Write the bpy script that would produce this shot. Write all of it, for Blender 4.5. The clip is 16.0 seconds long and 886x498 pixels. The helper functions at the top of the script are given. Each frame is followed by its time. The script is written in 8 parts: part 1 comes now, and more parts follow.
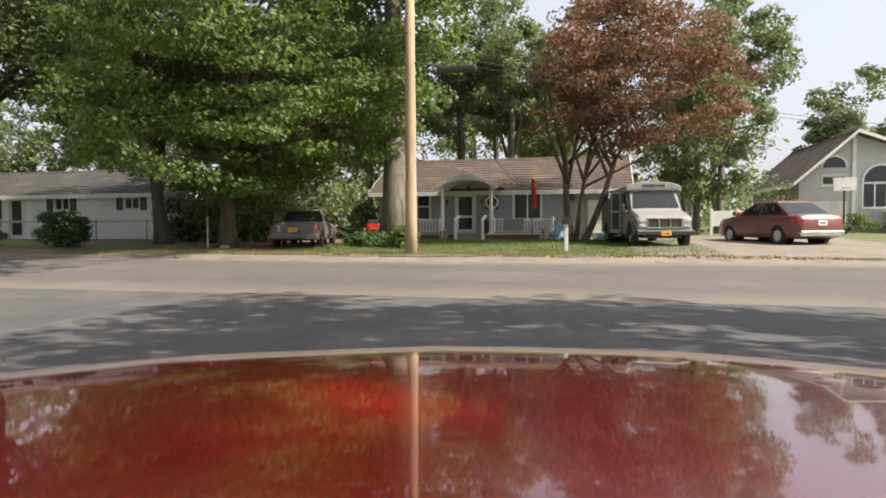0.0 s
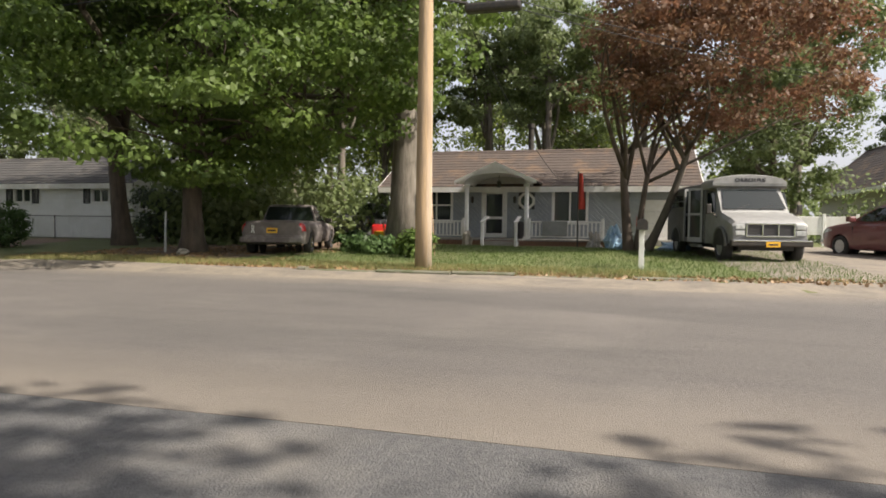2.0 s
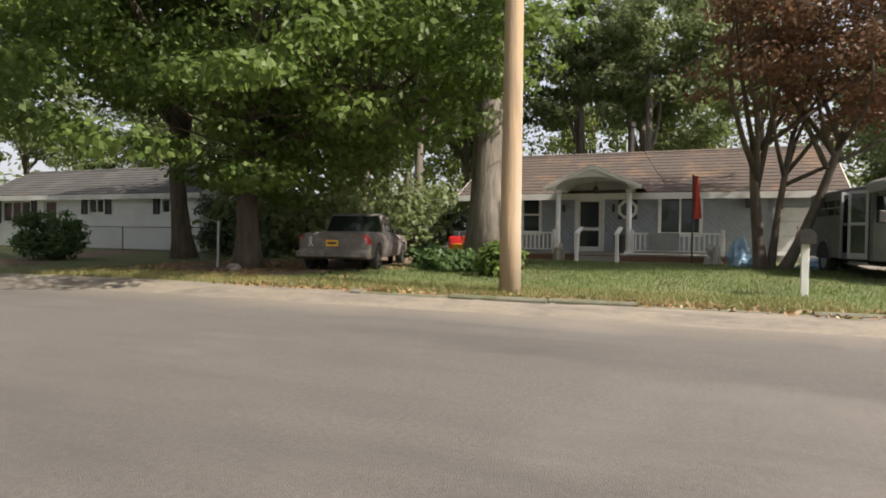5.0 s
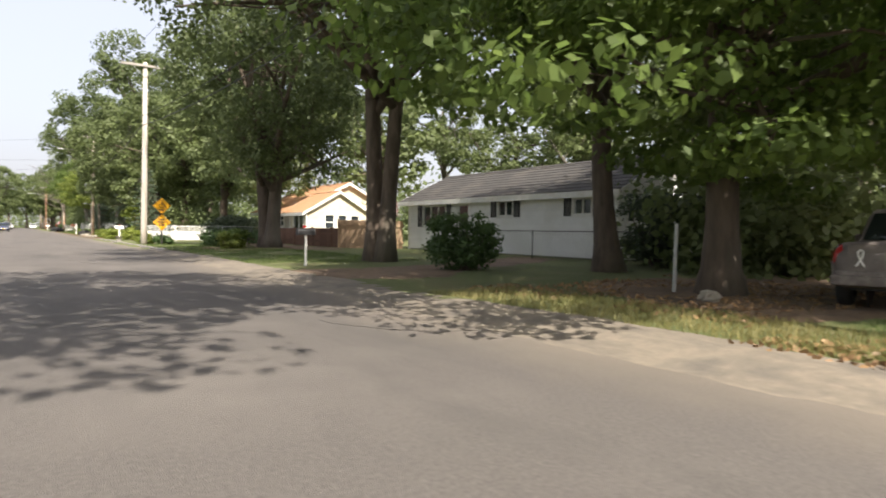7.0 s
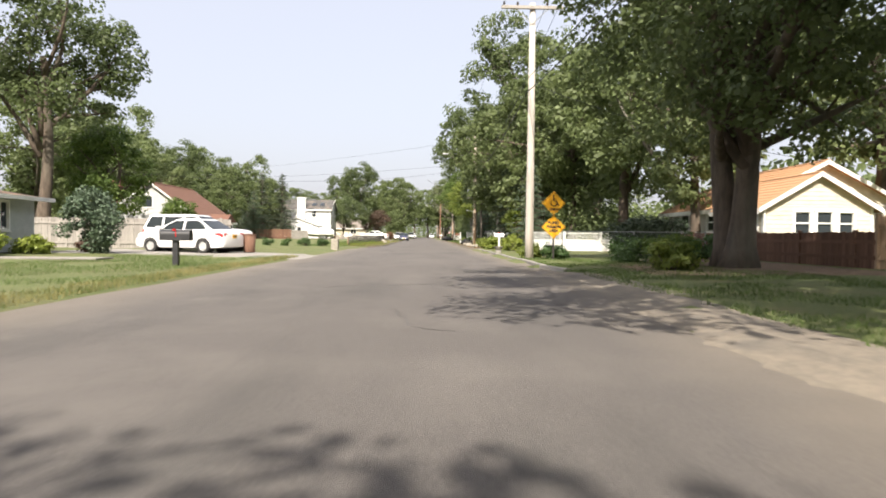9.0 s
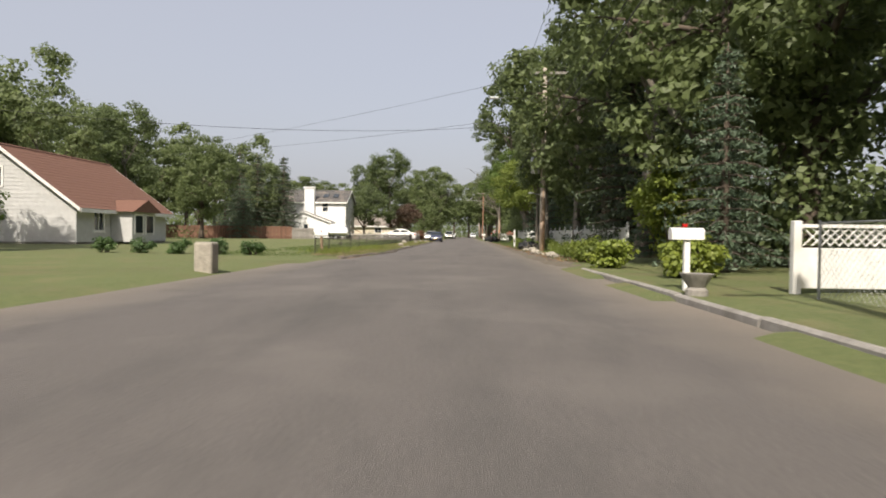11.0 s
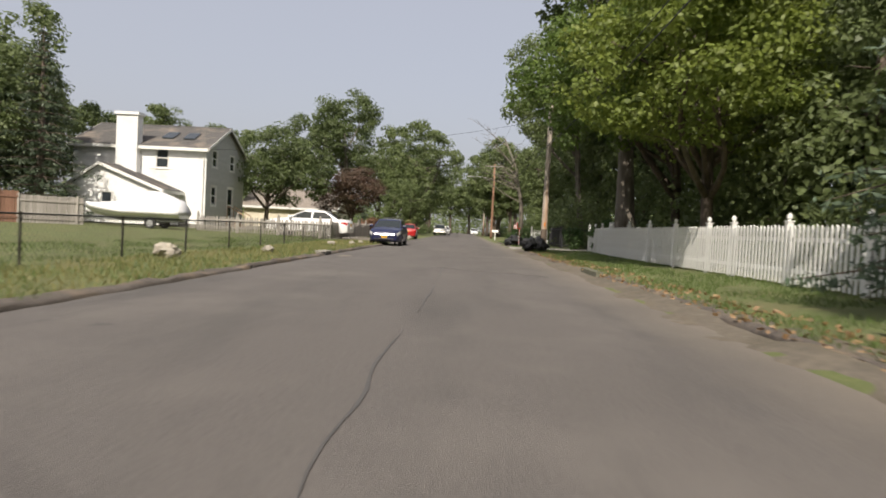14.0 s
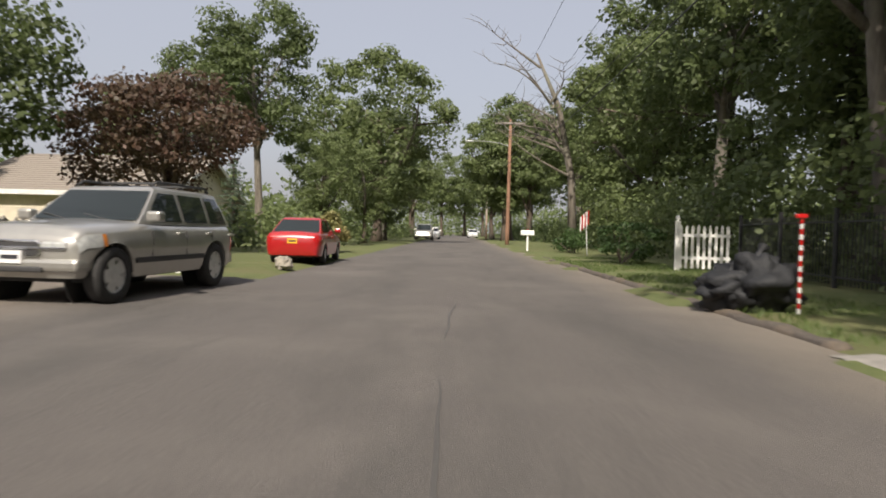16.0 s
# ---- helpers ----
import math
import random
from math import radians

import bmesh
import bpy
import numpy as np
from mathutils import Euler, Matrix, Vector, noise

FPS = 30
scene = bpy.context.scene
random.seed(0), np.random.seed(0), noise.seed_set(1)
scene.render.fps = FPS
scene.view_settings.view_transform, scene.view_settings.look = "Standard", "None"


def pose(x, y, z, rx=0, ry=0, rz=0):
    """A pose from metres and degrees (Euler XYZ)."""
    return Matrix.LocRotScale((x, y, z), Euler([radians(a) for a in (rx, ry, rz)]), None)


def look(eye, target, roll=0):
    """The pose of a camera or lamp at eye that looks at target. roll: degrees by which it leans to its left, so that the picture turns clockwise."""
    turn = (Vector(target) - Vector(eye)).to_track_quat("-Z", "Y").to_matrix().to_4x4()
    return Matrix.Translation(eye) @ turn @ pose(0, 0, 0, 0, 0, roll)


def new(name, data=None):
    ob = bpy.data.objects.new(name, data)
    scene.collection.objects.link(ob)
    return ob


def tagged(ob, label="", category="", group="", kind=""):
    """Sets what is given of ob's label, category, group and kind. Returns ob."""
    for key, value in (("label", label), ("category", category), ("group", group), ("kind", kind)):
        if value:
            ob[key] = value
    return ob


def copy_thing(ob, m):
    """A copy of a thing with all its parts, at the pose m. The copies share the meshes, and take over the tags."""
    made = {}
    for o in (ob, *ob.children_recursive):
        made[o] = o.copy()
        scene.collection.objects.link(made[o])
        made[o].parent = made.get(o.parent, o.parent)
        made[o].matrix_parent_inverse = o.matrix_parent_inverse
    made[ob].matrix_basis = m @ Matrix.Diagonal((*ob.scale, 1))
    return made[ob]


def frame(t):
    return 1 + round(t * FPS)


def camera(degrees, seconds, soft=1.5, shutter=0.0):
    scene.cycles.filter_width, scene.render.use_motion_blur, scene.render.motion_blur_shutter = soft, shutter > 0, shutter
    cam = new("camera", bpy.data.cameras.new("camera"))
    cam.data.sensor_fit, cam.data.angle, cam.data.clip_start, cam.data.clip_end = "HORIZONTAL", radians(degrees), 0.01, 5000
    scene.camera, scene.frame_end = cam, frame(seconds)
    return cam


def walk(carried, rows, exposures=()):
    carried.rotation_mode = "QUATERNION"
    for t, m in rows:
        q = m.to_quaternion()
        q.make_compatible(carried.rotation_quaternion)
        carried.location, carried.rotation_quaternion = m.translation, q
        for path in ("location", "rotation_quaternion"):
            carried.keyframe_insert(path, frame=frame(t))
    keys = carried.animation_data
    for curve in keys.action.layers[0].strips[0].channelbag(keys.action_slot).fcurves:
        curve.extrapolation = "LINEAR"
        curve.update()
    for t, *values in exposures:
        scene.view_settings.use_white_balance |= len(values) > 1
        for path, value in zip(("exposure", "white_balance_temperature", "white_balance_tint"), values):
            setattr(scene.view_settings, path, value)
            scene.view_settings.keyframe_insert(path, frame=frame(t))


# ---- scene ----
# camera: seconds, x, y, z, pitch, roll, yaw
cam = camera(69.6, 16.0, soft=1.8, shutter=0.12)
PATH = [
    (0, 4.15, 3.65, 0.88, -2.32, 0.31, -76.66),
    (0.5, 5.68, 4.02, 0.88, -2.09, 0.10, -75.98),
    (1, 7.08, 4.36, 0.88, -2.06, -0.29, -75.35),
    (1.5, 8.21, 4.65, 0.84, -2.16, -0.80, -74.87),
    (2, 8.94, 4.85, 0.88, -2.16, -0.67, -74.65),
    (2.5, 9.40, 4.97, 0.88, -2.26, -0.70, -74.44),
    (3, 9.73, 5.04, 0.90, -2.47, -0.80, -73.86),
    (3.5, 10.03, 5.07, 0.88, -2.00, -0.63, -72.33),
    (4, 10.38, 5.14, 0.88, -1.65, -0.60, -70.62),
    (4.5, 10.83, 5.32, 0.88, -1.37, -0.64, -69.07),
    (5, 11.41, 5.67, 0.88, -1.18, -0.75, -67.22),
    (5.5, 12.20, 6.26, 0.88, -1.02, -1.07, -62.91),
    (6, 13.03, 7.06, 0.87, -0.83, -1.19, -55.53),
    (6.5, 13.75, 8.27, 0.89, -1.12, -1.21, -45.90),
    (7, 14.47, 9.97, 0.95, -1.47, -0.98, -33.89),
    (7.5, 15.05, 12.04, 0.88, -1.62, -0.71, -21.38),
    (8, 15.47, 14.75, 0.89, -1.15, -0.37, -10.88),
    (8.5, 15.82, 18.11, 0.87, -0.79, -0.19, -3.78),
    (9, 16.12, 22.73, 0.89, -1.20, -0.47, -1.79),
    (9.5, 16.41, 28.05, 0.92, -1.08, -0.21, -0.66),
    (10, 16.46, 33.16, 0.88, -0.86, -0.28, 0.61),
    (10.5, 16.51, 38.88, 0.88, -1.04, -0.52, 1.69),
    (11, 16.60, 45.81, 0.88, -1.27, -0.66, 1.97),
    (11.5, 16.72, 53.48, 0.88, -1.53, -0.89, 2.37),
    (12, 16.83, 61.48, 0.88, -1.79, -1.23, 3.02),
    (12.5, 16.89, 69.35, 0.98, -2.61, -1.59, 3.18),
    (13, 16.81, 77.19, 0.86, -2.93, -1.64, 2.65),
    (13.5, 16.76, 84.73, 0.80, -1.95, -1.88, 2.10),
    (14, 16.72, 92.74, 0.85, -1.72, -2.91, 1.91),
    (14.5, 16.68, 100.88, 0.83, -1.84, -2.48, 1.92),
    (15, 16.75, 109.06, 0.88, -0.79, -1.16, 1.82),
    (15.5, 16.72, 117.65, 0.89, -1.75, -0.98, 1.69),
    (16, 16.35, 126.19, 0.91, -1.54, -1.38, 1.29),
]
EXPOSURES = [(0.0, 1.0), (3.0, 0.85), (5.5, 0.9), (7.0, 1.1), (8.0, 1.15), (9.0, 1.0), (10.0, 0.65), (12.5, 0.27), (14.0, 0.3), (16.0, 0.33)]
UNIT = 1.17  # metres to one unit of the plan
walk(cam, [(t, pose(x * UNIT, y * UNIT, z * UNIT, 90 + pitch, roll, yaw)) for t, x, y, z, pitch, roll, yaw in PATH], EXPOSURES)

# ---- world and sun ----
SUN_EL, SUN_TO = radians(46), Vector((-0.16, -0.987))
world = bpy.data.worlds.new("world")
scene.world = world
world.use_nodes = True
sky = world.node_tree.nodes.new("ShaderNodeTexSky")
sky.sky_type, sky.sun_disc, sky.sun_elevation = "NISHITA", False, SUN_EL
sky.sun_rotation = math.atan2(SUN_TO.x, SUN_TO.y)
sky.air_density, sky.dust_density, sky.ozone_density = 1.0, 6.0, 1.0
background = world.node_tree.nodes["Background"]
background.inputs["Strength"].default_value = 0.13
haze = world.node_tree.nodes.new("ShaderNodeMix")
haze.data_type = "RGBA"
haze.inputs[0].default_value, haze.inputs[7].default_value = 0.65, (3.9, 3.85, 4.15, 1)
world.node_tree.links.new(sky.outputs["Color"], haze.inputs[6])
world.node_tree.links.new(haze.outputs[2], background.inputs["Color"])
sun = new("sun", bpy.data.lights.new("sun", "SUN"))
sun.data.energy, sun.data.angle, sun.data.color = 4.7, radians(0.55), (1.0, 0.91, 0.79)
sun.matrix_world = look((SUN_TO.x * 60, SUN_TO.y * 60, 60 * math.tan(SUN_EL)), (0, 0, 0))


# ---- materials ----
def node(tree, kind, **values):
    made = tree.nodes.new(kind)
    for key, value in values.items():
        made.inputs[key].default_value = value
    return made


def mix_colour(tree, factor, a, b):
    mixed = tree.nodes.new("ShaderNodeMix")
    mixed.data_type = "RGBA"
    for socket, value in ((mixed.inputs[0], factor), (mixed.inputs[6], a), (mixed.inputs[7], b)):
        if isinstance(value, bpy.types.NodeSocket):
            tree.links.new(value, socket)
        elif isinstance(value, (int, float)):
            socket.default_value = value
        else:
            socket.default_value = (*value, 1)
    return mixed.outputs[2]


def ramp(tree, value, low, high):
    made = tree.nodes.new("ShaderNodeMapRange")
    made.inputs[1].default_value, made.inputs[2].default_value = low, high
    tree.links.new(value, made.inputs[0])
    return made.outputs[0]


def mat(name, a, b=None, scale=6.0, rough=0.8, metal=0.0, bump=0.2, bump_scale=None, rand=0.0, island=0.0, stretch=(1, 1, 1), dirt=None, dirt_scale=0.6, coat=0.0, glow=0.0, through_leaf=0.0, contrast=(0.35, 0.65), space="Object", wide_dirt=None):
    m = bpy.data.materials.new(name)
    m.use_nodes = True
    t = m.node_tree
    bsdf = t.nodes["Principled BSDF"]
    b = b or tuple(c * 0.8 for c in a)
    coords = t.nodes.new("ShaderNodeTexCoord")
    mapping = t.nodes.new("ShaderNodeMapping")
    mapping.inputs["Scale"].default_value = stretch
    if space == "World":
        where = t.nodes.new("ShaderNodeNewGeometry").outputs["Position"]
    else:
        where = coords.outputs["Object"]
    t.links.new(where, mapping.inputs[0])
    fine = node(t, "ShaderNodeTexNoise", Scale=scale, Detail=5.0, Roughness=0.65)
    t.links.new(mapping.outputs[0], fine.inputs["Vector"])
    colour = mix_colour(t, ramp(t, fine.outputs["Fac"], *contrast), a, b)
    if dirt:
        wide = node(t, "ShaderNodeTexNoise", Scale=dirt_scale, Detail=6.0, Roughness=0.6)
        t.links.new(mapping.outputs[0], wide.inputs["Vector"])
        colour = mix_colour(t, ramp(t, wide.outputs["Fac"], 0.5, 0.72), colour, dirt)
    if wide_dirt:
        tint, size, squash = wide_dirt
        long = t.nodes.new("ShaderNodeMapping")
        long.inputs["Scale"].default_value = squash
        t.links.new(where, long.inputs[0])
        worn = node(t, "ShaderNodeTexNoise", Scale=size * 6, Detail=7.0, Roughness=0.7)
        t.links.new(long.outputs[0], worn.inputs["Vector"])
        colour = mix_colour(t, ramp(t, worn.outputs["Fac"], 0.48, 0.78), colour, tint)
    for amount, kind, socket in ((rand, "ShaderNodeObjectInfo", "Random"), (island, "ShaderNodeNewGeometry", "Random Per Island")):
        if amount:
            info = t.nodes.new(kind)
            hsv = t.nodes.new("ShaderNodeHueSaturation")
            span = t.nodes.new("ShaderNodeMapRange")
            span.inputs[3].default_value, span.inputs[4].default_value = 1 - amount, 1 + amount
            t.links.new(info.outputs[socket], span.inputs[0])
            t.links.new(span.outputs[0], hsv.inputs["Value"])
            t.links.new(colour, hsv.inputs["Color"])
            colour = hsv.outputs[0]
    t.links.new(colour, bsdf.inputs["Base Color"])
    bsdf.inputs["Roughness"].default_value, bsdf.inputs["Metallic"].default_value = rough, metal
    bsdf.inputs["Coat Weight"].default_value = coat
    bsdf.inputs["Coat Roughness"].default_value = 0.03
    if glow:
        bsdf.inputs["Emission Strength"].default_value = glow
        t.links.new(colour, bsdf.inputs["Emission Color"])
    if bump:
        grain = node(t, "ShaderNodeTexNoise", Scale=bump_scale or scale * 3, Detail=4.0)
        t.links.new(mapping.outputs[0], grain.inputs["Vector"])
        relief = node(t, "ShaderNodeBump", Strength=bump, Distance=0.02)
        t.links.new(grain.outputs["Fac"], relief.inputs["Height"])
        t.links.new(relief.outputs[0], bsdf.inputs["Normal"])
    if through_leaf:
        shine = t.nodes.new("ShaderNodeBsdfTranslucent")
        t.links.new(colour, shine.inputs["Color"])
        both = node(t, "ShaderNodeMixShader", Fac=through_leaf)
        t.links.new(bsdf.outputs[0], both.inputs[1])
        t.links.new(shine.outputs[0], both.inputs[2])
        t.links.new(both.outputs[0], t.nodes["Material Output"].inputs["Surface"])
    return m


def glass_mat(name, tint, rough=0.03):
    m = bpy.data.materials.new(name)
    m.use_nodes = True
    bsdf = m.node_tree.nodes["Principled BSDF"]
    bsdf.inputs["Base Color"].default_value = (*tint, 1)
    bsdf.inputs["Roughness"].default_value = rough
    bsdf.inputs["Specular IOR Level"].default_value = 0.5
    return m


M = {}
M["asphalt"] = mat("asphalt", (0.084, 0.076, 0.071), (0.142, 0.129, 0.119), 30, 0.9, bump=0.7, bump_scale=110, dirt=(0.148, 0.134, 0.122), dirt_scale=0.4, contrast=(0.3, 0.7), wide_dirt=((0.07, 0.066, 0.062), 0.11, (1, 0.25, 1)), space="World")


def sandy_edges(m, bands):
    """Pale sand blown over the asphalt along lines of the plan: (x where it begins, x where it is thick, strength)."""
    t = m.node_tree
    bsdf = t.nodes["Principled BSDF"]
    colour = bsdf.inputs["Base Color"].links[0].from_socket
    where = t.nodes.new("ShaderNodeNewGeometry").outputs["Position"]
    x = t.nodes.new("ShaderNodeSeparateXYZ")
    t.links.new(where, x.inputs[0])
    for begin, thick, strength in bands:
        drift = node(t, "ShaderNodeTexNoise", Scale=0.55, Detail=8.0, Roughness=0.68)
        t.links.new(where, drift.inputs["Vector"])
        shift = t.nodes.new("ShaderNodeMath")
        shift.operation = "MULTIPLY_ADD"
        shift.inputs[1].default_value, shift.inputs[2].default_value = 1.6, -0.8
        t.links.new(drift.outputs["Fac"], shift.inputs[0])
        total = t.nodes.new("ShaderNodeMath")
        t.links.new(x.outputs[0], total.inputs[0])
        t.links.new(shift.outputs[0], total.inputs[1])
        if thick > begin:
            wider = t.nodes.new("ShaderNodeMapRange")
            wider.inputs[1].default_value, wider.inputs[2].default_value = 22 * UNIT, 38 * UNIT
            wider.inputs[4].default_value = -0.95 * UNIT
            t.links.new(x.outputs[1], wider.inputs[0])
            moved = t.nodes.new("ShaderNodeMath")
            t.links.new(total.outputs[0], moved.inputs[0])
            t.links.new(wider.outputs[0], moved.inputs[1])
            total = moved
        span = t.nodes.new("ShaderNodeMapRange")
        span.inputs[1].default_value, span.inputs[2].default_value, span.inputs[4].default_value = begin * UNIT, thick * UNIT, strength
        t.links.new(total.outputs[0], span.inputs[0])
        colour = mix_colour(t, span.outputs[0], colour, (0.235, 0.2, 0.158))
    t.links.new(colour, bsdf.inputs["Base Color"])


sandy_edges(M["asphalt"], ((17.3, 19.0, 0.85), (12.8, 11.4, 0.5)))
M["asphalt_side"] = mat("asphalt_side", (0.066, 0.066, 0.068), (0.12, 0.117, 0.116), 24, 0.9, bump=0.8, bump_scale=90, dirt=(0.15, 0.14, 0.128), dirt_scale=0.9, contrast=(0.3, 0.7), wide_dirt=((0.055, 0.055, 0.058), 0.2, (0.5, 1, 1)), space="World")
M["asphalt_patch"] = mat("asphalt_patch", (0.06, 0.056, 0.053), (0.095, 0.088, 0.081), 40, 0.85, bump=0.5, bump_scale=120, space="World")
M["tar"] = mat("tar", (0.062, 0.058, 0.055), (0.09, 0.084, 0.077), 30, 0.6, bump=0.2, space="World")
M["sand"] = mat("sand", (0.26, 0.22, 0.17), (0.17, 0.148, 0.118), 9, 0.95, bump=0.6, bump_scale=60, dirt=(0.17, 0.15, 0.12), dirt_scale=0.9, space="World")
M["sand_thin"] = mat("sand_thin", (0.235, 0.2, 0.158), (0.185, 0.16, 0.128), 9, 0.95, bump=0.6, bump_scale=60, dirt=(0.12, 0.108, 0.094), dirt_scale=1.3, wide_dirt=((0.1, 0.09, 0.08), 0.35, (1, 0.3, 1)), space="World")
M["soil"] = mat("soil", (0.13, 0.085, 0.055), (0.2, 0.14, 0.09), 7, 0.95, bump=0.8, bump_scale=40, dirt=(0.07, 0.05, 0.035), dirt_scale=0.8, space="World")
M["dirt"] = mat("dirt", (0.1, 0.086, 0.068), (0.155, 0.132, 0.102), 8, 0.95, bump=0.8, bump_scale=40, dirt=(0.075, 0.065, 0.045), dirt_scale=0.9, wide_dirt=((0.13, 0.105, 0.07), 0.3, (1, 0.4, 1)), space="World")
# Moss on old concrete, darkened further for the shade on the kerb block.
M["mossy"] = mat("mossy", (0.16, 0.15, 0.12), (0.1, 0.105, 0.06), 6, 0.95, bump=0.7, bump_scale=40, dirt=(0.07, 0.08, 0.035), dirt_scale=2.0)
M["lawn"] = mat("lawn", (0.085, 0.112, 0.034), (0.138, 0.154, 0.055), 9, 0.95, bump=1.0, bump_scale=70, dirt=(0.18, 0.165, 0.075), dirt_scale=0.6, contrast=(0.3, 0.7), wide_dirt=((0.1, 0.1, 0.04), 0.05, (1, 1, 1)), space="World")
M["concrete"] = mat("concrete", (0.31, 0.29, 0.262), (0.22, 0.207, 0.188), 8, 0.9, bump=0.4, bump_scale=50, dirt=(0.18, 0.165, 0.145), dirt_scale=1.3, space="World")
M["bark"] = mat("bark", (0.13, 0.1, 0.076), (0.062, 0.048, 0.037), 5, 0.95, bump=1.0, bump_scale=14, stretch=(1, 1, 0.25), dirt=(0.13, 0.125, 0.1), dirt_scale=0.5)
M["bark_pale"] = mat("bark_pale", (0.21, 0.185, 0.155), (0.1, 0.085, 0.07), 6, 0.95, bump=1.0, bump_scale=16, stretch=(1, 1, 0.22), dirt=(0.16, 0.165, 0.12), dirt_scale=0.6)
M["pole_wood"] = mat("pole_wood", (0.44, 0.39, 0.34), (0.28, 0.235, 0.19), 9, 0.9, bump=0.8, bump_scale=25, stretch=(3, 3, 0.12), dirt=(0.42, 0.2, 0.07), dirt_scale=0.55)
M["pole_stained"] = mat("pole_stained", (0.44, 0.31, 0.18), (0.32, 0.24, 0.17), 9, 0.85, bump=0.8, bump_scale=25, stretch=(3, 3, 0.12), dirt=(0.46, 0.41, 0.36), dirt_scale=0.6)
M["pole_pale"] = mat("pole_pale", (0.56, 0.52, 0.47), (0.4, 0.365, 0.325), 9, 0.9, bump=0.8, bump_scale=25, stretch=(3, 3, 0.12), dirt=(0.34, 0.29, 0.24), dirt_scale=0.8)
M["board"] = mat("board", (0.2, 0.108, 0.07), (0.13, 0.07, 0.048), 8, 0.9, bump=0.5, stretch=(4, 4, 0.3), rand=0.22)
M["board_pale"] = mat("board_pale", (0.42, 0.3, 0.19), (0.3, 0.2, 0.13), 8, 0.9, bump=0.5, stretch=(4, 4, 0.3), rand=0.15)
M["board_grey"] = mat("board_grey", (0.33, 0.31, 0.28), (0.24, 0.22, 0.2), 8, 0.9, bump=0.5, stretch=(4, 4, 0.3), rand=0.15)
M["white_paint"] = mat("white_paint", (0.78, 0.78, 0.76), (0.7, 0.69, 0.66), 5, 0.55, bump=0.1, dirt=(0.6, 0.58, 0.53), dirt_scale=1.2)
M["white_siding"] = mat("white_siding", (0.8, 0.8, 0.79), (0.74, 0.74, 0.73), 3, 0.5, bump=0.08, rand=0.03, dirt=(0.66, 0.66, 0.62), dirt_scale=0.7)
M["blue_siding"] = mat("blue_siding", (0.33, 0.355, 0.38), (0.28, 0.305, 0.33), 6, 0.75, bump=0.25, rand=0.05)
# Grey houses; also the shaded street side of the white two-storey house.
M["grey_shade_siding"] = mat("grey_shade_siding", (0.5, 0.5, 0.49), (0.44, 0.44, 0.43), 4, 0.6, bump=0.1, rand=0.04)
M["cream_siding"] = mat("cream_siding", (0.66, 0.6, 0.48), (0.58, 0.52, 0.41), 4, 0.7, bump=0.2, rand=0.06)
M["tan_stucco"] = mat("tan_stucco", (0.45, 0.42, 0.38), (0.38, 0.36, 0.33), 12, 0.85, bump=0.4)
M["roof_grey"] = mat("roof_grey", (0.11, 0.104, 0.1), (0.065, 0.062, 0.06), 18, 0.95, bump=0.9, bump_scale=30, rand=0.08, dirt=(0.2, 0.17, 0.14), dirt_scale=0.8)
M["roof_brown"] = mat("roof_brown", (0.105, 0.08, 0.067), (0.06, 0.048, 0.042), 18, 0.95, bump=0.9, bump_scale=30, rand=0.1, dirt=(0.2, 0.125, 0.075), dirt_scale=0.9)
# Darker copy of roof_grey, with the shade of trees in its colour.
M["roof_grey_shaded"] = mat("roof_grey_shaded", (0.07, 0.066, 0.064), (0.042, 0.04, 0.039), 18, 0.95, bump=0.9, bump_scale=30, rand=0.08, dirt=(0.1, 0.09, 0.08), dirt_scale=0.8)
M["roof_tan"] = mat("roof_tan", (0.27, 0.235, 0.2), (0.2, 0.175, 0.15), 18, 0.95, bump=0.9, bump_scale=30, rand=0.08)
M["pole_red"] = mat("pole_red", (0.3, 0.17, 0.11), (0.2, 0.11, 0.07), 9, 0.9, bump=0.8, bump_scale=25, stretch=(3, 3, 0.12))
M["roof_red"] = mat("roof_red", (0.2, 0.1, 0.068), (0.135, 0.068, 0.048), 18, 0.95, bump=0.9, bump_scale=30, rand=0.08)
M["roof_orange"] = mat("roof_orange", (0.5, 0.29, 0.16), (0.38, 0.21, 0.115), 18, 0.95, bump=0.9, bump_scale=30, rand=0.08)
M["black_paint"] = mat("black_paint", (0.02, 0.02, 0.023), (0.03, 0.03, 0.033), 6, 0.5, bump=0.1)
M["metal_dark"] = mat("metal_dark", (0.05, 0.05, 0.05), (0.08, 0.07, 0.06), 12, 0.5, metal=0.6, bump=0.1)
M["galvanised"] = mat("galvanised", (0.42, 0.43, 0.43), (0.33, 0.34, 0.34), 14, 0.5, metal=0.7, bump=0.1)
M["chrome"] = mat("chrome", (0.75, 0.75, 0.74), (0.6, 0.6, 0.6), 4, 0.15, metal=1.0, bump=0)
M["alloy"] = mat("alloy", (0.62, 0.62, 0.61), (0.52, 0.52, 0.51), 10, 0.35, metal=0.35, bump=0)
M["rubber"] = mat("rubber", (0.022, 0.022, 0.022), (0.035, 0.034, 0.033), 12, 0.85, bump=0.2)
M["plastic_dark"] = mat("plastic_dark", (0.03, 0.03, 0.032), (0.045, 0.045, 0.047), 15, 0.6, bump=0.1)
M["glass"] = glass_mat("glass", (0.015, 0.02, 0.02))
M["glass_house"] = glass_mat("glass_house", (0.035, 0.042, 0.048), 0.05)
M["curtain"] = mat("curtain", (0.6, 0.58, 0.54), (0.48, 0.46, 0.42), 5, 0.9, bump=0.2)
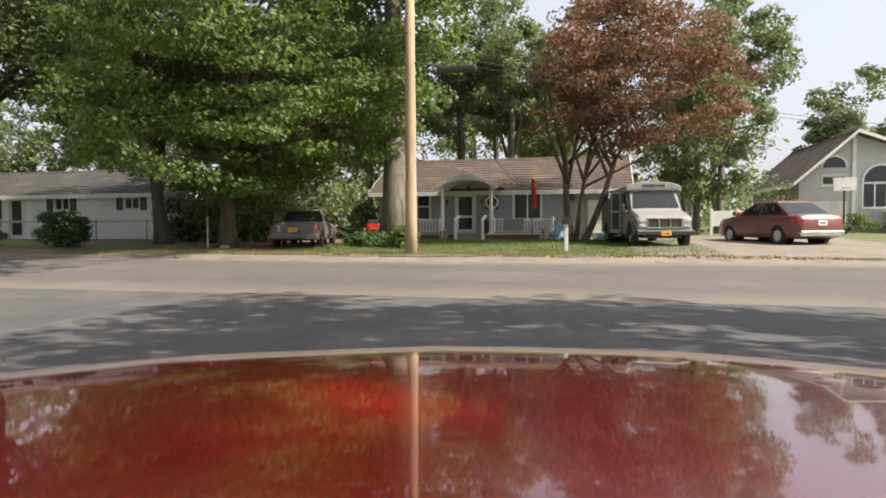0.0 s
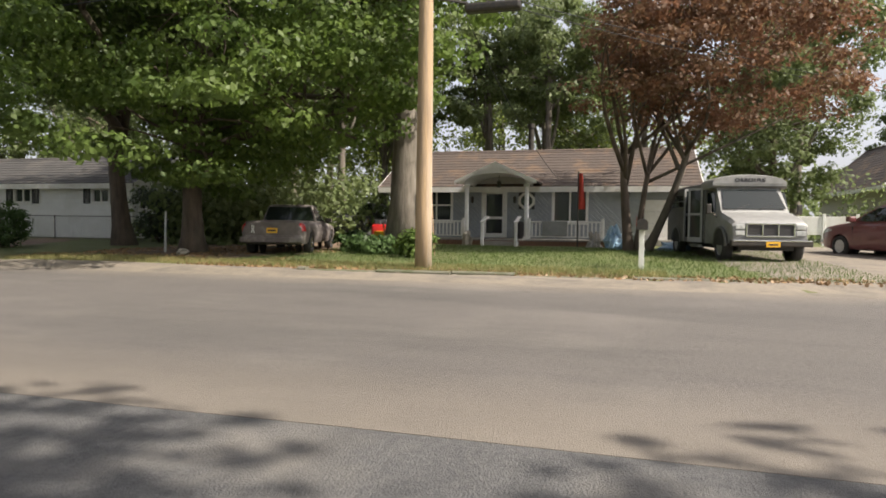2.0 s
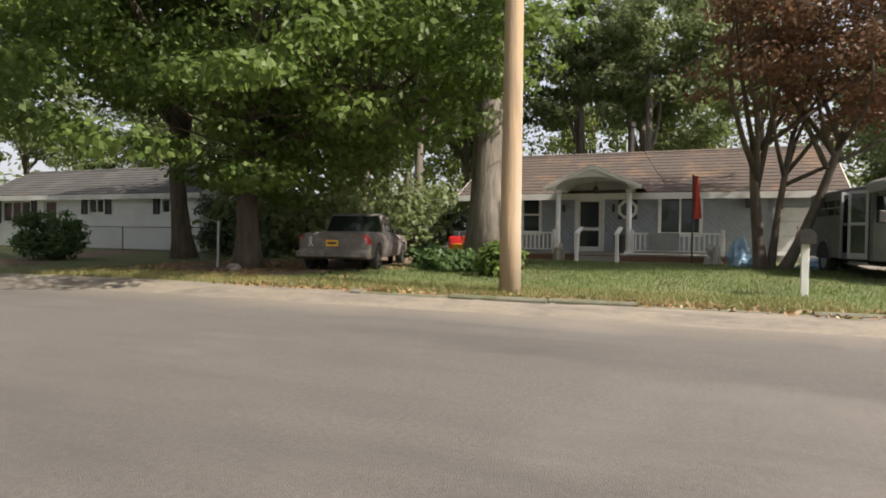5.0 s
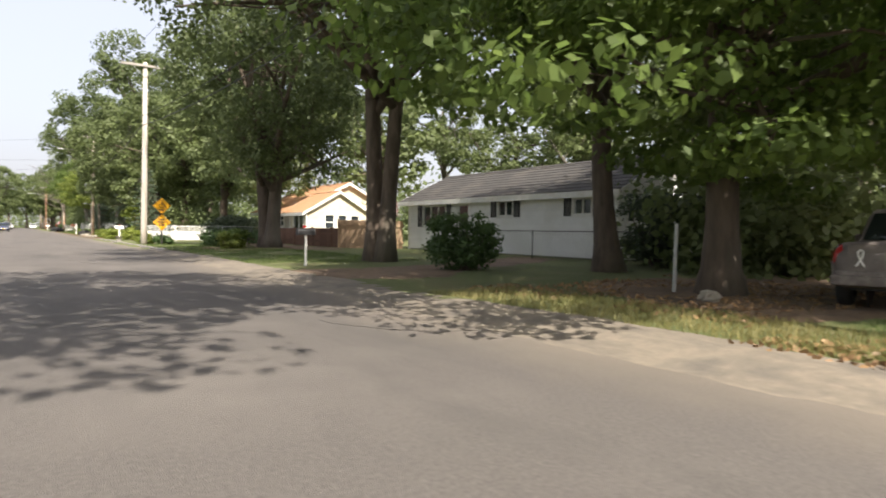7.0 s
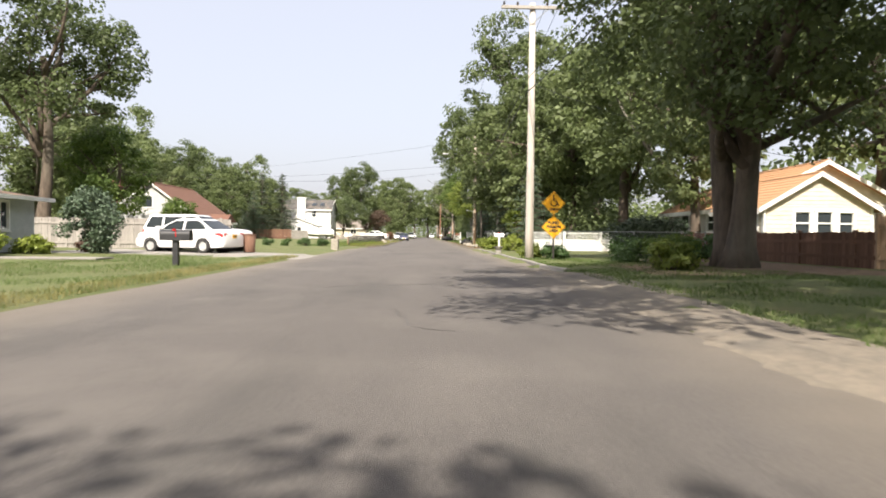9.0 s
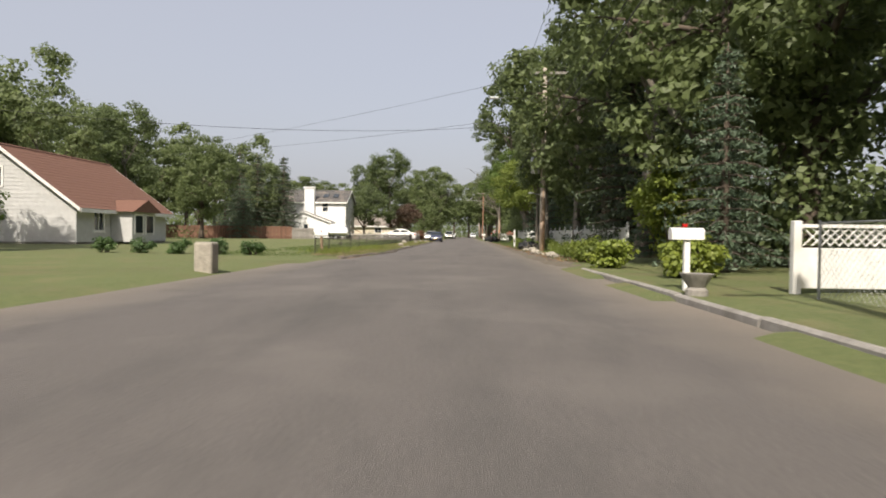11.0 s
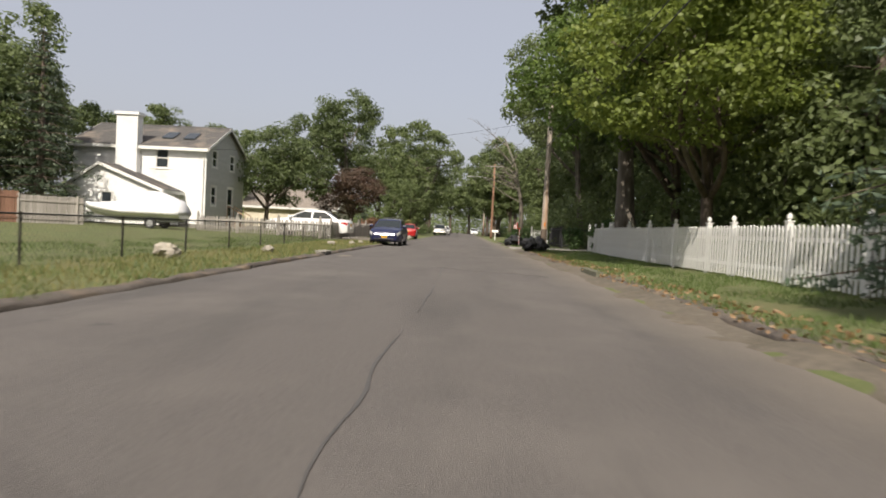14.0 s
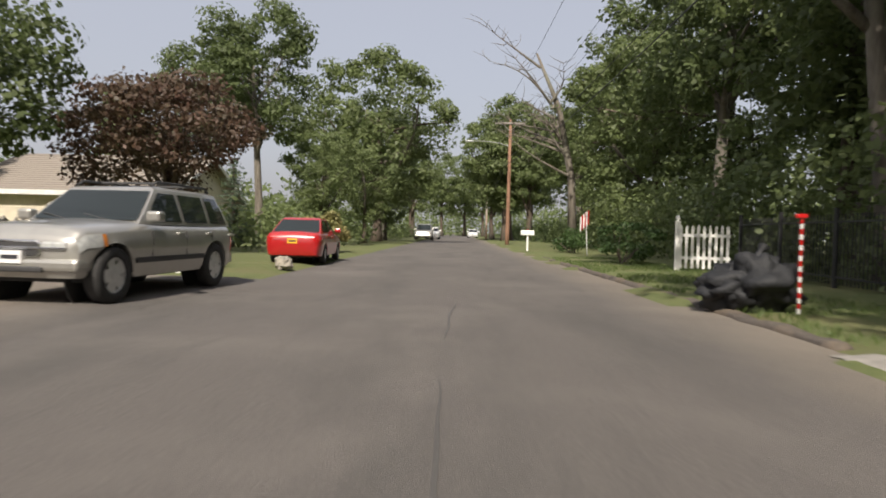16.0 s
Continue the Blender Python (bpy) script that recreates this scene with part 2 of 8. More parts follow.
M["red_lens"] = mat("red_lens", (0.5, 0.02, 0.02), (0.38, 0.012, 0.012), 12, 0.15, bump=0, coat=0.6)
M["amber_lens"] = mat("amber_lens", (0.75, 0.25, 0.03), (0.65, 0.2, 0.02), 12, 0.2, bump=0, coat=0.6)
M["clear_lens"] = mat("clear_lens", (0.5, 0.51, 0.5), (0.32, 0.33, 0.33), 16, 0.12, bump=0, coat=0.6)
M["plate_yellow"] = mat("plate_yellow", (0.75, 0.42, 0.03), (0.68, 0.37, 0.02), 20, 0.5, bump=0)
M["plate_white"] = mat("plate_white", (0.75, 0.75, 0.75), (0.68, 0.68, 0.68), 20, 0.5, bump=0)
M["ink"] = mat("ink", (0.02, 0.02, 0.025), (0.03, 0.03, 0.035), 20, 0.6, bump=0)
M["sign_yellow"] = mat("sign_yellow", (0.78, 0.4, 0.015), (0.7, 0.35, 0.012), 5, 0.45, bump=0.03)
M["paint_blue"] = mat("paint_blue", (0.009, 0.013, 0.058), (0.008, 0.011, 0.048), 3, 0.4, metal=0.0, bump=0, coat=0.45)
M["paint_silver"] = mat("paint_silver", (0.42, 0.41, 0.38), (0.37, 0.36, 0.335), 3, 0.3, metal=0.55, bump=0, coat=0.8)
M["paint_red"] = mat("paint_red", (0.38, 0.012, 0.014), (0.33, 0.01, 0.012), 3, 0.28, bump=0, coat=1.0)
M["paint_hood"] = mat("paint_hood", (0.3, 0.006, 0.008), (0.27, 0.005, 0.007), 3, 0.2, bump=0, coat=1.0)
M["paint_white"] = mat("paint_white", (0.82, 0.82, 0.82), (0.78, 0.78, 0.78), 3, 0.3, bump=0, coat=0.8)
M["paint_maroon"] = mat("paint_maroon", (0.16, 0.05, 0.05), (0.13, 0.042, 0.042), 3, 0.35, bump=0, coat=0.6)
M["primer"] = mat("primer", (0.15, 0.13, 0.122), (0.1, 0.085, 0.08), 4, 0.7, bump=0.1, dirt=(0.34, 0.31, 0.29), dirt_scale=1.6)
M["van_grey"] = mat("van_grey", (0.13, 0.13, 0.125), (0.1, 0.1, 0.095), 4, 0.55, bump=0.05, dirt=(0.17, 0.167, 0.16), dirt_scale=1.2)
M["van_silver"] = mat("van_silver", (0.27, 0.27, 0.265), (0.21, 0.21, 0.205), 4, 0.45, bump=0.05)
M["tarp_white"] = mat("tarp_white", (0.8, 0.8, 0.8), (0.7, 0.7, 0.71), 3, 0.45, bump=0.3, bump_scale=4)
M["bag"] = mat("bag", (0.011, 0.012, 0.014), (0.018, 0.019, 0.022), 5, 0.72, bump=1.0, bump_scale=11)
M["stone"] = mat("stone", (0.36, 0.33, 0.27), (0.25, 0.225, 0.19), 7, 0.9, bump=0.7, bump_scale=22, rand=0.15)
M["flag_red"] = mat("flag_red", (0.55, 0.07, 0.04), (0.4, 0.04, 0.03), 5, 0.8, bump=0.1)
M["tarp_blue"] = mat("tarp_blue", (0.35, 0.5, 0.62), (0.2, 0.33, 0.5), 4, 0.45, bump=0.5, bump_scale=9)


def leaf_mat(name, a, b, amount=0.42):
    return mat(name, a, b, 0.9, 0.55, bump=0, island=0.2, through_leaf=amount, space="World")


M["leaf_maple"] = leaf_mat("leaf_maple", (0.155, 0.22, 0.046), (0.09, 0.145, 0.034), 0.5)
M["leaf_bright"] = leaf_mat("leaf_bright", (0.22, 0.265, 0.05), (0.15, 0.2, 0.042), 0.5)
M["leaf_oak"] = leaf_mat("leaf_oak", (0.145, 0.185, 0.07), (0.098, 0.13, 0.052), 0.5)
M["leaf_wood"] = leaf_mat("leaf_wood", (0.185, 0.23, 0.088), (0.128, 0.165, 0.066), 0.5)
M["leaf_red"] = leaf_mat("leaf_red", (0.23, 0.112, 0.064), (0.14, 0.095, 0.054), 0.5)
M["leaf_purple"] = leaf_mat("leaf_purple", (0.13, 0.07, 0.05), (0.085, 0.07, 0.042))
M["needle"] = leaf_mat("needle", (0.07, 0.095, 0.05), (0.045, 0.068, 0.036), 0.2)
M["needle_blue"] = leaf_mat("needle_blue", (0.1, 0.14, 0.085), (0.068, 0.105, 0.06), 0.2)
M["leaf_shrub"] = leaf_mat("leaf_shrub", (0.095, 0.158, 0.0475), (0.0554, 0.103, 0.0317))
M["leaf_yellow"] = leaf_mat("leaf_yellow", (0.26, 0.3, 0.05), (0.18, 0.24, 0.04))
M["blade"] = leaf_mat("blade", (0.13, 0.19, 0.05), (0.09, 0.13, 0.035))
M["blade_dry"] = leaf_mat("blade_dry", (0.3, 0.26, 0.11), (0.2, 0.2, 0.07))
M["litter"] = leaf_mat("litter", (0.3, 0.19, 0.09), (0.2, 0.12, 0.06), 0.1)


# ---- mesh building ----
class Shape:
    """Gathers vertices and faces of one mesh."""

    def __init__(self):
        self.v, self.f = [], []

    def add(self, verts, faces):
        n = len(self.v)
        self.v += [tuple(p) for p in verts]
        self.f += [tuple(i + n for i in face) for face in faces]
        return self

    def box(self, x0, y0, z0, x1, y1, z1, m=None):
        c = [Vector(p) for p in ((x0, y0, z0), (x1, y0, z0), (x1, y1, z0), (x0, y1, z0), (x0, y0, z1), (x1, y0, z1), (x1, y1, z1), (x0, y1, z1))]
        if m:
            c = [m @ p for p in c]
        return self.add(c, [(0, 3, 2, 1), (4, 5, 6, 7), (0, 1, 5, 4), (1, 2, 6, 5), (2, 3, 7, 6), (3, 0, 4, 7)])

    def soft_box(self, x0, y0, z0, x1, y1, z1, r, m=None):
        """A box with chamfered edges."""
        bm = bmesh.new()
        bmesh.ops.create_cube(bm, size=1)
        bmesh.ops.scale(bm, vec=(x1 - x0, y1 - y0, z1 - z0), verts=bm.verts)
        bmesh.ops.translate(bm, vec=((x0 + x1) / 2, (y0 + y1) / 2, (z0 + z1) / 2), verts=bm.verts)
        bmesh.ops.bevel(bm, geom=bm.edges[:], offset=r, segments=2, affect="EDGES", profile=0.5)
        bm.verts.index_update()
        out = [(m @ p.co if m else p.co.copy()) for p in bm.verts]
        faces = [tuple(q.index for q in face.verts) for face in bm.faces]
        bm.free()
        return self.add(out, faces)

    def tube(self, points, radii, n=8, cap=True):
        points = [Vector(p) for p in points]
        rings = []
        for i, p in enumerate(points):
            ahead = (points[min(i + 1, len(points) - 1)] - points[max(i - 1, 0)]).normalized()
            side = ahead.cross(Vector((0.31, 0.95, 0.05)))
            side = (side if side.length > 1e-3 else ahead.cross(Vector((1, 0, 0)))).normalized()
            over = ahead.cross(side)
            r = radii[i] if isinstance(radii, (list, tuple)) else radii
            rings.append([p + (side * math.cos(a) + over * math.sin(a)) * r for a in (2 * math.pi * k / n for k in range(n))])
        faces = [(i * n + k, i * n + (k + 1) % n, (i + 1) * n + (k + 1) % n, (i + 1) * n + k) for i in range(len(rings) - 1) for k in range(n)]
        if cap:
            faces += [tuple(range(n))[::-1], tuple((len(rings) - 1) * n + k for k in range(n))]
        return self.add([p for ring in rings for p in ring], faces)

    def prism(self, outline, axis, a, b):
        """An outline of pairs, drawn out along an axis from a to b."""
        order = {"x": lambda u, w, s: (s, u, w), "y": lambda u, w, s: (u, s, w), "z": lambda u, w, s: (u, w, s)}[axis]
        n = len(outline)
        verts = [order(u, w, a) for u, w in outline] + [order(u, w, b) for u, w in outline]
        faces = [tuple(range(n)), tuple(range(2 * n - 1, n - 1, -1))] + [(k, k + n, (k + 1) % n + n, (k + 1) % n) for k in range(n)]
        return self.add(verts, faces)

    def loft(self, rings, closed=True, caps=True):
        n = len(rings[0])
        last = n if closed else n - 1
        faces = [(i * n + k, i * n + (k + 1) % n, (i + 1) * n + (k + 1) % n, (i + 1) * n + k) for i in range(len(rings) - 1) for k in range(last)]
        if caps:
            faces += [tuple(range(n))[::-1], tuple((len(rings) - 1) * n + k for k in range(n))]
        return self.add([p for ring in rings for p in ring], faces)

    def blob(self, cx, cy, cz, rx, ry, rz, rough=0.15, n=10, seed=0):
        rings, rng = [], random.Random(seed)
        off = Vector((rng.uniform(0, 50), rng.uniform(0, 50), rng.uniform(0, 50)))
        for i in range(n + 1):
            lat = math.pi * (i / n - 0.5)
            ring = []
            for k in range(2 * n):
                lon = math.pi * k / n
                d = Vector((math.cos(lat) * math.cos(lon), math.cos(lat) * math.sin(lon), math.sin(lat)))
                s = 1 + rough * noise.noise(d * 1.7 + off) + rough * 0.5 * noise.noise(d * 4 + off)
                ring.append((cx + d.x * rx * s, cy + d.y * ry * s, cz + d.z * rz * s))
            rings.append(ring)
        return self.loft(rings)

    def mesh(self, name, material, smooth=False):
        me = bpy.data.meshes.new(name)
        me.from_pydata(self.v, [], self.f)
        bm = bmesh.new()
        bm.from_mesh(me)
        bmesh.ops.recalc_face_normals(bm, faces=bm.faces)
        bm.to_mesh(me)
        bm.free()
        me.materials.append(material)
        if smooth:
            me.polygons.foreach_set("use_smooth", [True] * len(me.polygons))
        return me


def part(name, shape, material, parent=None, label="", smooth=False):
    ob = new(name, shape.mesh(name, material, smooth) if isinstance(shape, Shape) else shape)
    if parent:
        ob.parent = parent
    return tagged(ob, label)


def thing(name, where, label, category, group="", turn=0.0, kind=""):
    ob = new(name)
    ob.empty_display_size = 0.2
    ob.matrix_basis = pose(*where, 0, 0, turn)
    return tagged(ob, label, category, group, kind)


def solid(name, shape, material, label, category, group="", kind="", smooth=False, where=None, turn=0.0):
    ob = part(name, shape, material, None, label, smooth)
    if where:
        ob.matrix_basis = pose(*where, 0, 0, turn)
    return tagged(ob, label, category, group, kind)


def sharp(shape_ob, angle=35):
    """Smooth shading that keeps edges sharper than the angle."""
    shape_ob.data.polygons.foreach_set("use_smooth", [True] * len(shape_ob.data.polygons))
    shape_ob.data.set_sharp_from_angle(angle=radians(angle))
    return shape_ob


from mathutils import geometry

# ---- ground, roads, verges ----
def right_edge(y):
    return 18.55 + 0.95 * min(1.0, max(0.0, (y - 22) / 16)) + 0.10 * noise.noise(Vector((y * 0.35, 3.1, 0))) + (max(0.0, 6 - y) * 0.12 if y < 6 else 0)


def left_edge(y):
    k = min(1.0, max(0.0, (y - 64) / 10))
    return 11.45 + 1.45 * k + 0.08 * noise.noise(Vector((y * 0.4, 9.7, 0)))


def on_road(x, y):
    if left_edge(y) < x < right_edge(y):
        return True
    if x <= 12 and -3 < y < 9.8:
        return True
    return 2.5 < x < 12 and 9.5 < y < 19 and math.hypot(x - 3.0, y - 18.3) > 8.5


def ground_height(x, y):
    if on_road(x, y):
        return -0.025
    away = max(0.0, min(1.0, (x - 20) / 12)) if x > 15 else max(0.0, min(1.0, (10 - x) / 14))
    return 0.05 + 0.16 * away + 0.03 * noise.noise(Vector((x * 0.3, y * 0.3, 0)))


def axis_steps(low, fine_low, fine_high, high, step):
    rough = [low, low * 0.6 + fine_low * 0.4, fine_low - 25, fine_low - 8]
    return rough + [fine_low + step * k for k in range(int((fine_high - fine_low) / step) + 1)] + [fine_high + 8, fine_high + 25, fine_high + 90, high]


xs, ys = axis_steps(-900, -12, 44, 900, 0.5), axis_steps(-700, -22, 190, 1500, 0.5)
g = Shape()
g.v = [(x, y, ground_height(x, y)) for y in ys for x in xs]
g.f = [(j * len(xs) + i, j * len(xs) + i + 1, (j + 1) * len(xs) + i + 1, (j + 1) * len(xs) + i) for j in range(len(ys) - 1) for i in range(len(xs) - 1)]
solid("ground", g, M["lawn"], "grassy yards and verges with patches of bare soil", "ground", kind="structure", smooth=True)


def strip(name, ylist, left, right, z, material, label, category, thick=0.12, kind="structure"):
    s = Shape()
    s.loft([[(left(y), y, z), (right(y), y, z), (right(y) - 0.02, y, z - thick), (left(y) + 0.02, y, z - thick)] for y in ylist])
    return solid(name, s, material, label, category, kind=kind)


strip("road", [-160, -60, -30] + [k * 1.0 - 20 for k in range(220)] + [230, 300, 420], left_edge, right_edge, 0.0, M["asphalt"], "worn grey asphalt street with sandy edges", "road")
corner = [(-90, -3.0), (12.6, -3.0), (12.6, 19.5), (11.5, 18.3)] + [(3.0 + 8.5 * math.cos(a), 18.3 - 8.5 * math.sin(a)) for a in (radians(k * 9) for k in range(1, 11))] + [(-90, 9.8)]
solid("side_road", Shape().prism(corner, "z", -0.13, -0.002), M["asphalt_side"], "grey asphalt side street that meets the main street", "road", kind="structure")


def surface(x, y):
    """Top of the road or of the ground sheet."""
    i, j = math.floor(x * 2) / 2, math.floor(y * 2) / 2
    u, v = (x - i) * 2, (y - j) * 2
    a, b, c, d = ground_height(i, j), ground_height(i + 0.5, j), ground_height(i, j + 0.5), ground_height(i + 0.5, j + 0.5)
    one = a + (b - a) * u + (d - b) * v if u > v else a + (d - c) * u + (c - a) * v
    two = a + (b - a) * u + (c - a) * v if u + v < 1 else d + (c - d) * (1 - u) + (b - d) * (1 - v)
    return max(0.0, one, two)


def inside(p, outline):
    hit, n = False, len(outline)
    for k in range(n):
        (x0, y0), (x1, y1) = outline[k], outline[(k + 1) % n]
        if (y0 > p[1]) != (y1 > p[1]) and p[0] < (x1 - x0) * (p[1] - y0) / (y1 - y0) + x0:
            hit = not hit
    return hit


def patch(name, outline, z, material, label, category="ground", wob=0.25, seed=1, kind="structure"):
    """A sheet with a ragged outline, draped over road and ground; z: how far above them."""
    rim = []
    for (xa, ya), (xb, yb) in zip(outline, outline[1:] + outline[:1]):
        n = max(2, int(math.hypot(xb - xa, yb - ya) / 0.09))
        for k in range(n):
            x, y = xa + (xb - xa) * k / n, ya + (yb - ya) * k / n
            dx = noise.noise(Vector((x * 1.1, y * 1.1, seed))) + 0.5 * noise.noise(Vector((x * 4, y * 4, seed))) + 0.45 * noise.noise(Vector((x * 11, y * 11, seed)))
            dy = noise.noise(Vector((y * 1.1, x * 1.1, seed + 7))) + 0.5 * noise.noise(Vector((y * 4, x * 4, seed + 7))) + 0.45 * noise.noise(Vector((y * 11, x * 11, seed + 7)))
            rim.append(Vector((x + wob * dx, y + wob * dy)))
    x0, x1 = min(p.x for p in rim), max(p.x for p in rim)
    y0, y1 = min(p.y for p in rim), max(p.y for p in rim)
    pts, edges = list(rim), [(k, (k + 1) % len(rim)) for k in range(len(rim))]
    for i in range(int(math.floor(x0 * 2)), int(x1 * 2) + 2):
        for j in range(int(math.floor(y0 * 2)), int(y1 * 2) + 2):
            if inside((i / 2, j / 2), rim):
                pts.append(Vector((i / 2, j / 2)))
    flat, _, tris, came, _, _ = geometry.delaunay_2d_cdt(pts, edges, [], 1, 1e-4)
    drape = lambda x, y: surface(x, y) + (z if surface(x, y) > 0.001 else 0.6 * z)
    rim_at = [any(j < len(rim) for j in c) for c in came]
    s = Shape().add([(p.x, p.y, surface(p.x, p.y) - 0.006 if edge else drape(p.x, p.y)) for p, edge in zip(flat, rim_at)], [tuple(f) for f in tris])
    return solid(name, s, material, label, category, kind=kind, smooth=True)


patch("verge", [(18.2, -8), (19.9, -8), (19.65, 4.6), (19.55, 11), (19.8, 13.5), (19.5, 18), (19.75, 24), (19.9, 30), (20.3, 35), (20.1, 38.4), (19.0, 38), (18.6, 30), (18.2, 22), (18.15, 10)], 0.012, M["sand_thin"], "pale sandy verge along the asphalt", wob=0.2)
patch("verge", [(19.05, 64), (20.0, 64), (20.1, 90), (20.0, 125.6), (19.1, 125.6), (19.05, 95)], 0.02, M["dirt"], "strip of bare soil and dead leaves along the asphalt", wob=0.25)
patch("soil_bed", [(21.2, 13.6), (23.5, 12.2), (29, 11.6), (32, 13.0), (32, 17.5), (27, 18.0), (23.5, 18.2), (21.8, 17.2)], 0.014, M["soil"], "bare shaded soil with dead leaves under the trees")
patch("dirt_driveway", [(19.3, 20.6), (21.6, 20.3), (24, 22.2), (28.6, 24.2), (28.6, 26.6), (24, 24.6), (21.4, 23.6), (19.4, 24.2)], 0.014, M["soil"], "packed dirt drive in front of the white house", category="driveway")
patch("dirt_driveway", [(19.2, 2.4), (26, 2.9), (33, 3.0), (36, 2.0), (36, -6.5), (26, -5.4), (19.9, -4.0)], 0.014, M["sand_thin"], "sandy gravel drive with a van and a sedan", category="driveway")
patch("soil_bed", [(21.2, 36.5), (27, 35.5), (27, 51), (24.5, 46), (21.4, 41)], 0.014, M["soil"], "planting bed of dark soil along the fence")
patch("driveway", [(11.9, 45.4), (11.9, 50.0), (8, 52.6), (1.5, 53.2), (1.5, 46.9), (8, 46.4)], 0.014, M["concrete"], "pale asphalt driveway with parked cars", category="driveway", wob=0.1)
patch("driveway", [(19.3, 125.9), (19.3, 131.5), (26, 130.6), (40, 130.3), (40, 127.4), (24, 127.4)], 0.014, M["concrete"], "grey concrete driveway crossing the verge", category="driveway", wob=0.08)
patch("driveway", [(12.98, 126.8), (12.98, 137.4), (8.5, 137.4), (8.5, 127)], 0.006, M["asphalt"], "worn asphalt parking strip beside the street", category="driveway", wob=0.1)
patch("bare_verge", [(10.4, 70), (12.7, 68), (12.7, 80), (11.0, 79)], 0.014, M["soil"], "thin weedy soil beside the street", wob=0.4)
for i, (px, py, w, h) in enumerate(((14.3, 116.5, 0.35, 0.4), (17.5, 90.5, 0.35, 0.7), (14.6, 112.6, 0.3, 0.25), (15.5, 113.6, 0.35, 0.25), (18.2, 88.2, 0.3, 0.25), (13.9, 97.5, 0.4, 0.2), (14.5, 115.2, 0.4, 0.2), (16.0, 22.0, 0.6, 0.2))):
    patch("asphalt_patch", [(px - w, py - h), (px + w, py - h), (px + w, py + h), (px - w, py + h)], 0.004 + 0.0004 * i, M["asphalt_patch"], "dark asphalt repair on the street", category="patch", wob=0.14, seed=i + 3)
def seam_x(y):
    return 16.3 + 0.16 * noise.noise(Vector((y * 0.15, 1, 2))) + 0.05 * noise.noise(Vector((y * 1.1, 4, 2)))


for piece in range(15):
    y0, long = 67 + 4.6 * piece, 3.4 + 1.1 * noise.noise(Vector((piece * 1.7, 3, 8)))
    seam = Shape()
    for k in range(13):
        y = y0 + long * k / 12
        w = 0.004 + 0.013 * math.sin(math.pi * k / 12) * (0.6 + 0.5 * noise.noise(Vector((y * 2.3, 8, 1))))
        seam.v += [(seam_x(y) - w, y, 0.005), (seam_x(y) + w, y, 0.005), (seam_x(y), y, 0.0)]
    seam.f = [(3 * k + i, 3 * k + (i + 1) % 3, 3 * k + 3 + (i + 1) % 3, 3 * k + 3 + i) for k in range(12) for i in range(3)]
    solid("tar_seam", seam, M["tar"], "stretch of dark sealed seam along the street", "seam", "stretches of tar seam", kind="structure")
rng = random.Random(5)
for k in range(9):
    x, y, s = rng.uniform(12.5, 18), rng.uniform(14, 140), Shape()
    pts, d = [], rng.uniform(0, 6.28)
    for i in range(rng.randint(6, 12)):
        pts.append((x, y)); d += rng.uniform(-0.6, 0.6); x += 0.3 * math.cos(d); y += 0.3 * math.sin(d)
    s.loft([[(px - 0.006, py, 0.004), (px + 0.006, py + 0.006, 0.004), (px, py, 0.001)] for px, py in pts])
    solid("crack", s, M["tar"], "fine dark crack in the asphalt", "crack", "cracks in the street", kind="structure")


M["berm"] = mat("berm", (0.07, 0.06, 0.052), (0.12, 0.1, 0.083), 12, 0.95, bump=0.8, bump_scale=40, dirt=(0.2, 0.15, 0.1), dirt_scale=1.1, space="World")


def kerb(y0, y1, x_of, material, label, top=0.15, wide=0.17, piece=1.9, jitter=0.02, seed=0):
    root = thing("kerb", (0, 0, 0), label, "kerb", kind="structure")
    r, y = random.Random(seed), y0
    while y < y1:
        n = min(piece * r.uniform(0.8, 1.15), y1 - y)
        x = x_of(y + n / 2) + r.uniform(-jitter, jitter)
        z = top + r.uniform(-jitter, jitter)
        slope = (x_of(y + n) - x_of(y)) / n
        if material == M["berm"]:
            outline = [(0, -0.12), (wide, -0.12), (wide * 0.98, z * 0.45), (wide * 0.8, z * 0.88), (wide * 0.5, z), (wide * 0.22, z * 0.85), (0.01, z * 0.4)]
            steps = [n * k / 40 for k in range(41)]
            rough = lambda v, u, q: 0.05 * noise.noise(Vector((u * 6, (y + v) * 1.7, q))) + 0.025 * noise.noise(Vector((u * 14, (y + v) * 6, q)))
            s = Shape().loft([[(x + slope * (v - n / 2) + u + rough(v, u, 1), y + v, w + (rough(v, u, 5) if w > 0 else 0)) for u, w in outline] for v in steps])
            part("kerb_stone", s, material, root, smooth=True)
            y += n
            continue
        outline = [(0, -0.12), (wide, -0.12), (wide, z - 0.02), (wide - 0.03, z), (0.05, z), (0.015, z - 0.025)]
        s = Shape().loft([[(x + slope * (v - n / 2) + u, y + v, w) for u, w in outline] for v in (0.012, n * 0.5, n - 0.012)])
        part("kerb_stone", s, material, root)
        y += n
    return root


kerb(5.0, 10.4, lambda y: 19.35 - 0.02 * (y - 5), M["mossy"], "broken old concrete kerb beside the pole", 0.09, 0.17, 1.3, 0.03, 2)
kerb(-3.0, 4.6, lambda y: 19.5 + 0.05 * (4.6 - y), M["mossy"], "low worn concrete kerb along a lawn", 0.08, 0.16, 1.8, 0.02, 3)
kerb(38.5, 62, lambda y: 19.52 + (max(0, 40 - y) ** 2) * 0.12, M["concrete"], "pale concrete kerb along a lawn", 0.1, 0.13, 2.4, 0.012, 4)
kerb(68, 124, lambda y: left_edge(y) - 0.2, M["berm"], "low dark asphalt berm along the street", 0.065, 0.3, 9.0, 0.01, 5)
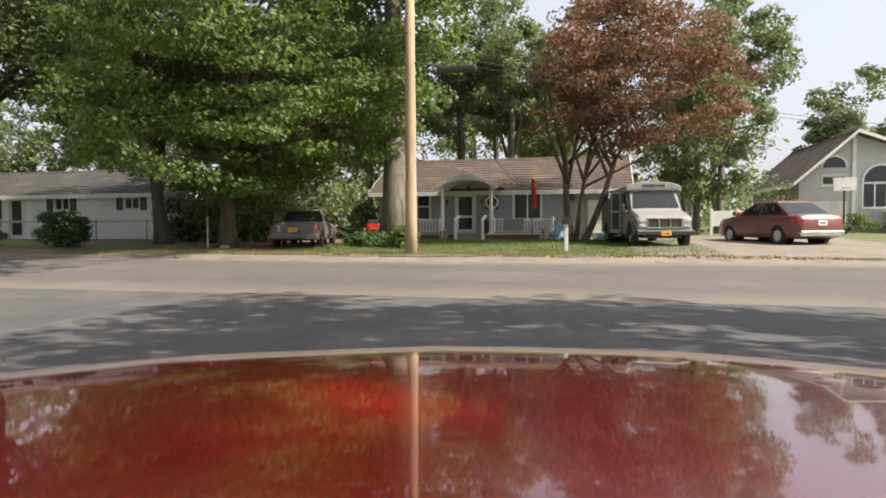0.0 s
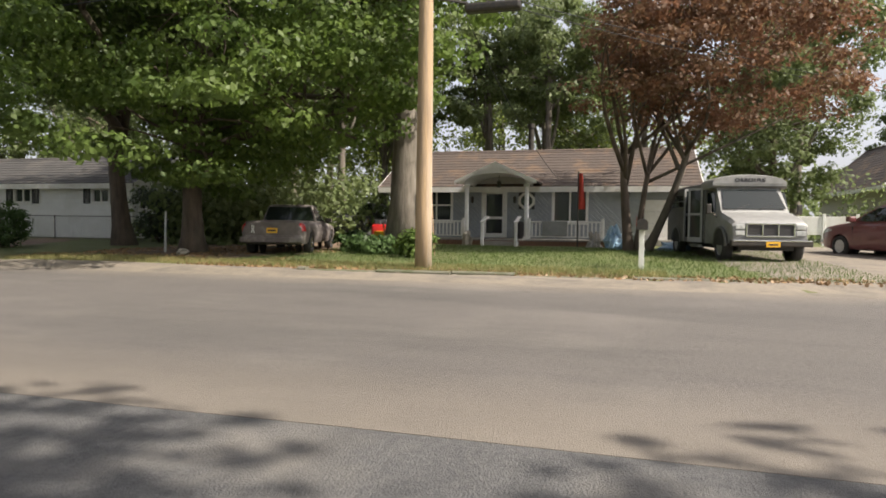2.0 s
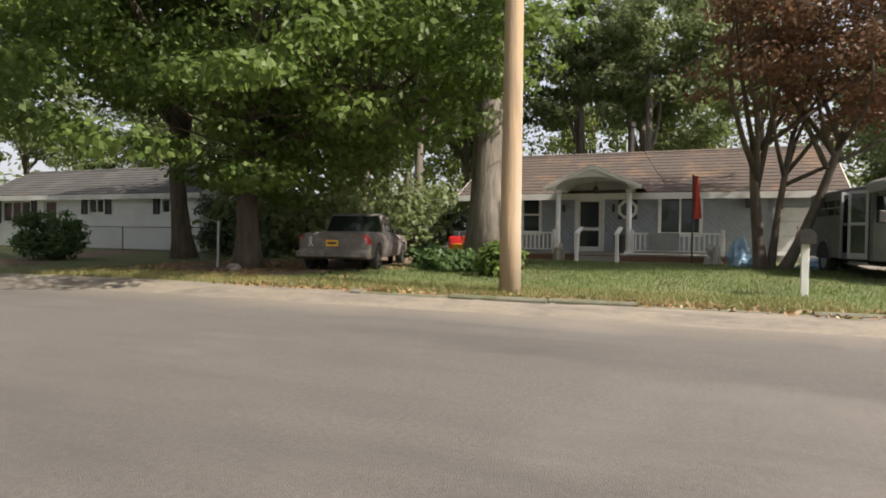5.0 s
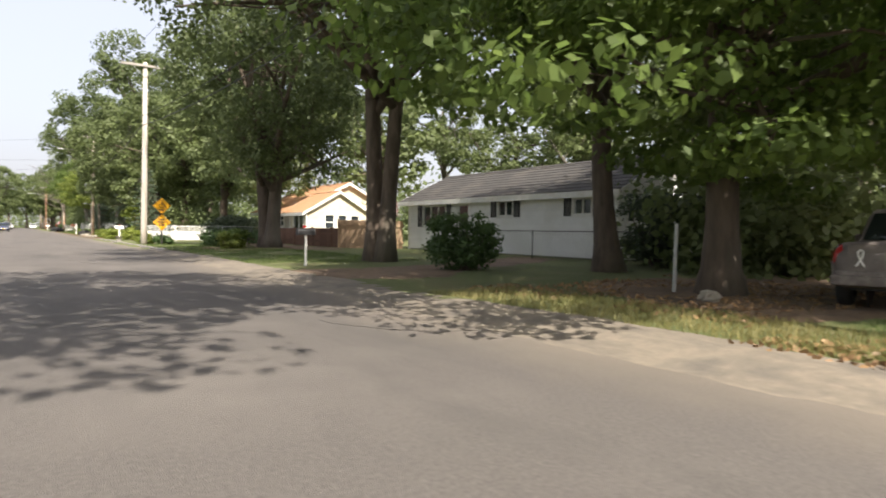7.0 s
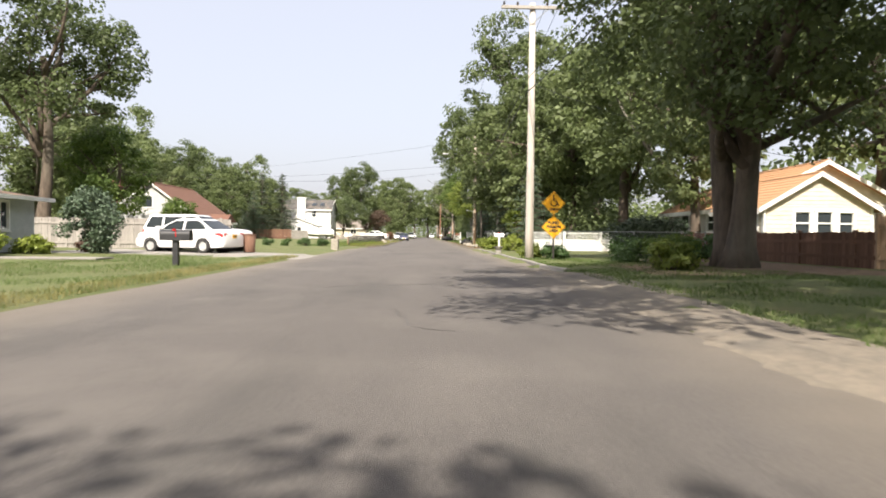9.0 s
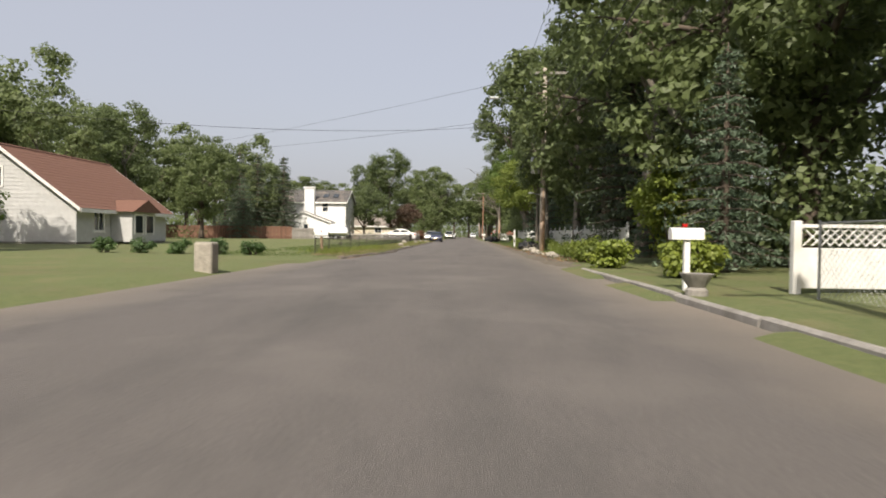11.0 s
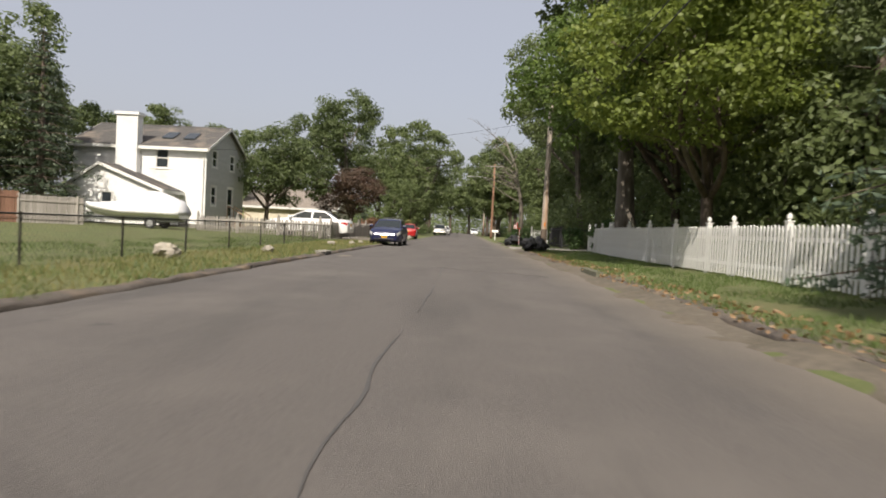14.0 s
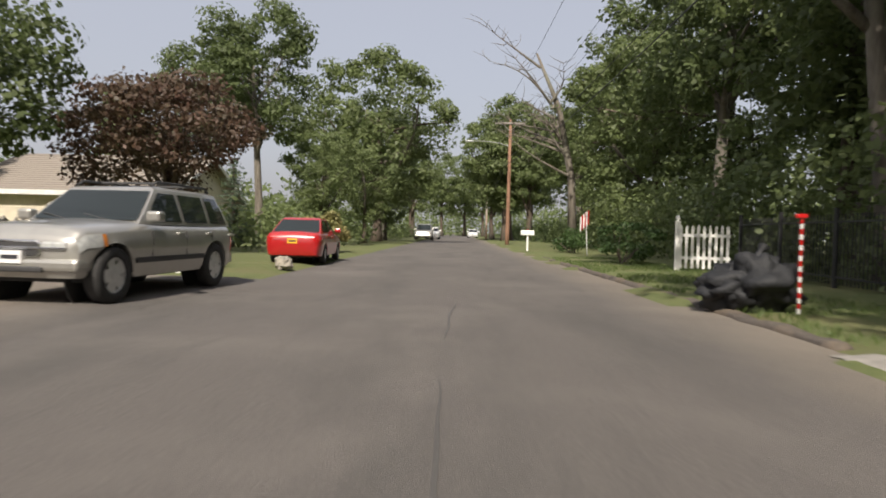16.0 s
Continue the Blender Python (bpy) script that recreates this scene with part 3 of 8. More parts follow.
kerb(66, 104, lambda y: right_edge(y) + 0.05, M["berm"], "dark worn asphalt berm with leaf litter", 0.07, 0.2, 9.0, 0.01, 6)
kerb(104.0, 106.2, lambda y: 19.5, M["berm"], "dark worn asphalt berm with leaf litter", 0.07, 0.2, 9.0, 0.01, 6)
kerb(106.3, 108.1, lambda y: 19.55, M["mossy"], "raised mossy concrete kerb block, its shade put into the colour", 0.13, 0.16, 2.5, 0.01, 7)
kerb(108.3, 121, lambda y: 19.5, M["berm"], "dark worn asphalt berm with leaf litter", 0.07, 0.2, 9.0, 0.01, 9)
kerb(131.6, 150, lambda y: 19.5, M["berm"], "low dark asphalt berm along the street", 0.07, 0.2, 9.0, 0.01, 8)

for dx, dy in ((12.86, 85.6), (13.0, 87.9), (12.95, 110.2)):
    root = thing("storm_drain", (dx, dy, 0), "concrete storm drain inlet, a black block for its shaded opening", "drain", "storm drains")
    part("lid", Shape().soft_box(-0.24, -0.36, 0.085, 0.08, 0.36, 0.118, 0.012), M["concrete"], root)
    # Solid black block: the shade inside the inlet is painted, not hollow.
    part("slot", Shape().box(-0.2, -0.33, -0.02, 0.065, 0.33, 0.084), M["black_paint"], root)
    for k in (-0.34, 0.34):
        part("cheek", Shape().box(-0.22, k - 0.03, -0.05, -0.06, k + 0.03, 0.084), M["concrete"], root)
    patch("sand_fan", [(dx + 0.1, dy - 0.7), (dx + 1.0, dy - 0.3), (dx + 0.9, dy + 0.4), (dx + 0.1, dy + 0.7)], 0.008, M["sand_thin"], "sand washed out at the drain", wob=0.15)


# ---- houses ----
def cut(u0, u1, z, openings):
    """Stretches of u0..u1 at height z that no opening covers."""
    gaps = sorted((a, b) for a, b, c, d in openings if c < z < d)
    out, at = [], u0
    for a, b in gaps:
        if a > at:
            out.append((at, a))
        at = max(at, b)
    if at < u1:
        out.append((at, u1))
    return out


class Wall:
    """A wall in the plane across x or y, which faces the side given by out (-1 or 1)."""

    def __init__(self, parent, axis, plane, out, u0, u1, z0, z1, material, openings=(), course=0.12, cladding=None, thick=0.14, slope=None):
        self.parent, self.axis, self.plane, self.out, self.openings = parent, axis, plane, out, openings
        us = sorted({u0, u1, *[o[0] for o in openings], *[o[1] for o in openings]})
        zs = sorted({z0, z1, *[o[2] for o in openings], *[o[3] for o in openings]})
        open_ = lambda i, j: not (0 <= i < len(us) - 1 and 0 <= j < len(zs) - 1) or any(o[0] < (us[i] + us[i + 1]) / 2 < o[1] and o[2] < (zs[j] + zs[j + 1]) / 2 < o[3] for o in openings)
        s, known = Shape(), {}

        def corner(i, j, w):
            if (i, j, w) not in known:
                known[i, j, w] = len(s.v)
                s.v.append(self.at(us[i], w, zs[j]))
            return known[i, j, w]

        for i in range(len(us) - 1):
            for j in range(len(zs) - 1):
                if open_(i, j):
                    continue
                for w in (0, -thick):
                    s.f.append((corner(i, j, w), corner(i + 1, j, w), corner(i + 1, j + 1, w), corner(i, j + 1, w)))
                for di, dj, p, q in ((-1, 0, (i, j), (i, j + 1)), (1, 0, (i + 1, j), (i + 1, j + 1)), (0, -1, (i, j), (i + 1, j)), (0, 1, (i, j + 1), (i + 1, j + 1))):
                    if open_(i + di, j + dj):
                        s.f.append((corner(*p, 0), corner(*q, 0), corner(*q, -thick), corner(*p, -thick)))
        part("wall", s, material, parent)
        if cladding:
            z = z0
            while z < z1 - 0.02:
                for a, b in cut(u0, u1, z + course / 2, openings):
                    self.board(a, b, z, min(z + course, z1), cladding)
                z += course

    def at(self, u, w, z):
        p = self.plane + self.out * w
        return (p, u, z) if self.axis == "x" else (u, p, z)

    def slab(self, s, a, b, c, d, w0, w1):
        corners = [self.at(u, w, z) for z in (c, d) for u, w in ((a, w0), (b, w0), (b, w1), (a, w1))]
        s.add(corners, [(0, 3, 2, 1), (4, 5, 6, 7), (0, 1, 5, 4), (1, 2, 6, 5), (2, 3, 7, 6), (3, 0, 4, 7)])
        return s

    def board(self, a, b, c, d, material):
        s = Shape().add([self.at(u, w, z) for u in (a, b) for w, z in ((0, c), (0.022, c), (0.006, d + 0.012), (0, d + 0.012))], [(0, 1, 2, 3), (7, 6, 5, 4), (0, 4, 5, 1), (1, 5, 6, 2), (2, 6, 7, 3), (3, 7, 4, 0)])
        part("clapboard", s, material, self.parent)

    def window(self, o, frame, sashes=2, rows=1, shutters=False, name="window", trim=0.07, curtain=True, grid=0):
        a, b, c, d = o
        win = new(name)
        win.parent = self.parent
        s = Shape()
        for q in ((a - trim, a, c - trim, d + trim), (b, b + trim, c - trim, d + trim), (a, b, d, d + trim), (a, b, c - trim, c)):
            self.slab(s, *q, -0.06, 0.04)
        part("window_frame", s, frame, win)
        part("window_sill", self.slab(Shape(), a - trim - 0.03, b + trim + 0.03, c - trim - 0.035, c - trim, 0.0, 0.07), frame, win)
        for k in range(sashes):
            for j in range(rows):
                u0, u1 = a + (b - a) * k / sashes, a + (b - a) * (k + 1) / sashes
                z0, z1 = c + (d - c) * j / rows, c + (d - c) * (j + 1) / rows
                part("pane", self.slab(Shape(), u0 + 0.03, u1 - 0.03, z0 + 0.03, z1 - 0.03, -0.045, -0.039), M["glass_house"], win)
                bars = Shape()
                for q in ((u0, u0 + 0.03, z0, z1), (u1 - 0.03, u1, z0, z1), (u0 + 0.03, u1 - 0.03, z0, z0 + 0.03), (u0 + 0.03, u1 - 0.03, z1 - 0.03, z1)):
                    self.slab(bars, *q, -0.055, 0.005)
                for i in range(1, grid):
                    self.slab(bars, u0 + 0.03, u1 - 0.03, z0 + (z1 - z0) * i / grid - 0.008, z0 + (z1 - z0) * i / grid + 0.008, -0.05, -0.03)
                part("sash", bars, frame, win)
        if curtain:
            folds = Shape()
            n = 14
            for side in ((a, a + (b - a) * 0.28), (b - (b - a) * 0.28, b)):
                ring = [[self.at(side[0] + (side[1] - side[0]) * i / n, -0.1 + 0.015 * math.sin(i * 2.1) + e, z) for i in range(n + 1)] for e, z in ((0, c), (0, d))]
                folds.loft(ring, closed=False, caps=False)
            part("curtain", folds, M["curtain"], win)
        if shutters:
            w = shutters
            for u0 in (a - trim - 0.04 - w, b + trim + 0.04):
                s = Shape()
                self.slab(s, u0, u0 + 0.04, c - 0.06, d + 0.06, 0.024, 0.06)
                self.slab(s, u0 + w - 0.04, u0 + w, c - 0.06, d + 0.06, 0.024, 0.06)
                z, step = c - 0.06, 0.05
                while z < d + 0.06 - step:
                    self.slab(s, u0 + 0.04, u0 + w - 0.04, z, z + step * 0.8, 0.024, 0.05)
                    z += step
                part("shutter", s, M["black_paint"], self.parent, "black louvred shutter")
        return win

    def door(self, o, frame, panel, glazed=True):
        a, b, c, d = o
        door = new("door")
        door.parent = self.parent
        s = Shape()
        for q in ((a - 0.08, a, c, d + 0.08), (b, b + 0.08, c, d + 0.08), (a, b, d, d + 0.08)):
            self.slab(s, *q, -0.08, 0.04)
        part("door_frame", s, frame, door)
        leaf = Shape()
        if glazed:
            mid = c + (d - c) * 0.42
            for q in ((a, a + 0.1, c, d), (b - 0.1, b, c, d), (a + 0.1, b - 0.1, d - 0.12, d), (a + 0.1, b - 0.1, c, c + 0.16), (a + 0.1, b - 0.1, mid - 0.05, mid + 0.05)):
                self.slab(leaf, *q, -0.05, 0.0)
            part("pane", self.slab(Shape(), a + 0.1, b - 0.1, mid + 0.05, d - 0.12, -0.03, -0.022), M["glass_house"], door)
            part("pane", self.slab(Shape(), a + 0.1, b - 0.1, c + 0.16, mid - 0.05, -0.03, -0.022), M["glass_house"], door)
        else:
            self.slab(leaf, a, b, c, d, -0.05, -0.01)
            for z0, z1 in ((0.1, 0.45), (0.52, 0.9)):
                self.slab(leaf, a + 0.12, b - 0.12, c + (d - c) * z0, c + (d - c) * z1, -0.01, 0.0)
        part("door_leaf", leaf, panel, door)
        hx = a + 0.06
        p = [self.at(hx, w, c + (d - c) * 0.47) for w in (0.0, 0.05, 0.06)]
        part("door_handle", Shape().tube([p[0], p[1], self.at(hx + 0.09, 0.055, c + (d - c) * 0.47)], 0.012, 6), M["chrome"], door)
        return door


def gable_roof(parent, axis, u0, u1, w0, w1, z_eave, z_ridge, material, over_u=0.3, over_w=0.4, thick=0.12, course=0.28, trim=None, ridge=None):
    """A gable roof whose ridge runs along the axis from u0 to u1; each shingle course is a strip of its own."""
    at = (lambda u, w, z: (u, w, z)) if axis == "x" else (lambda u, w, z: (w, u, z))
    mid = ridge if ridge is not None else (w0 + w1) / 2
    deck = Shape()
    for w, edge in ((w0, w0 - over_w), (w1, w1 + over_w)):
        k = (z_ridge - z_eave) / (mid - w)
        ze = z_eave + k * (edge - w)
        deck.loft([[at(u, edge, ze), at(u, mid, z_ridge), at(u, mid, z_ridge - thick), at(u, edge, ze - thick)] for u in (u0 - over_u, u1 + over_u)])
    roof = part("roof", deck, material, parent)
    for w, edge in ((w0, w0 - over_w), (w1, w1 + over_w)):
        k = (z_ridge - z_eave) / (mid - w)
        run = abs(mid - edge)
        n = max(3, int(math.hypot(run, run * abs(k)) / course))
        s = Shape()
        for i in range(n):
            a, b = edge + (mid - edge) * i / n, edge + (mid - edge) * (i + 1) / n
            za, zb = z_eave + k * (a - w), z_eave + k * (b - w)
            s.loft([[at(u, a, za + 0.004), at(u, a, za + 0.03), at(u, b, zb + 0.012), at(u, b, zb + 0.004)] for u in (u0 - over_u - 0.02, u1 + over_u + 0.02)])
        part("shingle_field", s, material, roof)
    cap = Shape().loft([[at(u, mid - 0.14, z_ridge - 0.02), at(u, mid, z_ridge + 0.05), at(u, mid + 0.14, z_ridge - 0.02), at(u, mid, z_ridge - 0.04)] for u in (u0 - over_u - 0.02, u1 + over_u + 0.02)])
    part("ridge_cap", cap, material, roof)
    if trim:
        for w, edge in ((w0, w0 - over_w), (w1, w1 + over_w)):
            k = (z_ridge - z_eave) / (mid - w)
            ze = z_eave + k * (edge - w)
            d = 0.022 if edge > w else -0.022
            part("fascia", Shape().box(*[min(p, q) for p, q in zip(at(u0 - over_u, edge + d, ze - 0.2), at(u1 + over_u, edge + 2.5 * d, ze + 0.0))], *[max(p, q) for p, q in zip(at(u0 - over_u, edge + d, ze - 0.2), at(u1 + over_u, edge + 2.5 * d, ze + 0.0))]), trim, parent)
            part("soffit", Shape().box(*[min(p, q) for p, q in zip(at(u0, w, ze - 0.13), at(u1, edge, ze - 0.15))], *[max(p, q) for p, q in zip(at(u0, w, ze - 0.13), at(u1, edge, ze - 0.15))]), trim, parent)
            for u in (u0 - over_u - 0.045, u1 + over_u + 0.022):
                part("rake_board", Shape().loft([[at(v, edge, ze - 0.17), at(v, edge, ze + 0.02), at(v, mid, z_ridge + 0.02), at(v, mid, z_ridge - 0.17)] for v in (u, u + 0.024)]), trim, parent)
    return roof


def gable_end(parent, axis, plane, out, w0, w1, z0, z1, material, cladding=None, course=0.14, ridge=None):
    """The triangle of wall under a gable."""
    at = (lambda w, o, z: (plane + out * o, w, z)) if axis == "x" else (lambda w, o, z: (w, plane + out * o, z))
    mid = ridge if ridge is not None else (w0 + w1) / 2
    part("gable_wall", Shape().loft([[at(w0, o, z0), at(w1, o, z0), at(mid, o, z1)] for o in (-0.14, 0.0)]), material, parent)
    z = z0
    while cladding and z < z1 - 0.06:
        k0, k1 = (z - z0) / (z1 - z0), (min(z + course, z1 - 0.01) - z0) / (z1 - z0)
        a0, b0, a1, b1 = w0 + (mid - w0) * k0, w1 + (mid - w1) * k0, w0 + (mid - w0) * k1, w1 + (mid - w1) * k1
        part("clapboard", Shape().loft([[at(a0, 0, z), at(a0, 0.022, z), at(a1, 0.006, z + course), at(a1, 0, z + course)], [at(b0, 0, z), at(b0, 0.022, z), at(b1, 0.006, z + course), at(b1, 0, z + course)]]), cladding, parent)
        z += course


def floor_slab(parent, x0, x1, y0, y1, z):
    part("foundation", Shape().box(x0 + 0.03, y0 + 0.03, -0.2, x1 - 0.03, y1 - 0.03, z), M["concrete"], parent)


# the blue cottage with a porch
def blue_cottage():
    h = thing("house", (0, 0, 0), "blue-grey cottage with a brown roof and white arched porch", "house")
    x0, x1, y0, y1, z0, z1 = 32.9, 39.2, 2.4, 13.6, 0.42, 2.5
    floor_slab(h, x0, x1, y0, y1, z0)
    door, wide, slim = (9.0, 9.82, z0 + 0.01, 2.2), (5.98, 7.17, 1.06, 2.22), (11.1, 12.3, 1.06, 2.24)
    octo = (7.9, 8.46, 1.52, 2.12)
    w = Wall(h, "x", x0, -1, y0 + 1.7, y1, z0, z1, M["blue_siding"], [door, wide, slim, octo])
    rng = random.Random(2)
    for k in range(62):
        # slanted boards of the front
        a = 4.1 + k * 0.165
        lo, hi = (a, z0), (a + 2.0, z1)
        pts = [(lo[0] + (hi[0] - lo[0]) * i / 16, z0 + (z1 - z0) * i / 16) for i in range(17)]
        run = []
        for u, z in pts + [(99, 99)]:
            inside = 4.12 < u < y1 - 0.02 and not any(o[0] - 0.1 < u < o[1] + 0.1 and o[2] - 0.1 < z < o[3] + 0.1 for o in (door, wide, slim, octo))
            if inside:
                run.append((u, z))
            elif len(run) > 1:
                part("slant_board", Shape().loft([[(x0, u, z), (x0 - 0.012, u + 0.01, z), (x0 - 0.012, u + 0.135, z), (x0, u + 0.145, z)] for u, z in (run[0], run[-1])]), M["blue_siding"], h)
                run = []
            else:
                run = []
    w.door(door, M["white_paint"], M["white_paint"])
    w.window(wide, M["white_paint"], 2)
    w.window(slim, M["white_paint"], 2, 2)
    ring = [(8.18 + 0.33 * math.cos(radians(22.5 + 45 * k)), 1.82 + 0.33 * math.sin(radians(22.5 + 45 * k))) for k in range(8)]
    inner = [(8.18 + 0.23 * math.cos(radians(22.5 + 45 * k)), 1.82 + 0.23 * math.sin(radians(22.5 + 45 * k))) for k in range(8)]
    win = new("octagon_window")
    win.parent = h
    s = Shape()
    for k in range(8):
        j = (k + 1) % 8
        s.loft([[(x, *ring[k]), (x, *ring[j]), (x, *inner[j]), (x, *inner[k])] for x in (x0 + 0.02, x0 - 0.05)])
    part("window_frame", s, M["white_paint"], win)
    part("pane", Shape().prism(inner, "x", x0 - 0.01, x0 - 0.004), M["glass_house"], win)
    part("wall_infill", Shape().box(x0 - 0.003, 7.88, 1.5, x0 + 0.01, 8.48, 2.14), M["black_paint"], h)
    # garage bay set back
    Wall(h, "x", x0 + 0.3, -1, y0, y0 + 1.7, 0.1, z1, M["blue_siding"], [(2.55, 3.95, 0.12, 1.9)], 0.15, M["blue_siding"])
    gd = new("garage_door")
    gd.parent = h
    for k in range(4):
        part("door_panel", Shape().soft_box(x0 + 0.33, 2.56, 0.13 + 0.44 * k, x0 + 0.37, 3.94, 0.56 + 0.44 * k, 0.012), M["white_paint"], gd)
    Wall(h, "y", y0, -1, x0 + 0.3, x1, 0.1, z1, M["blue_siding"], [], 0.15, M["blue_siding"])
    Wall(h, "y", y1, 1, x0, x1, z0, z1, M["blue_siding"], [], 0.15, M["blue_siding"])
    Wall(h, "x", x1, 1, y0, y1, z0, z1, M["blue_siding"])
    gable_roof(h, "y", y0, y1, x0, x1, z1, 4.05, M["roof_brown"], 0.35, 0.35, trim=M["white_paint"])
    for y, o in ((y0, -1), (y1, 1)):
        gable_end(h, "y", y, o, x0, x1, z1, 3.95, M["blue_siding"])
    part("ceiling", Shape().box(x0 + 0.15, y0 + 0.15, z1 - 0.06, x1 - 0.15, y1 - 0.15, z1 - 0.01), M["white_paint"], h)
    part("stove_pipe", Shape().tube([(36.3, 8.5, 3.6), (36.3, 8.5, 5.1)], 0.12, 12).tube([(36.3, 8.5, 5.05), (36.3, 8.5, 5.22)], 0.16, 12), M["metal_dark"], h)
    # porch: deck, columns, gable with an arch, rails, steps
    deck = new("porch_deck")
    deck.parent = h
    y = 5.2
    while y < 11.6:
        part("plank", Shape().box(30.95, y, 0.36, 32.9, y + 0.13, 0.41), M["board_grey"], deck)
        y += 0.138
    part("deck_skirt", Shape().box(30.98, 5.2, 0.03, 31.02, 11.6, 0.36), M["board"], deck)
    for y in (10.06, 7.93):
        col = new("column")
        col.parent = h
        part("shaft", Shape().tube([(31.1, y, 0.41), (31.1, y, 0.55), (31.1, y, 2.3)], [0.085, 0.08, 0.07], 16), M["white_paint"], col, smooth=True)
        part("base", Shape().soft_box(30.99, y - 0.11, 0.41, 31.21, y + 0.11, 0.5, 0.015), M["white_paint"], col)
        part("capital", Shape().soft_box(31.0, y - 0.1, 2.24, 31.2, y + 0.1, 2.34, 0.015), M["white_paint"], col)
    arch = [(10.32, 2.34), (10.32, 2.44), (9.0, 3.02), (7.68, 2.44), (7.68, 2.34), (7.82, 2.34)] + [(9.0 - 1.1 * math.cos(radians(a)), 2.34 + 0.38 * math.sin(radians(a))) for a in range(0, 181, 15)] + [(10.18, 2.34)]
    part("porch_gable", Shape().prism(arch, "x", 30.86, 30.98), M["white_paint"], h, "white arched porch gable")
    part("porch_vault", Shape().loft([[(x, 9.0 - 1.1 * math.cos(radians(a)), 2.34 + 0.38 * math.sin(radians(a)) + e) for a, e in [(q, 0) for q in range(0, 181, 15)] + [(q, 0.02) for q in range(180, -1, -15)]] for x in (30.98, 32.88)]), M["white_paint"], h)
    part("porch_tympanum", Shape().prism([(9.0 - 1.08 * math.cos(radians(a)), 2.36 + 0.37 * math.sin(radians(a))) for a in range(0, 181, 15)], "x", 32.78, 32.85), M["grey_shade_siding"], h)
    for s_ in (-1, 1):
        part("porch_roof", Shape().loft([[(x, 9.0, 3.1), (x, 9.0 + s_ * 1.42, 2.46), (x, 9.0 + s_ * 1.42, 2.40), (x, 9.0, 3.03)] for x in (30.8, 34.4)]), M["roof_brown"], h)
        part("porch_rake", Shape().loft([[(x, 9.0, 3.09), (x, 9.0 + s_ * 1.44, 2.45), (x, 9.0 + s_ * 1.44, 2.32), (x, 9.0, 2.96)] for x in (30.77, 30.797)]), M["white_paint"], h)
    for a, b in ((10.16, 11.6), (5.35, 7.83)):
        rail = new("porch_rail")
        rail.parent = h
        part("top_rail", Shape().soft_box(31.02, a, 1.0, 31.1, b, 1.05, 0.012), M["white_paint"], rail)
        part("bottom_rail", Shape().box(31.03, a, 0.5, 31.09, b, 0.54), M["white_paint"], rail)
        y = a + 0.06
        bar = None
        while y < b - 0.03:
            ob = part("baluster", bar or Shape().box(31.04, 0, 0.54, 31.08, 0.04, 1.0), M["white_paint"], rail)
            bar = ob.data
            ob.location.y = y
            y += 0.135
        for y in (a, b):
            part("newel", Shape().soft_box(31.0, y - 0.05, 0.2, 31.12, y + 0.05, 1.14, 0.012), M["white_paint"], rail)
    part("side_rail", Shape().box(31.1, 5.33, 1.0, 32.85, 5.39, 1.05).box(31.1, 5.33, 0.5, 32.85, 5.39, 0.54), M["white_paint"], h)
    for k in range(2):
        part("step", Shape().soft_box(30.35 + 0.3 * k, 8.15, 0.03, 30.65 + 0.3 * k, 9.35, 0.18 + 0.15 * k, 0.01), M["board_grey"], h)
    for y in (8.15, 9.3):
        part("stair_rail", Shape().soft_box(30.15, y - 0.05, 0.05, 30.25, y + 0.05, 0.98, 0.012).loft([[(30.1, y - 0.06, 0.95), (30.1, y + 0.06, 0.95), (30.1, y + 0.06, 1.01), (30.1, y - 0.06, 1.01)], [(31.0, y - 0.06, 1.16), (31.0, y + 0.06, 1.16), (31.0, y + 0.06, 1.22), (31.0, y - 0.06, 1.22)]]), M["white_paint"], h)
    lamp = part("porch_lamp", Shape().tube([(31.6, 9.0, 2.68), (31.6, 9.0, 2.5)], 0.01, 6).tube([(31.6, 9.0, 2.5), (31.6, 9.0, 2.46), (31.6, 9.0, 2.28), (31.6, 9.0, 2.24)], [0.02, 0.09, 0.07, 0.02], 8), M["metal_dark"], h)
    for y in (8.62, 10.25):
        part("wall_lamp", Shape().tube([(32.83, y, 2.0), (32.83, y, 1.95), (32.83, y, 1.78), (32.83, y, 1.72)], [0.02, 0.06, 0.05, 0.02], 8), M["metal_dark"], h)
    for k, (y, z) in enumerate(((4.6, 2.05),)):
        part("wall_lamp", Shape().box(32.55, y - 0.12, z - 0.2, 32.88, y + 0.12, z + 0.15), M["metal_dark"], h)
    return h


blue_cottage()


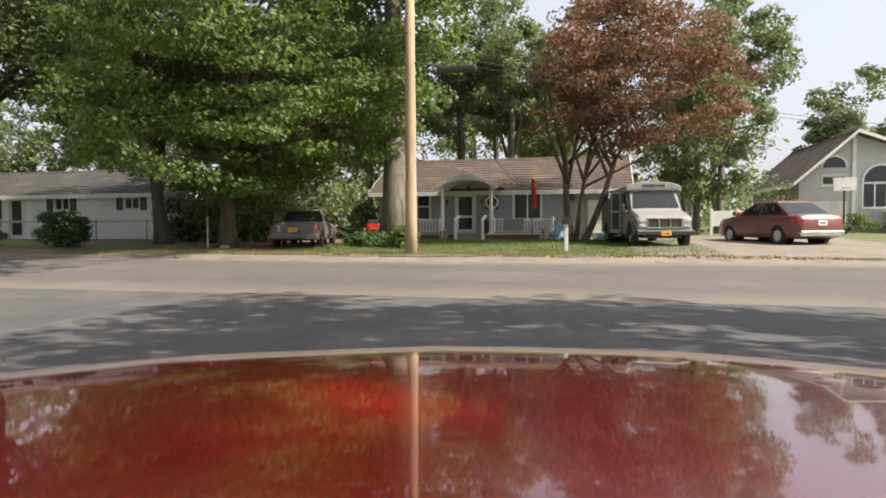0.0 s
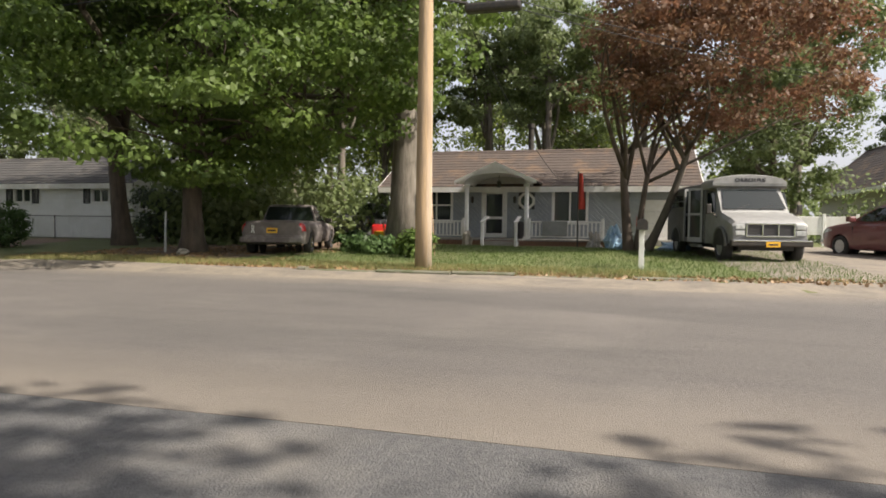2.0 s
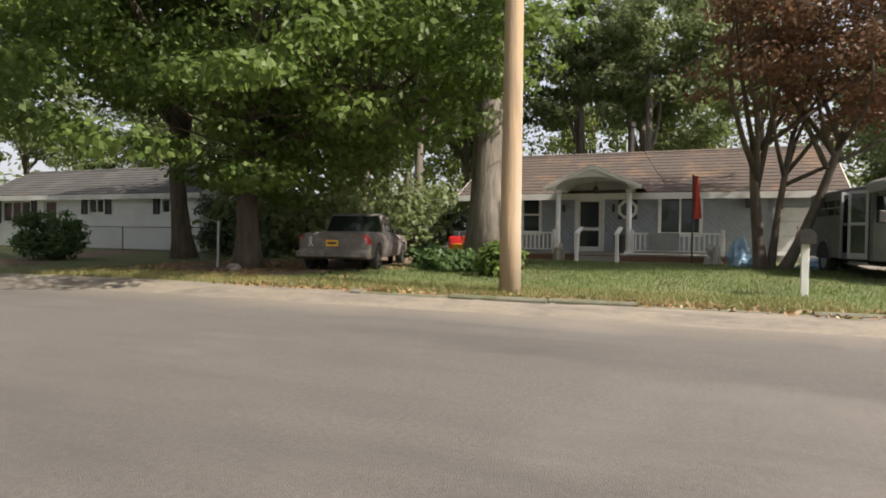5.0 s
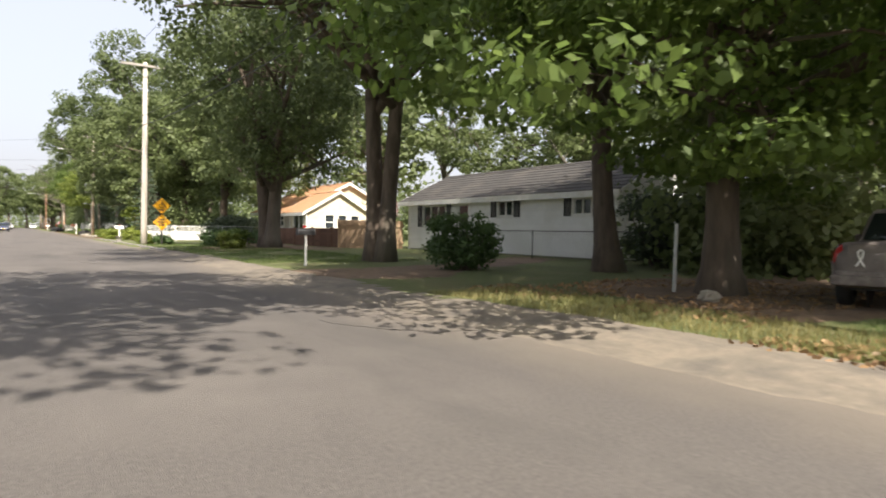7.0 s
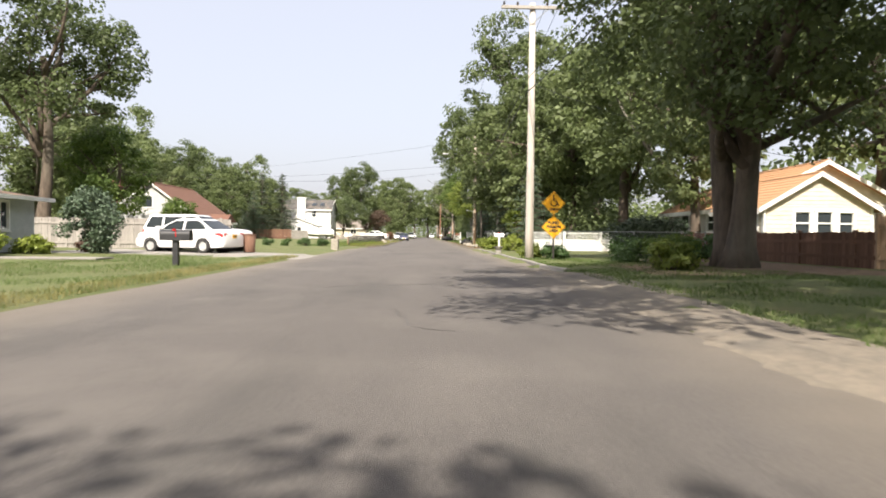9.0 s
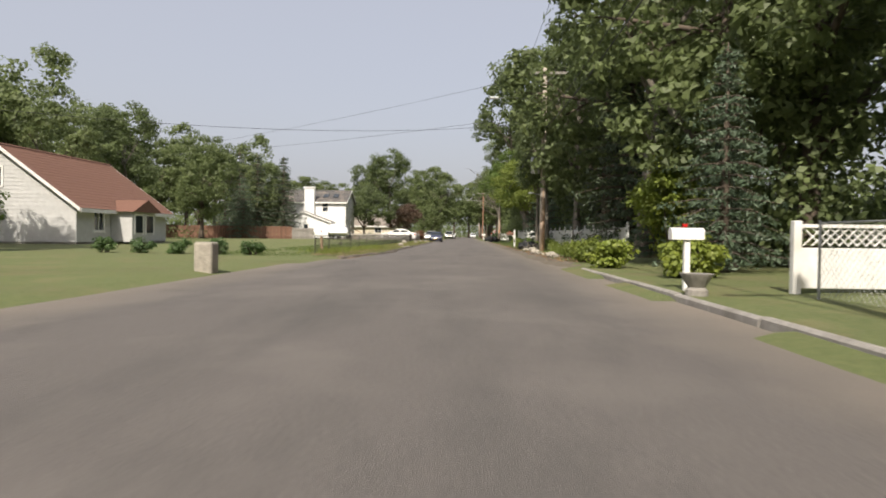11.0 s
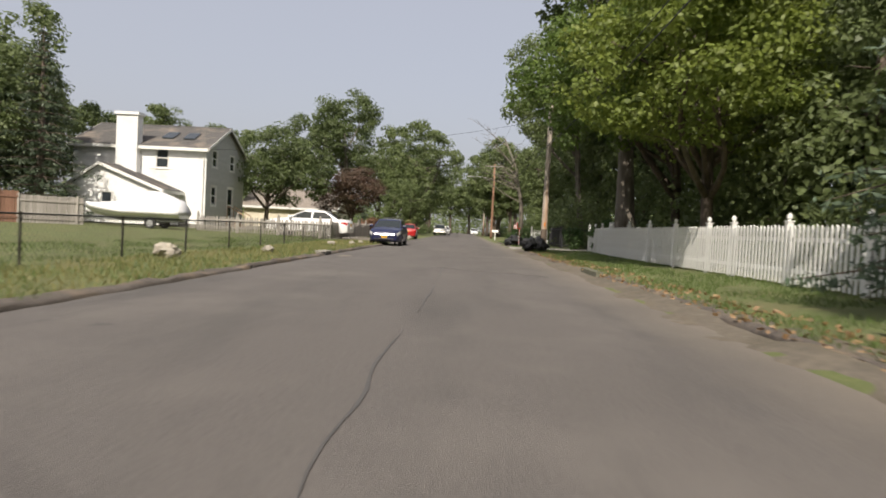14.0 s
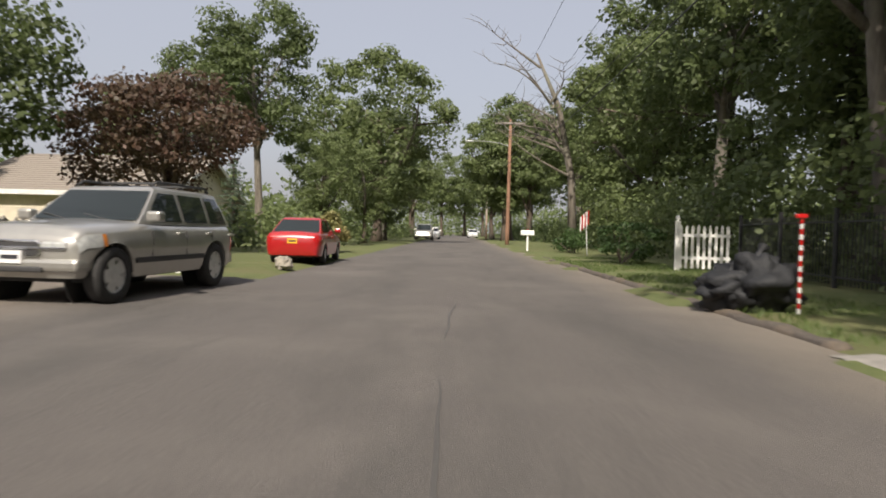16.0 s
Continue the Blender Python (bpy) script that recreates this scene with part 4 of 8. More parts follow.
def white_ranch():
    h = thing("house", (0, 0, 0), "long white clapboard ranch house with black shutters and a grey roof", "house")
    x0, x1, y0, y1, z0, z1 = 29.6, 34.2, 23.0, 35.3, 0.16, 2.5
    floor_slab(h, x0, x1, y0, y1, z0 + 0.06)
    wins = [(32.3, 34.05, 1.25, 2.1), (27.95, 28.75, 1.62, 2.16), (24.1, 24.85, 1.62, 2.14)]
    door = (30.62, 31.42, z0 + 0.1, 2.18)
    w = Wall(h, "x", x0, -1, y0, y1, z0 + 0.06, z1, M["white_siding"], wins + [door], 0.117, M["white_siding"])
    w.window(wins[0], M["white_paint"], 3, shutters=0.3)
    for o in wins[1:]:
        w.window(o, M["white_paint"], 2, shutters=0.32)
    w.door(door, M["white_paint"], M["white_paint"])
    wins = [(30.0, 30.75, 1.35, 2.1), (32.6, 33.35, 1.4, 2.1)]
    w = Wall(h, "y", y0, -1, x0, x1, z0 + 0.06, z1, M["white_siding"], wins, 0.117, M["white_siding"])
    for o in wins:
        w.window(o, M["white_paint"], 2)
    Wall(h, "y", y1, 1, x0, x1, z0 + 0.06, z1, M["white_siding"], [], 0.117, M["white_siding"])
    Wall(h, "x", x1, 1, y0, y1, z0 + 0.06, z1, M["white_siding"])
    gable_roof(h, "y", y0, y1, x0, x1, z1, 3.62, M["roof_grey_shaded"], 0.35, 0.35, trim=M["white_paint"])
    for y, o in ((y0, -1), (y1, 1)):
        gable_end(h, "y", y, o, x0, x1, z1, 3.55, M["white_siding"], M["white_siding"], 0.117)
    part("ceiling", Shape().box(x0 + 0.15, y0 + 0.15, z1 - 0.06, x1 - 0.15, y1 - 0.15, z1 - 0.01), M["white_paint"], h)
    for x, y in ((x0 - 0.02, y0 - 0.02), (x0 - 0.02, y1 - 0.08)):
        part("corner_board", Shape().box(x - 0.02, y, z0, x + 0.1, y + 0.1, z1), M["white_paint"], h)
    part("vent_pipe", Shape().tube([(33.0, 22.6, 0.2), (33.0, 22.6, 4.3)], 0.1, 10), M["galvanised"], h)
    part("door_step", Shape().soft_box(x0 - 0.9, 30.4, 0.06, x0 - 0.03, 31.6, 0.24, 0.02), M["concrete"], h)


white_ranch()


def cream_house():
    h = thing("house", (0, 0, 0), "cream shingled house with a sunny side gable and an orange-brown roof", "house")
    # side gable that looks down the street
    x0, x1, y0, y1, z1 = 29.2, 33.5, 46.9, 49.4, 2.2
    floor_slab(h, x0, x1, y0, y1, 0.25)
    wins = [(30.45, 31.05, 1.05, 1.92), (31.32, 31.92, 1.05, 1.92), (32.2, 32.75, 1.05, 1.9)]
    w = Wall(h, "y", y0, -1, x0, x1, 0.25, z1, M["cream_siding"], wins, 0.17, M["cream_siding"])
    for o in wins:
        w.window(o, M["white_paint"], 1, 2, trim=0.1)
    porch = (47.3, 48.9, 0.35, 2.0)
    w = Wall(h, "x", x0, -1, y0, y1, 0.25, z1, M["cream_siding"], [porch], 0.17, M["cream_siding"])
    w.window(porch, M["white_paint"], 2, trim=0.1)
    Wall(h, "x", x1, 1, y0, y1, 0.25, z1, M["cream_siding"], [], 0.17, M["cream_siding"])
    gable_end(h, "y", y0, -1, x0, x1, z1, 3.38, M["cream_siding"], M["cream_siding"], 0.17)
    gable_roof(h, "y", y0, y1 + 1.2, x0, x1, z1, 3.45, M["roof_orange"], 0.22, 0.28, trim=M["white_paint"])
    for x in (x0 - 0.03, x1 - 0.07):
        part("corner_board", Shape().box(x, y0 - 0.035, 0.2, x + 0.1, y0 + 0.06, z1), M["white_paint"], h)
    # larger body behind it, with its ridge along the street
    bx0, bx1, by1 = 29.7, 36.6, 57.6
    wins = [(50.2, 50.9, 1.2, 2.05), (52.1, 52.8, 1.2, 2.05), (54.9, 55.9, 1.2, 2.05)]
    w = Wall(h, "x", bx0, -1, y1, by1, 0.25, 2.42, M["tan_stucco"], wins, 0.2, M["tan_stucco"])
    for o in wins:
        w.window(o, M["white_paint"], 1, 2, trim=0.1)
    floor_slab(h, bx0, bx1, y1, by1, 0.25)
    for y, o in ((y1, -1), (by1, 1)):
        Wall(h, "y", y, o, bx0, bx1, 0.25, 2.42, M["tan_stucco"], [], 0.2, M["tan_stucco"])
        gable_end(h, "y", y, o, bx0, bx1, 2.42, 4.1, M["cream_siding"], M["cream_siding"], 0.2)
    Wall(h, "x", bx1, 1, y1, by1, 0.25, 2.42, M["tan_stucco"])
    gable_roof(h, "y", y1, by1, bx0, bx1, 2.42, 4.2, M["roof_orange"], 0.3, 0.45, trim=M["white_paint"])
    part("downspout", Shape().tube([(29.12, 46.75, 2.1), (29.2, 46.8, 1.95), (29.2, 46.82, 0.2)], 0.04, 6), M["white_paint"], h)


cream_house()


def grey_house_left():
    h = thing("house", (0, 0, 0), "low grey-green clapboard house with a brown hip roof", "house")
    x0, x1, y0, y1, z1 = -9, 1.6, 34.0, 47.0, 2.15
    floor_slab(h, x0, x1, y0, y1, 0.2)
    M["green_siding"] = mat("green_siding", (0.42, 0.45, 0.44), (0.36, 0.39, 0.38), 4, 0.6, bump=0.1, rand=0.04)
    wins = [(44.3, 45.5, 1.0, 1.95), (40.2, 41.4, 1.0, 1.95)]
    w = Wall(h, "x", x1, 1, y0, y1, 0.2, z1, M["green_siding"], wins, 0.15, M["green_siding"])
    for o in wins:
        w.window(o, M["white_paint"], 3)
    for y, o in ((y0, -1), (y1, 1)):
        Wall(h, "y", y, o, x0, x1, 0.2, z1, M["green_siding"], [], 0.15, M["green_siding"])
    Wall(h, "x", x0, -1, y0, y1, 0.2, z1, M["green_siding"])
    e = 0.45
    a, b = (x0 + x1) / 2, z1 + 1.15
    hip = Shape().add([(x0 - e, y0 - e, z1), (x1 + e, y0 - e, z1), (x1 + e, y1 + e, z1), (x0 - e, y1 + e, z1), (a, y0 + 4.0, b), (a, y1 - 4.0, b)], [(0, 1, 4), (1, 2, 5, 4), (2, 3, 5), (3, 0, 4, 5), (3, 2, 1, 0)])
    roof = part("roof", hip, M["roof_brown"], h)
    part("gutter", Shape().box(x1 + e, y0 - e, z1 - 0.12, x1 + e + 0.1, y1 + e, z1 + 0.02), M["white_paint"], h)
    part("walk", Shape().box(2.2, 41.8, 0.1, 6.5, 42.9, 0.14), M["concrete"], h)


grey_house_left()


def red_roof_house():
    h = thing("house", (-4.6, 8.5, 0), "small cape house with a steep red-brown roof", "house")
    x0, x1, y0, y1, z1 = -6.0, 1.8, 68.5, 78, 2.3
    floor_slab(h, x0, x1, y0, y1, 0.3)
    Wall(h, "y", y0, -1, x0, x1, 0.3, z1, M["grey_shade_siding"], [(-3.2, -2.2, 1.0, 2.0)], 0.2, M["grey_shade_siding"]).window((-3.2, -2.2, 1.0, 2.0), M["white_paint"], 2)
    Wall(h, "y", y1, 1, x0, x1, 0.3, z1, M["grey_shade_siding"])
    wins = [(70.0, 70.9, 0.9, 1.9), (75.2, 76.2, 0.9, 1.9)]
    w = Wall(h, "x", x1, 1, y0, y1, 0.3, z1, M["grey_shade_siding"], wins, 0.2, M["grey_shade_siding"])
    for o in wins:
        w.window(o, M["white_paint"], 2)
    Wall(h, "x", x0, -1, y0, y1, 0.3, z1, M["grey_shade_siding"])
    gable_end(h, "y", y0, -1, x0, x1, z1, 5.1, M["grey_shade_siding"], M["grey_shade_siding"], 0.2)
    gable_end(h, "y", y1, 1, x0, x1, z1, 5.1, M["grey_shade_siding"])
    gable_roof(h, "y", y0, y1, x0, x1, z1, 5.2, M["roof_red"], 0.3, 0.4, trim=M["white_paint"])
    part("gable_window", Shape().box(-3.0, y0 - 0.05, 3.1, -2.0, y0 - 0.024, 4.0), M["glass_house"], h)
    part("gable_window_frame", Shape().box(-3.1, y0 - 0.06, 3.0, -3.0, y0, 4.1).box(-2.0, y0 - 0.06, 3.0, -1.9, y0, 4.1).box(-3.0, y0 - 0.06, 4.0, -2.0, y0, 4.1).box(-3.0, y0 - 0.06, 3.0, -2.0, y0, 3.1), M["white_paint"], h)
    part("chimney", Shape().box(-5.6, 69.2, 2.5, -5.0, 69.8, 5.4), M["roof_red"], h)
    # little entry bay
    part("entry_wall", Shape().box(1.8, 71.6, 0.3, 3.0, 74.2, 1.95), M["grey_shade_siding"], h)
    for y in (71.9, 73.1):
        part("entry_window", Shape().box(3.0, y, 0.8, 3.03, y + 0.8, 1.75), M["glass_house"], h)
        part("entry_window_frame", Shape().box(3.0, y - 0.1, 0.7, 3.04, y, 1.85).box(3.0, y + 0.8, 0.7, 3.04, y + 0.9, 1.85).box(3.0, y, 1.75, 3.04, y + 0.8, 1.85), M["white_paint"], h)
    part("entry_roof", Shape().loft([[(x, 71.3, 1.95), (x, 72.9, 2.65), (x, 74.5, 1.95)] for x in (1.2, 3.25)]), M["roof_red"], h)


red_roof_house()


def white_two_storey():
    h = thing("house", (0, 0, 0), "white two-storey house with a chimney, grey roof and garage", "house")
    x0, x1, y0, y1, z1 = -8.3, 0.25, 132.6, 139.4, 5.35
    floor_slab(h, x0, x1, y0, y1, 0.4)
    wins = [(-2.95, -2.2, 3.9, 5.1)]
    w = Wall(h, "y", y0, -1, x0, x1, 0.4, z1, M["white_siding"], wins, 0.2, M["white_siding"])
    for o in wins:
        w.window(o, M["white_paint"], 1, 2)
    wins = [(133.5, 134.3, 4.2, 5.2), (136.6, 137.4, 4.2, 5.2), (133.5, 134.3, 1.7, 2.9), (136.3, 137.3, 0.9, 3.0)]
    # A white wall too: the grey siding puts its shade into the colour.
    w = Wall(h, "x", x1, 1, y0, y1, 0.4, z1, M["grey_shade_siding"], wins, 0.2, M["grey_shade_siding"])
    for o in wins[:3]:
        w.window(o, M["white_paint"], 1, 2)
    w.door(wins[3], M["white_paint"], M["white_paint"], True)
    Wall(h, "x", x0, -1, y0, y1, 0.4, z1, M["white_siding"], [], 0.2, M["white_siding"])
    Wall(h, "y", y1, 1, x0, x1, 0.4, z1, M["white_siding"])
    gable_roof(h, "x", x0, x1, y0, y1, z1, 7.0, M["roof_grey"], 0.25, 0.35, trim=M["white_paint"])
    # Gable above that wall, with the same shade in its grey.
    gable_end(h, "x", x1, 1, y0, y1, z1, 6.9, M["grey_shade_siding"], M["grey_shade_siding"], 0.2)
    gable_end(h, "x", x0, -1, y0, y1, z1, 6.9, M["white_siding"])
    part("chimney", Shape().box(-5.3, y0 - 0.55, 0.2, -3.95, y0 + 0.1, 7.05).box(-5.4, y0 - 0.65, 7.05, -3.85, y0 + 0.2, 7.22), M["white_siding"], h, "tall white chimney stack")
    for x in (-3.1, -1.7):
        k = (7.0 - z1) / ((y1 - y0) / 2)
        part("skylight", Shape().loft([[(xx, y0 + d, z1 + k * d + e) for d, e in ((0.9, 0.05), (1.9, 0.05), (1.9, 0.13), (0.9, 0.13))] for xx in (x, x + 0.75)]), M["glass_house"], h, "dark roof window")
    # garage wing in front
    gx0, gx1, gy0, gy1 = -7.0, -1.4, 130.0, 132.55
    Wall(h, "y", gy0, -1, gx0, gx1, 0.3, 2.5, M["white_siding"], [(-4.9, -4.3, 1.5, 2.1)], 0.2, M["white_siding"]).window((-4.9, -4.3, 1.5, 2.1), M["white_paint"], 1)
    w = Wall(h, "x", gx1, 1, gy0, gy1, 0.3, 2.5, M["white_siding"], [(130.3, 132.3, 0.32, 2.2)], 0.2, M["white_siding"])
    gd = new("garage_door")
    gd.parent = h
    for k in range(4):
        part("door_panel", Shape().soft_box(gx1 - 0.08, 130.32, 0.34 + 0.46 * k, gx1 - 0.03, 132.28, 0.78 + 0.46 * k, 0.012), M["white_paint"], gd)
    for k in range(4):
        part("pane", Shape().box(gx1 - 0.03, 130.45 + 0.45 * k, 1.8, gx1 - 0.02, 130.8 + 0.45 * k, 2.05), M["glass_house"], gd)
    Wall(h, "x", gx0, -1, gy0, gy1, 0.3, 2.5, M["white_siding"])
    gable_end(h, "y", gy0, -1, gx0, gx1, 2.5, 3.8, M["white_siding"], M["white_siding"], 0.2, ridge=-5.0)
    gable_roof(h, "y", gy0, gy1 + 0.3, gx0, gx1, 2.5, 3.85, M["roof_grey"], 0.25, 0.3, trim=M["white_paint"], ridge=-5.0)
    part("downspout", Shape().tube([(0.1, y0 - 0.08, 5.2), (0.1, y0 - 0.08, 0.4)], 0.05, 6), M["white_paint"], h)
    stairs = new("stairs")
    stairs.parent = h
    for k in range(4):
        part("step", Shape().box(0.3 + 0.3 * k, 136.2, 0.2, 0.6 + 0.3 * k, 137.4, 0.85 - 0.17 * k), M["board_pale"], stairs)
    for y in (136.2, 137.4):
        part("hand_rail", Shape().tube([(0.35, y, 0.9), (0.35, y, 1.75), (1.6, y, 1.1), (1.6, y, 0.25)], 0.045, 6), M["board_pale"], stairs)


white_two_storey()


def big_gable_house():
    h = thing("house", (0, 0, 0), "pale grey house with a tall open gable and arched windows", "house")
    x0, x1, y0, y1, z1 = 45.0, 56, -17.0, -7.9, 3.5
    floor_slab(h, x0, x1, y0, y1, 0.8)
    w = Wall(h, "x", x0, -1, y0, y1, 0.8, z1, M["grey_shade_siding"], [(-13.0, -11.2, 1.65, 3.0), (-10.3, -9.1, 2.95, 3.48)], 0.2, M["grey_shade_siding"])
    w.window((-13.0, -11.2, 1.65, 3.0), M["white_paint"], 3)
    w.window((-10.3, -9.1, 2.95, 3.48), M["white_paint"], 2)
    for cy, cz, r in ((-12.1, 3.1, 0.9), (-9.7, 3.95, 0.6)):
        arc = [(cy + r * math.cos(radians(a)), cz + r * math.sin(radians(a))) for a in range(0, 181, 15)]
        rim = [(cy + (r + 0.12) * math.cos(radians(a)), cz + (r + 0.12) * math.sin(radians(a))) for a in range(180, -1, -15)]
        part("arch_pane", Shape().prism(arc, "x", x0 - 0.05, x0 - 0.03), M["glass_house"], h)
        part("arch_frame", Shape().prism(arc + rim, "x", x0 - 0.08, x0 - 0.026), M["white_paint"], h)
    Wall(h, "y", y1, 1, x0, x1, 0.8, z1, M["tan_stucco"], [], 0.2, M["tan_stucco"])
    Wall(h, "y", y0, -1, x0, x1, 0.8, z1, M["tan_stucco"])
    Wall(h, "x", x1, 1, y0, y1, 0.8, z1, M["tan_stucco"])
    gable_end(h, "x", x0, -1, y0, y1, z1, 5.8, M["grey_shade_siding"], M["grey_shade_siding"], 0.2, ridge=-10.7)
    gable_roof(h, "x", x0, x1, y0, y1, z1, 6.0, M["roof_brown"], 0.7, 0.5, trim=M["white_paint"], ridge=-10.7)
    part("corner_post", Shape().box(x0 - 0.1, -10.8, 0.8, x0 + 0.05, -10.6, 5.7), M["white_paint"], h)
    part("garage_door", Shape().soft_box(x0 - 0.06, -10.4, 0.8, x0 - 0.01, -8.3, 2.0, 0.02), M["white_paint"], h)
    deck = new("deck")
    deck.parent = h
    part("platform", Shape().box(41.5, -19, 1.3, 44.9, -12.2, 1.45), M["white_paint"], deck)
    for k in range(28):
        part("baluster", Shape().box(41.5, -19 + 0.24 * k, 1.45, 41.55, -18.95 + 0.24 * k, 2.25), M["white_paint"], deck)
    part("top_rail", Shape().box(41.46, -19, 2.25, 41.6, -12.3, 2.33), M["white_paint"], deck)


big_gable_house()


def beige_house_far():
    h = thing("house", (0, 0, 0), "small beige house behind the trees, with a brown roof", "house")
    floor_slab(h, -4, 4.5, 152, 160, 0.3)
    Wall(h, "y", 152, -1, -4, 4.5, 0.3, 2.4, M["cream_siding"], [(1.5, 2.6, 1.0, 2.0)], 0.2, M["cream_siding"]).window((1.5, 2.6, 1.0, 2.0), M["white_paint"], 2)
    Wall(h, "x", 4.5, 1, 152, 160, 0.3, 2.4, M["cream_siding"])
    gable_roof(h, "x", -4, 4.5, 152, 160, 2.4, 4.1, M["roof_tan"], 0.4, 0.4, trim=M["white_paint"])
    gable_end(h, "x", 4.5, 1, 152, 160, 2.4, 4.0, M["cream_siding"])


beige_house_far()


# ---- trees ----
def leaf_cloud(name, material, centres, per, leaf, spread, seed, flat=0.65, droop=0.3, aspect=0.7, fine=False):
    """Many single leaves, kites of four corners or (fine) of three, scattered round the clump centres."""
    r = np.random.default_rng(seed)
    c = np.repeat(np.asarray(centres, float), per, axis=0)
    n = len(c)
    d = r.normal(size=(n, 3))
    d /= np.linalg.norm(d, axis=1)[:, None]
    swell = np.repeat(r.uniform(0.7, 1.3, size=(len(centres), 1)), per, axis=0)
    p = c + d * spread * 1.7 * swell * (0.35 + 0.65 * r.random((n, 1)) ** 0.5) * np.array([1, 1, flat])
    up = d * 0.9 + r.normal(size=(n, 3)) * 0.42 + np.array([0, 0, 0.45])
    up /= np.linalg.norm(up, axis=1)[:, None]
    a = np.cross(up, r.normal(size=(n, 3)))
    a[:, 2] -= droop * 0.5
    a /= np.linalg.norm(a, axis=1)[:, None] + 1e-9
    b = np.cross(a, up)
    b /= np.linalg.norm(b, axis=1)[:, None] + 1e-9
    size = leaf * r.uniform(0.65, 1.25, size=(n, 1))
    corners = [p - a * size * 0.5, p + b * size * aspect * 0.5 - a * size * 0.05, p + a * size * 0.55, p - b * size * aspect * 0.5 - a * size * 0.05]
    if fine:
        corners = [p - a * size * 0.4 - b * size * aspect * 0.5, p - a * size * 0.25 + b * size * aspect * 0.55, p + a * size * 0.6]
    m = len(corners)
    v = np.stack(corners, 1).reshape(-1, 3)
    me = bpy.data.meshes.new(name)
    me.vertices.add(m * n)
    me.loops.add(m * n)
    me.polygons.add(n)
    me.vertices.foreach_set("co", v.astype(np.float32).ravel())
    me.loops.foreach_set("vertex_index", np.arange(m * n, dtype=np.int32))
    me.polygons.foreach_set("loop_start", np.arange(0, m * n, m, dtype=np.int32))
    me.update(calc_edges=True)
    me.materials.append(material)
    return me


def clump_centres(rng, middle, radii, count, shell=0.55, lump=0.35, bottom=-0.75):
    """Centres of leaf clumps that lie on the domes of a billowing crown."""
    off = Vector((rng.uniform(0, 99), rng.uniform(0, 99), 0))
    wanted, domes = max(7, count // 13), []
    while len(domes) < wanted:
        d = Vector((rng.gauss(0, 1), rng.gauss(0, 1), rng.gauss(0, 1))).normalized()
        r = (0.5 + 0.22 * rng.random()) * (1 + 0.6 * lump * noise.noise(d * 1.6 + off))
        if d.z * r > bottom * 0.72 and all((d - q).length > 1.9 / math.sqrt(wanted) for q, _, _ in domes):
            domes.append((d, r, rng.uniform(0.3, 0.46)))
        elif rng.random() < 0.02:
            wanted -= 1
    out = []
    while len(out) < count:
        if rng.random() < 0.12:
            d = Vector((rng.gauss(0, 1), rng.gauss(0, 1), rng.gauss(0, 1))).normalized() * rng.uniform(shell * 0.5, 0.7)
        else:
            q, r, size = domes[rng.randrange(len(domes))]
            e = (Vector((rng.gauss(0, 1), rng.gauss(0, 1), rng.gauss(0, 1))).normalized() + q * 0.5 + Vector((0, 0, 0.2))).normalized()
            d = q * r + e * size * rng.uniform(0.8, 1.02)
        if d.z > bottom:
            out.append((middle[0] + d.x * radii[0], middle[1] + d.y * radii[1], middle[2] + d.z * radii[2]))
    return out


def bent(rng, a, b, sag=0.12, n=5):
    a, b = Vector(a), Vector(b)
    side = Vector((rng.uniform(-1, 1), rng.uniform(-1, 1), rng.uniform(-0.2, 0.5))) * (b - a).length * sag
    return [a.lerp(b, k / (n - 1)) + side * math.sin(math.pi * k / (n - 1)) for k in range(n)]


def tree(name, where, label, stems, fork, middle, radii, clumps, per, leaf, spread, foliage, bark, seed, limbs=10, shell=0.55, lump=0.35, bottom=-0.75, droop=0.3, group="", flat=0.65, extra=(), fine=False):
    """stems: (foot x, foot y, top x, top y, top z, foot radius, top radius), relative to the tree's foot."""
    rng = random.Random(seed)
    t = thing(name, where, label, "tree", group)
    centres = clump_centres(rng, middle, radii, clumps, shell, lump, bottom) + list(extra)
    for fx, fy, tx, ty, tz, r0, r1 in stems:
        pts = bent(rng, (fx, fy, -0.25), (tx, ty, tz), 0.03, 9)
        radii_ = [r0 * (1.5 if k == 0 else 1.15 if k == 1 else 1) + (r1 - r0) * (k / 8) for k in range(9)]
        radii_[0] = r0 * 1.75
        part("trunk", Shape().tube(pts, radii_, 12), bark, t, smooth=True)
    for k in range(limbs):
        fx, fy, tx, ty, tz, r0, r1 = stems[k % len(stems)]
        s = rng.uniform(fork, 0.98)
        start = (fx + (tx - fx) * s, fy + (ty - fy) * s, tz * s)
        end = centres[(k * 7) % len(centres)]
        r = r0 + (r1 - r0) * s
        pts = bent(rng, start, end, 0.13, 6)
        limb = Shape().tube(pts, [r * 0.6 * (1 - 0.85 * i / 5) + 0.012 for i in range(6)], 7)
        for j in range(3):
            a = pts[2 + j]
            limb.tube(bent(rng, a, Vector(centres[rng.randrange(len(centres))]).lerp(a, 0.45), 0.15, 4), [r * 0.22, r * 0.16, r * 0.1, 0.01], 5)
        part("limb", limb, bark, t, smooth=True)
    part("crown", leaf_cloud(name + "_crown", foliage, centres, per, leaf, spread, seed, flat, droop, fine=fine), foliage, t)
    return t


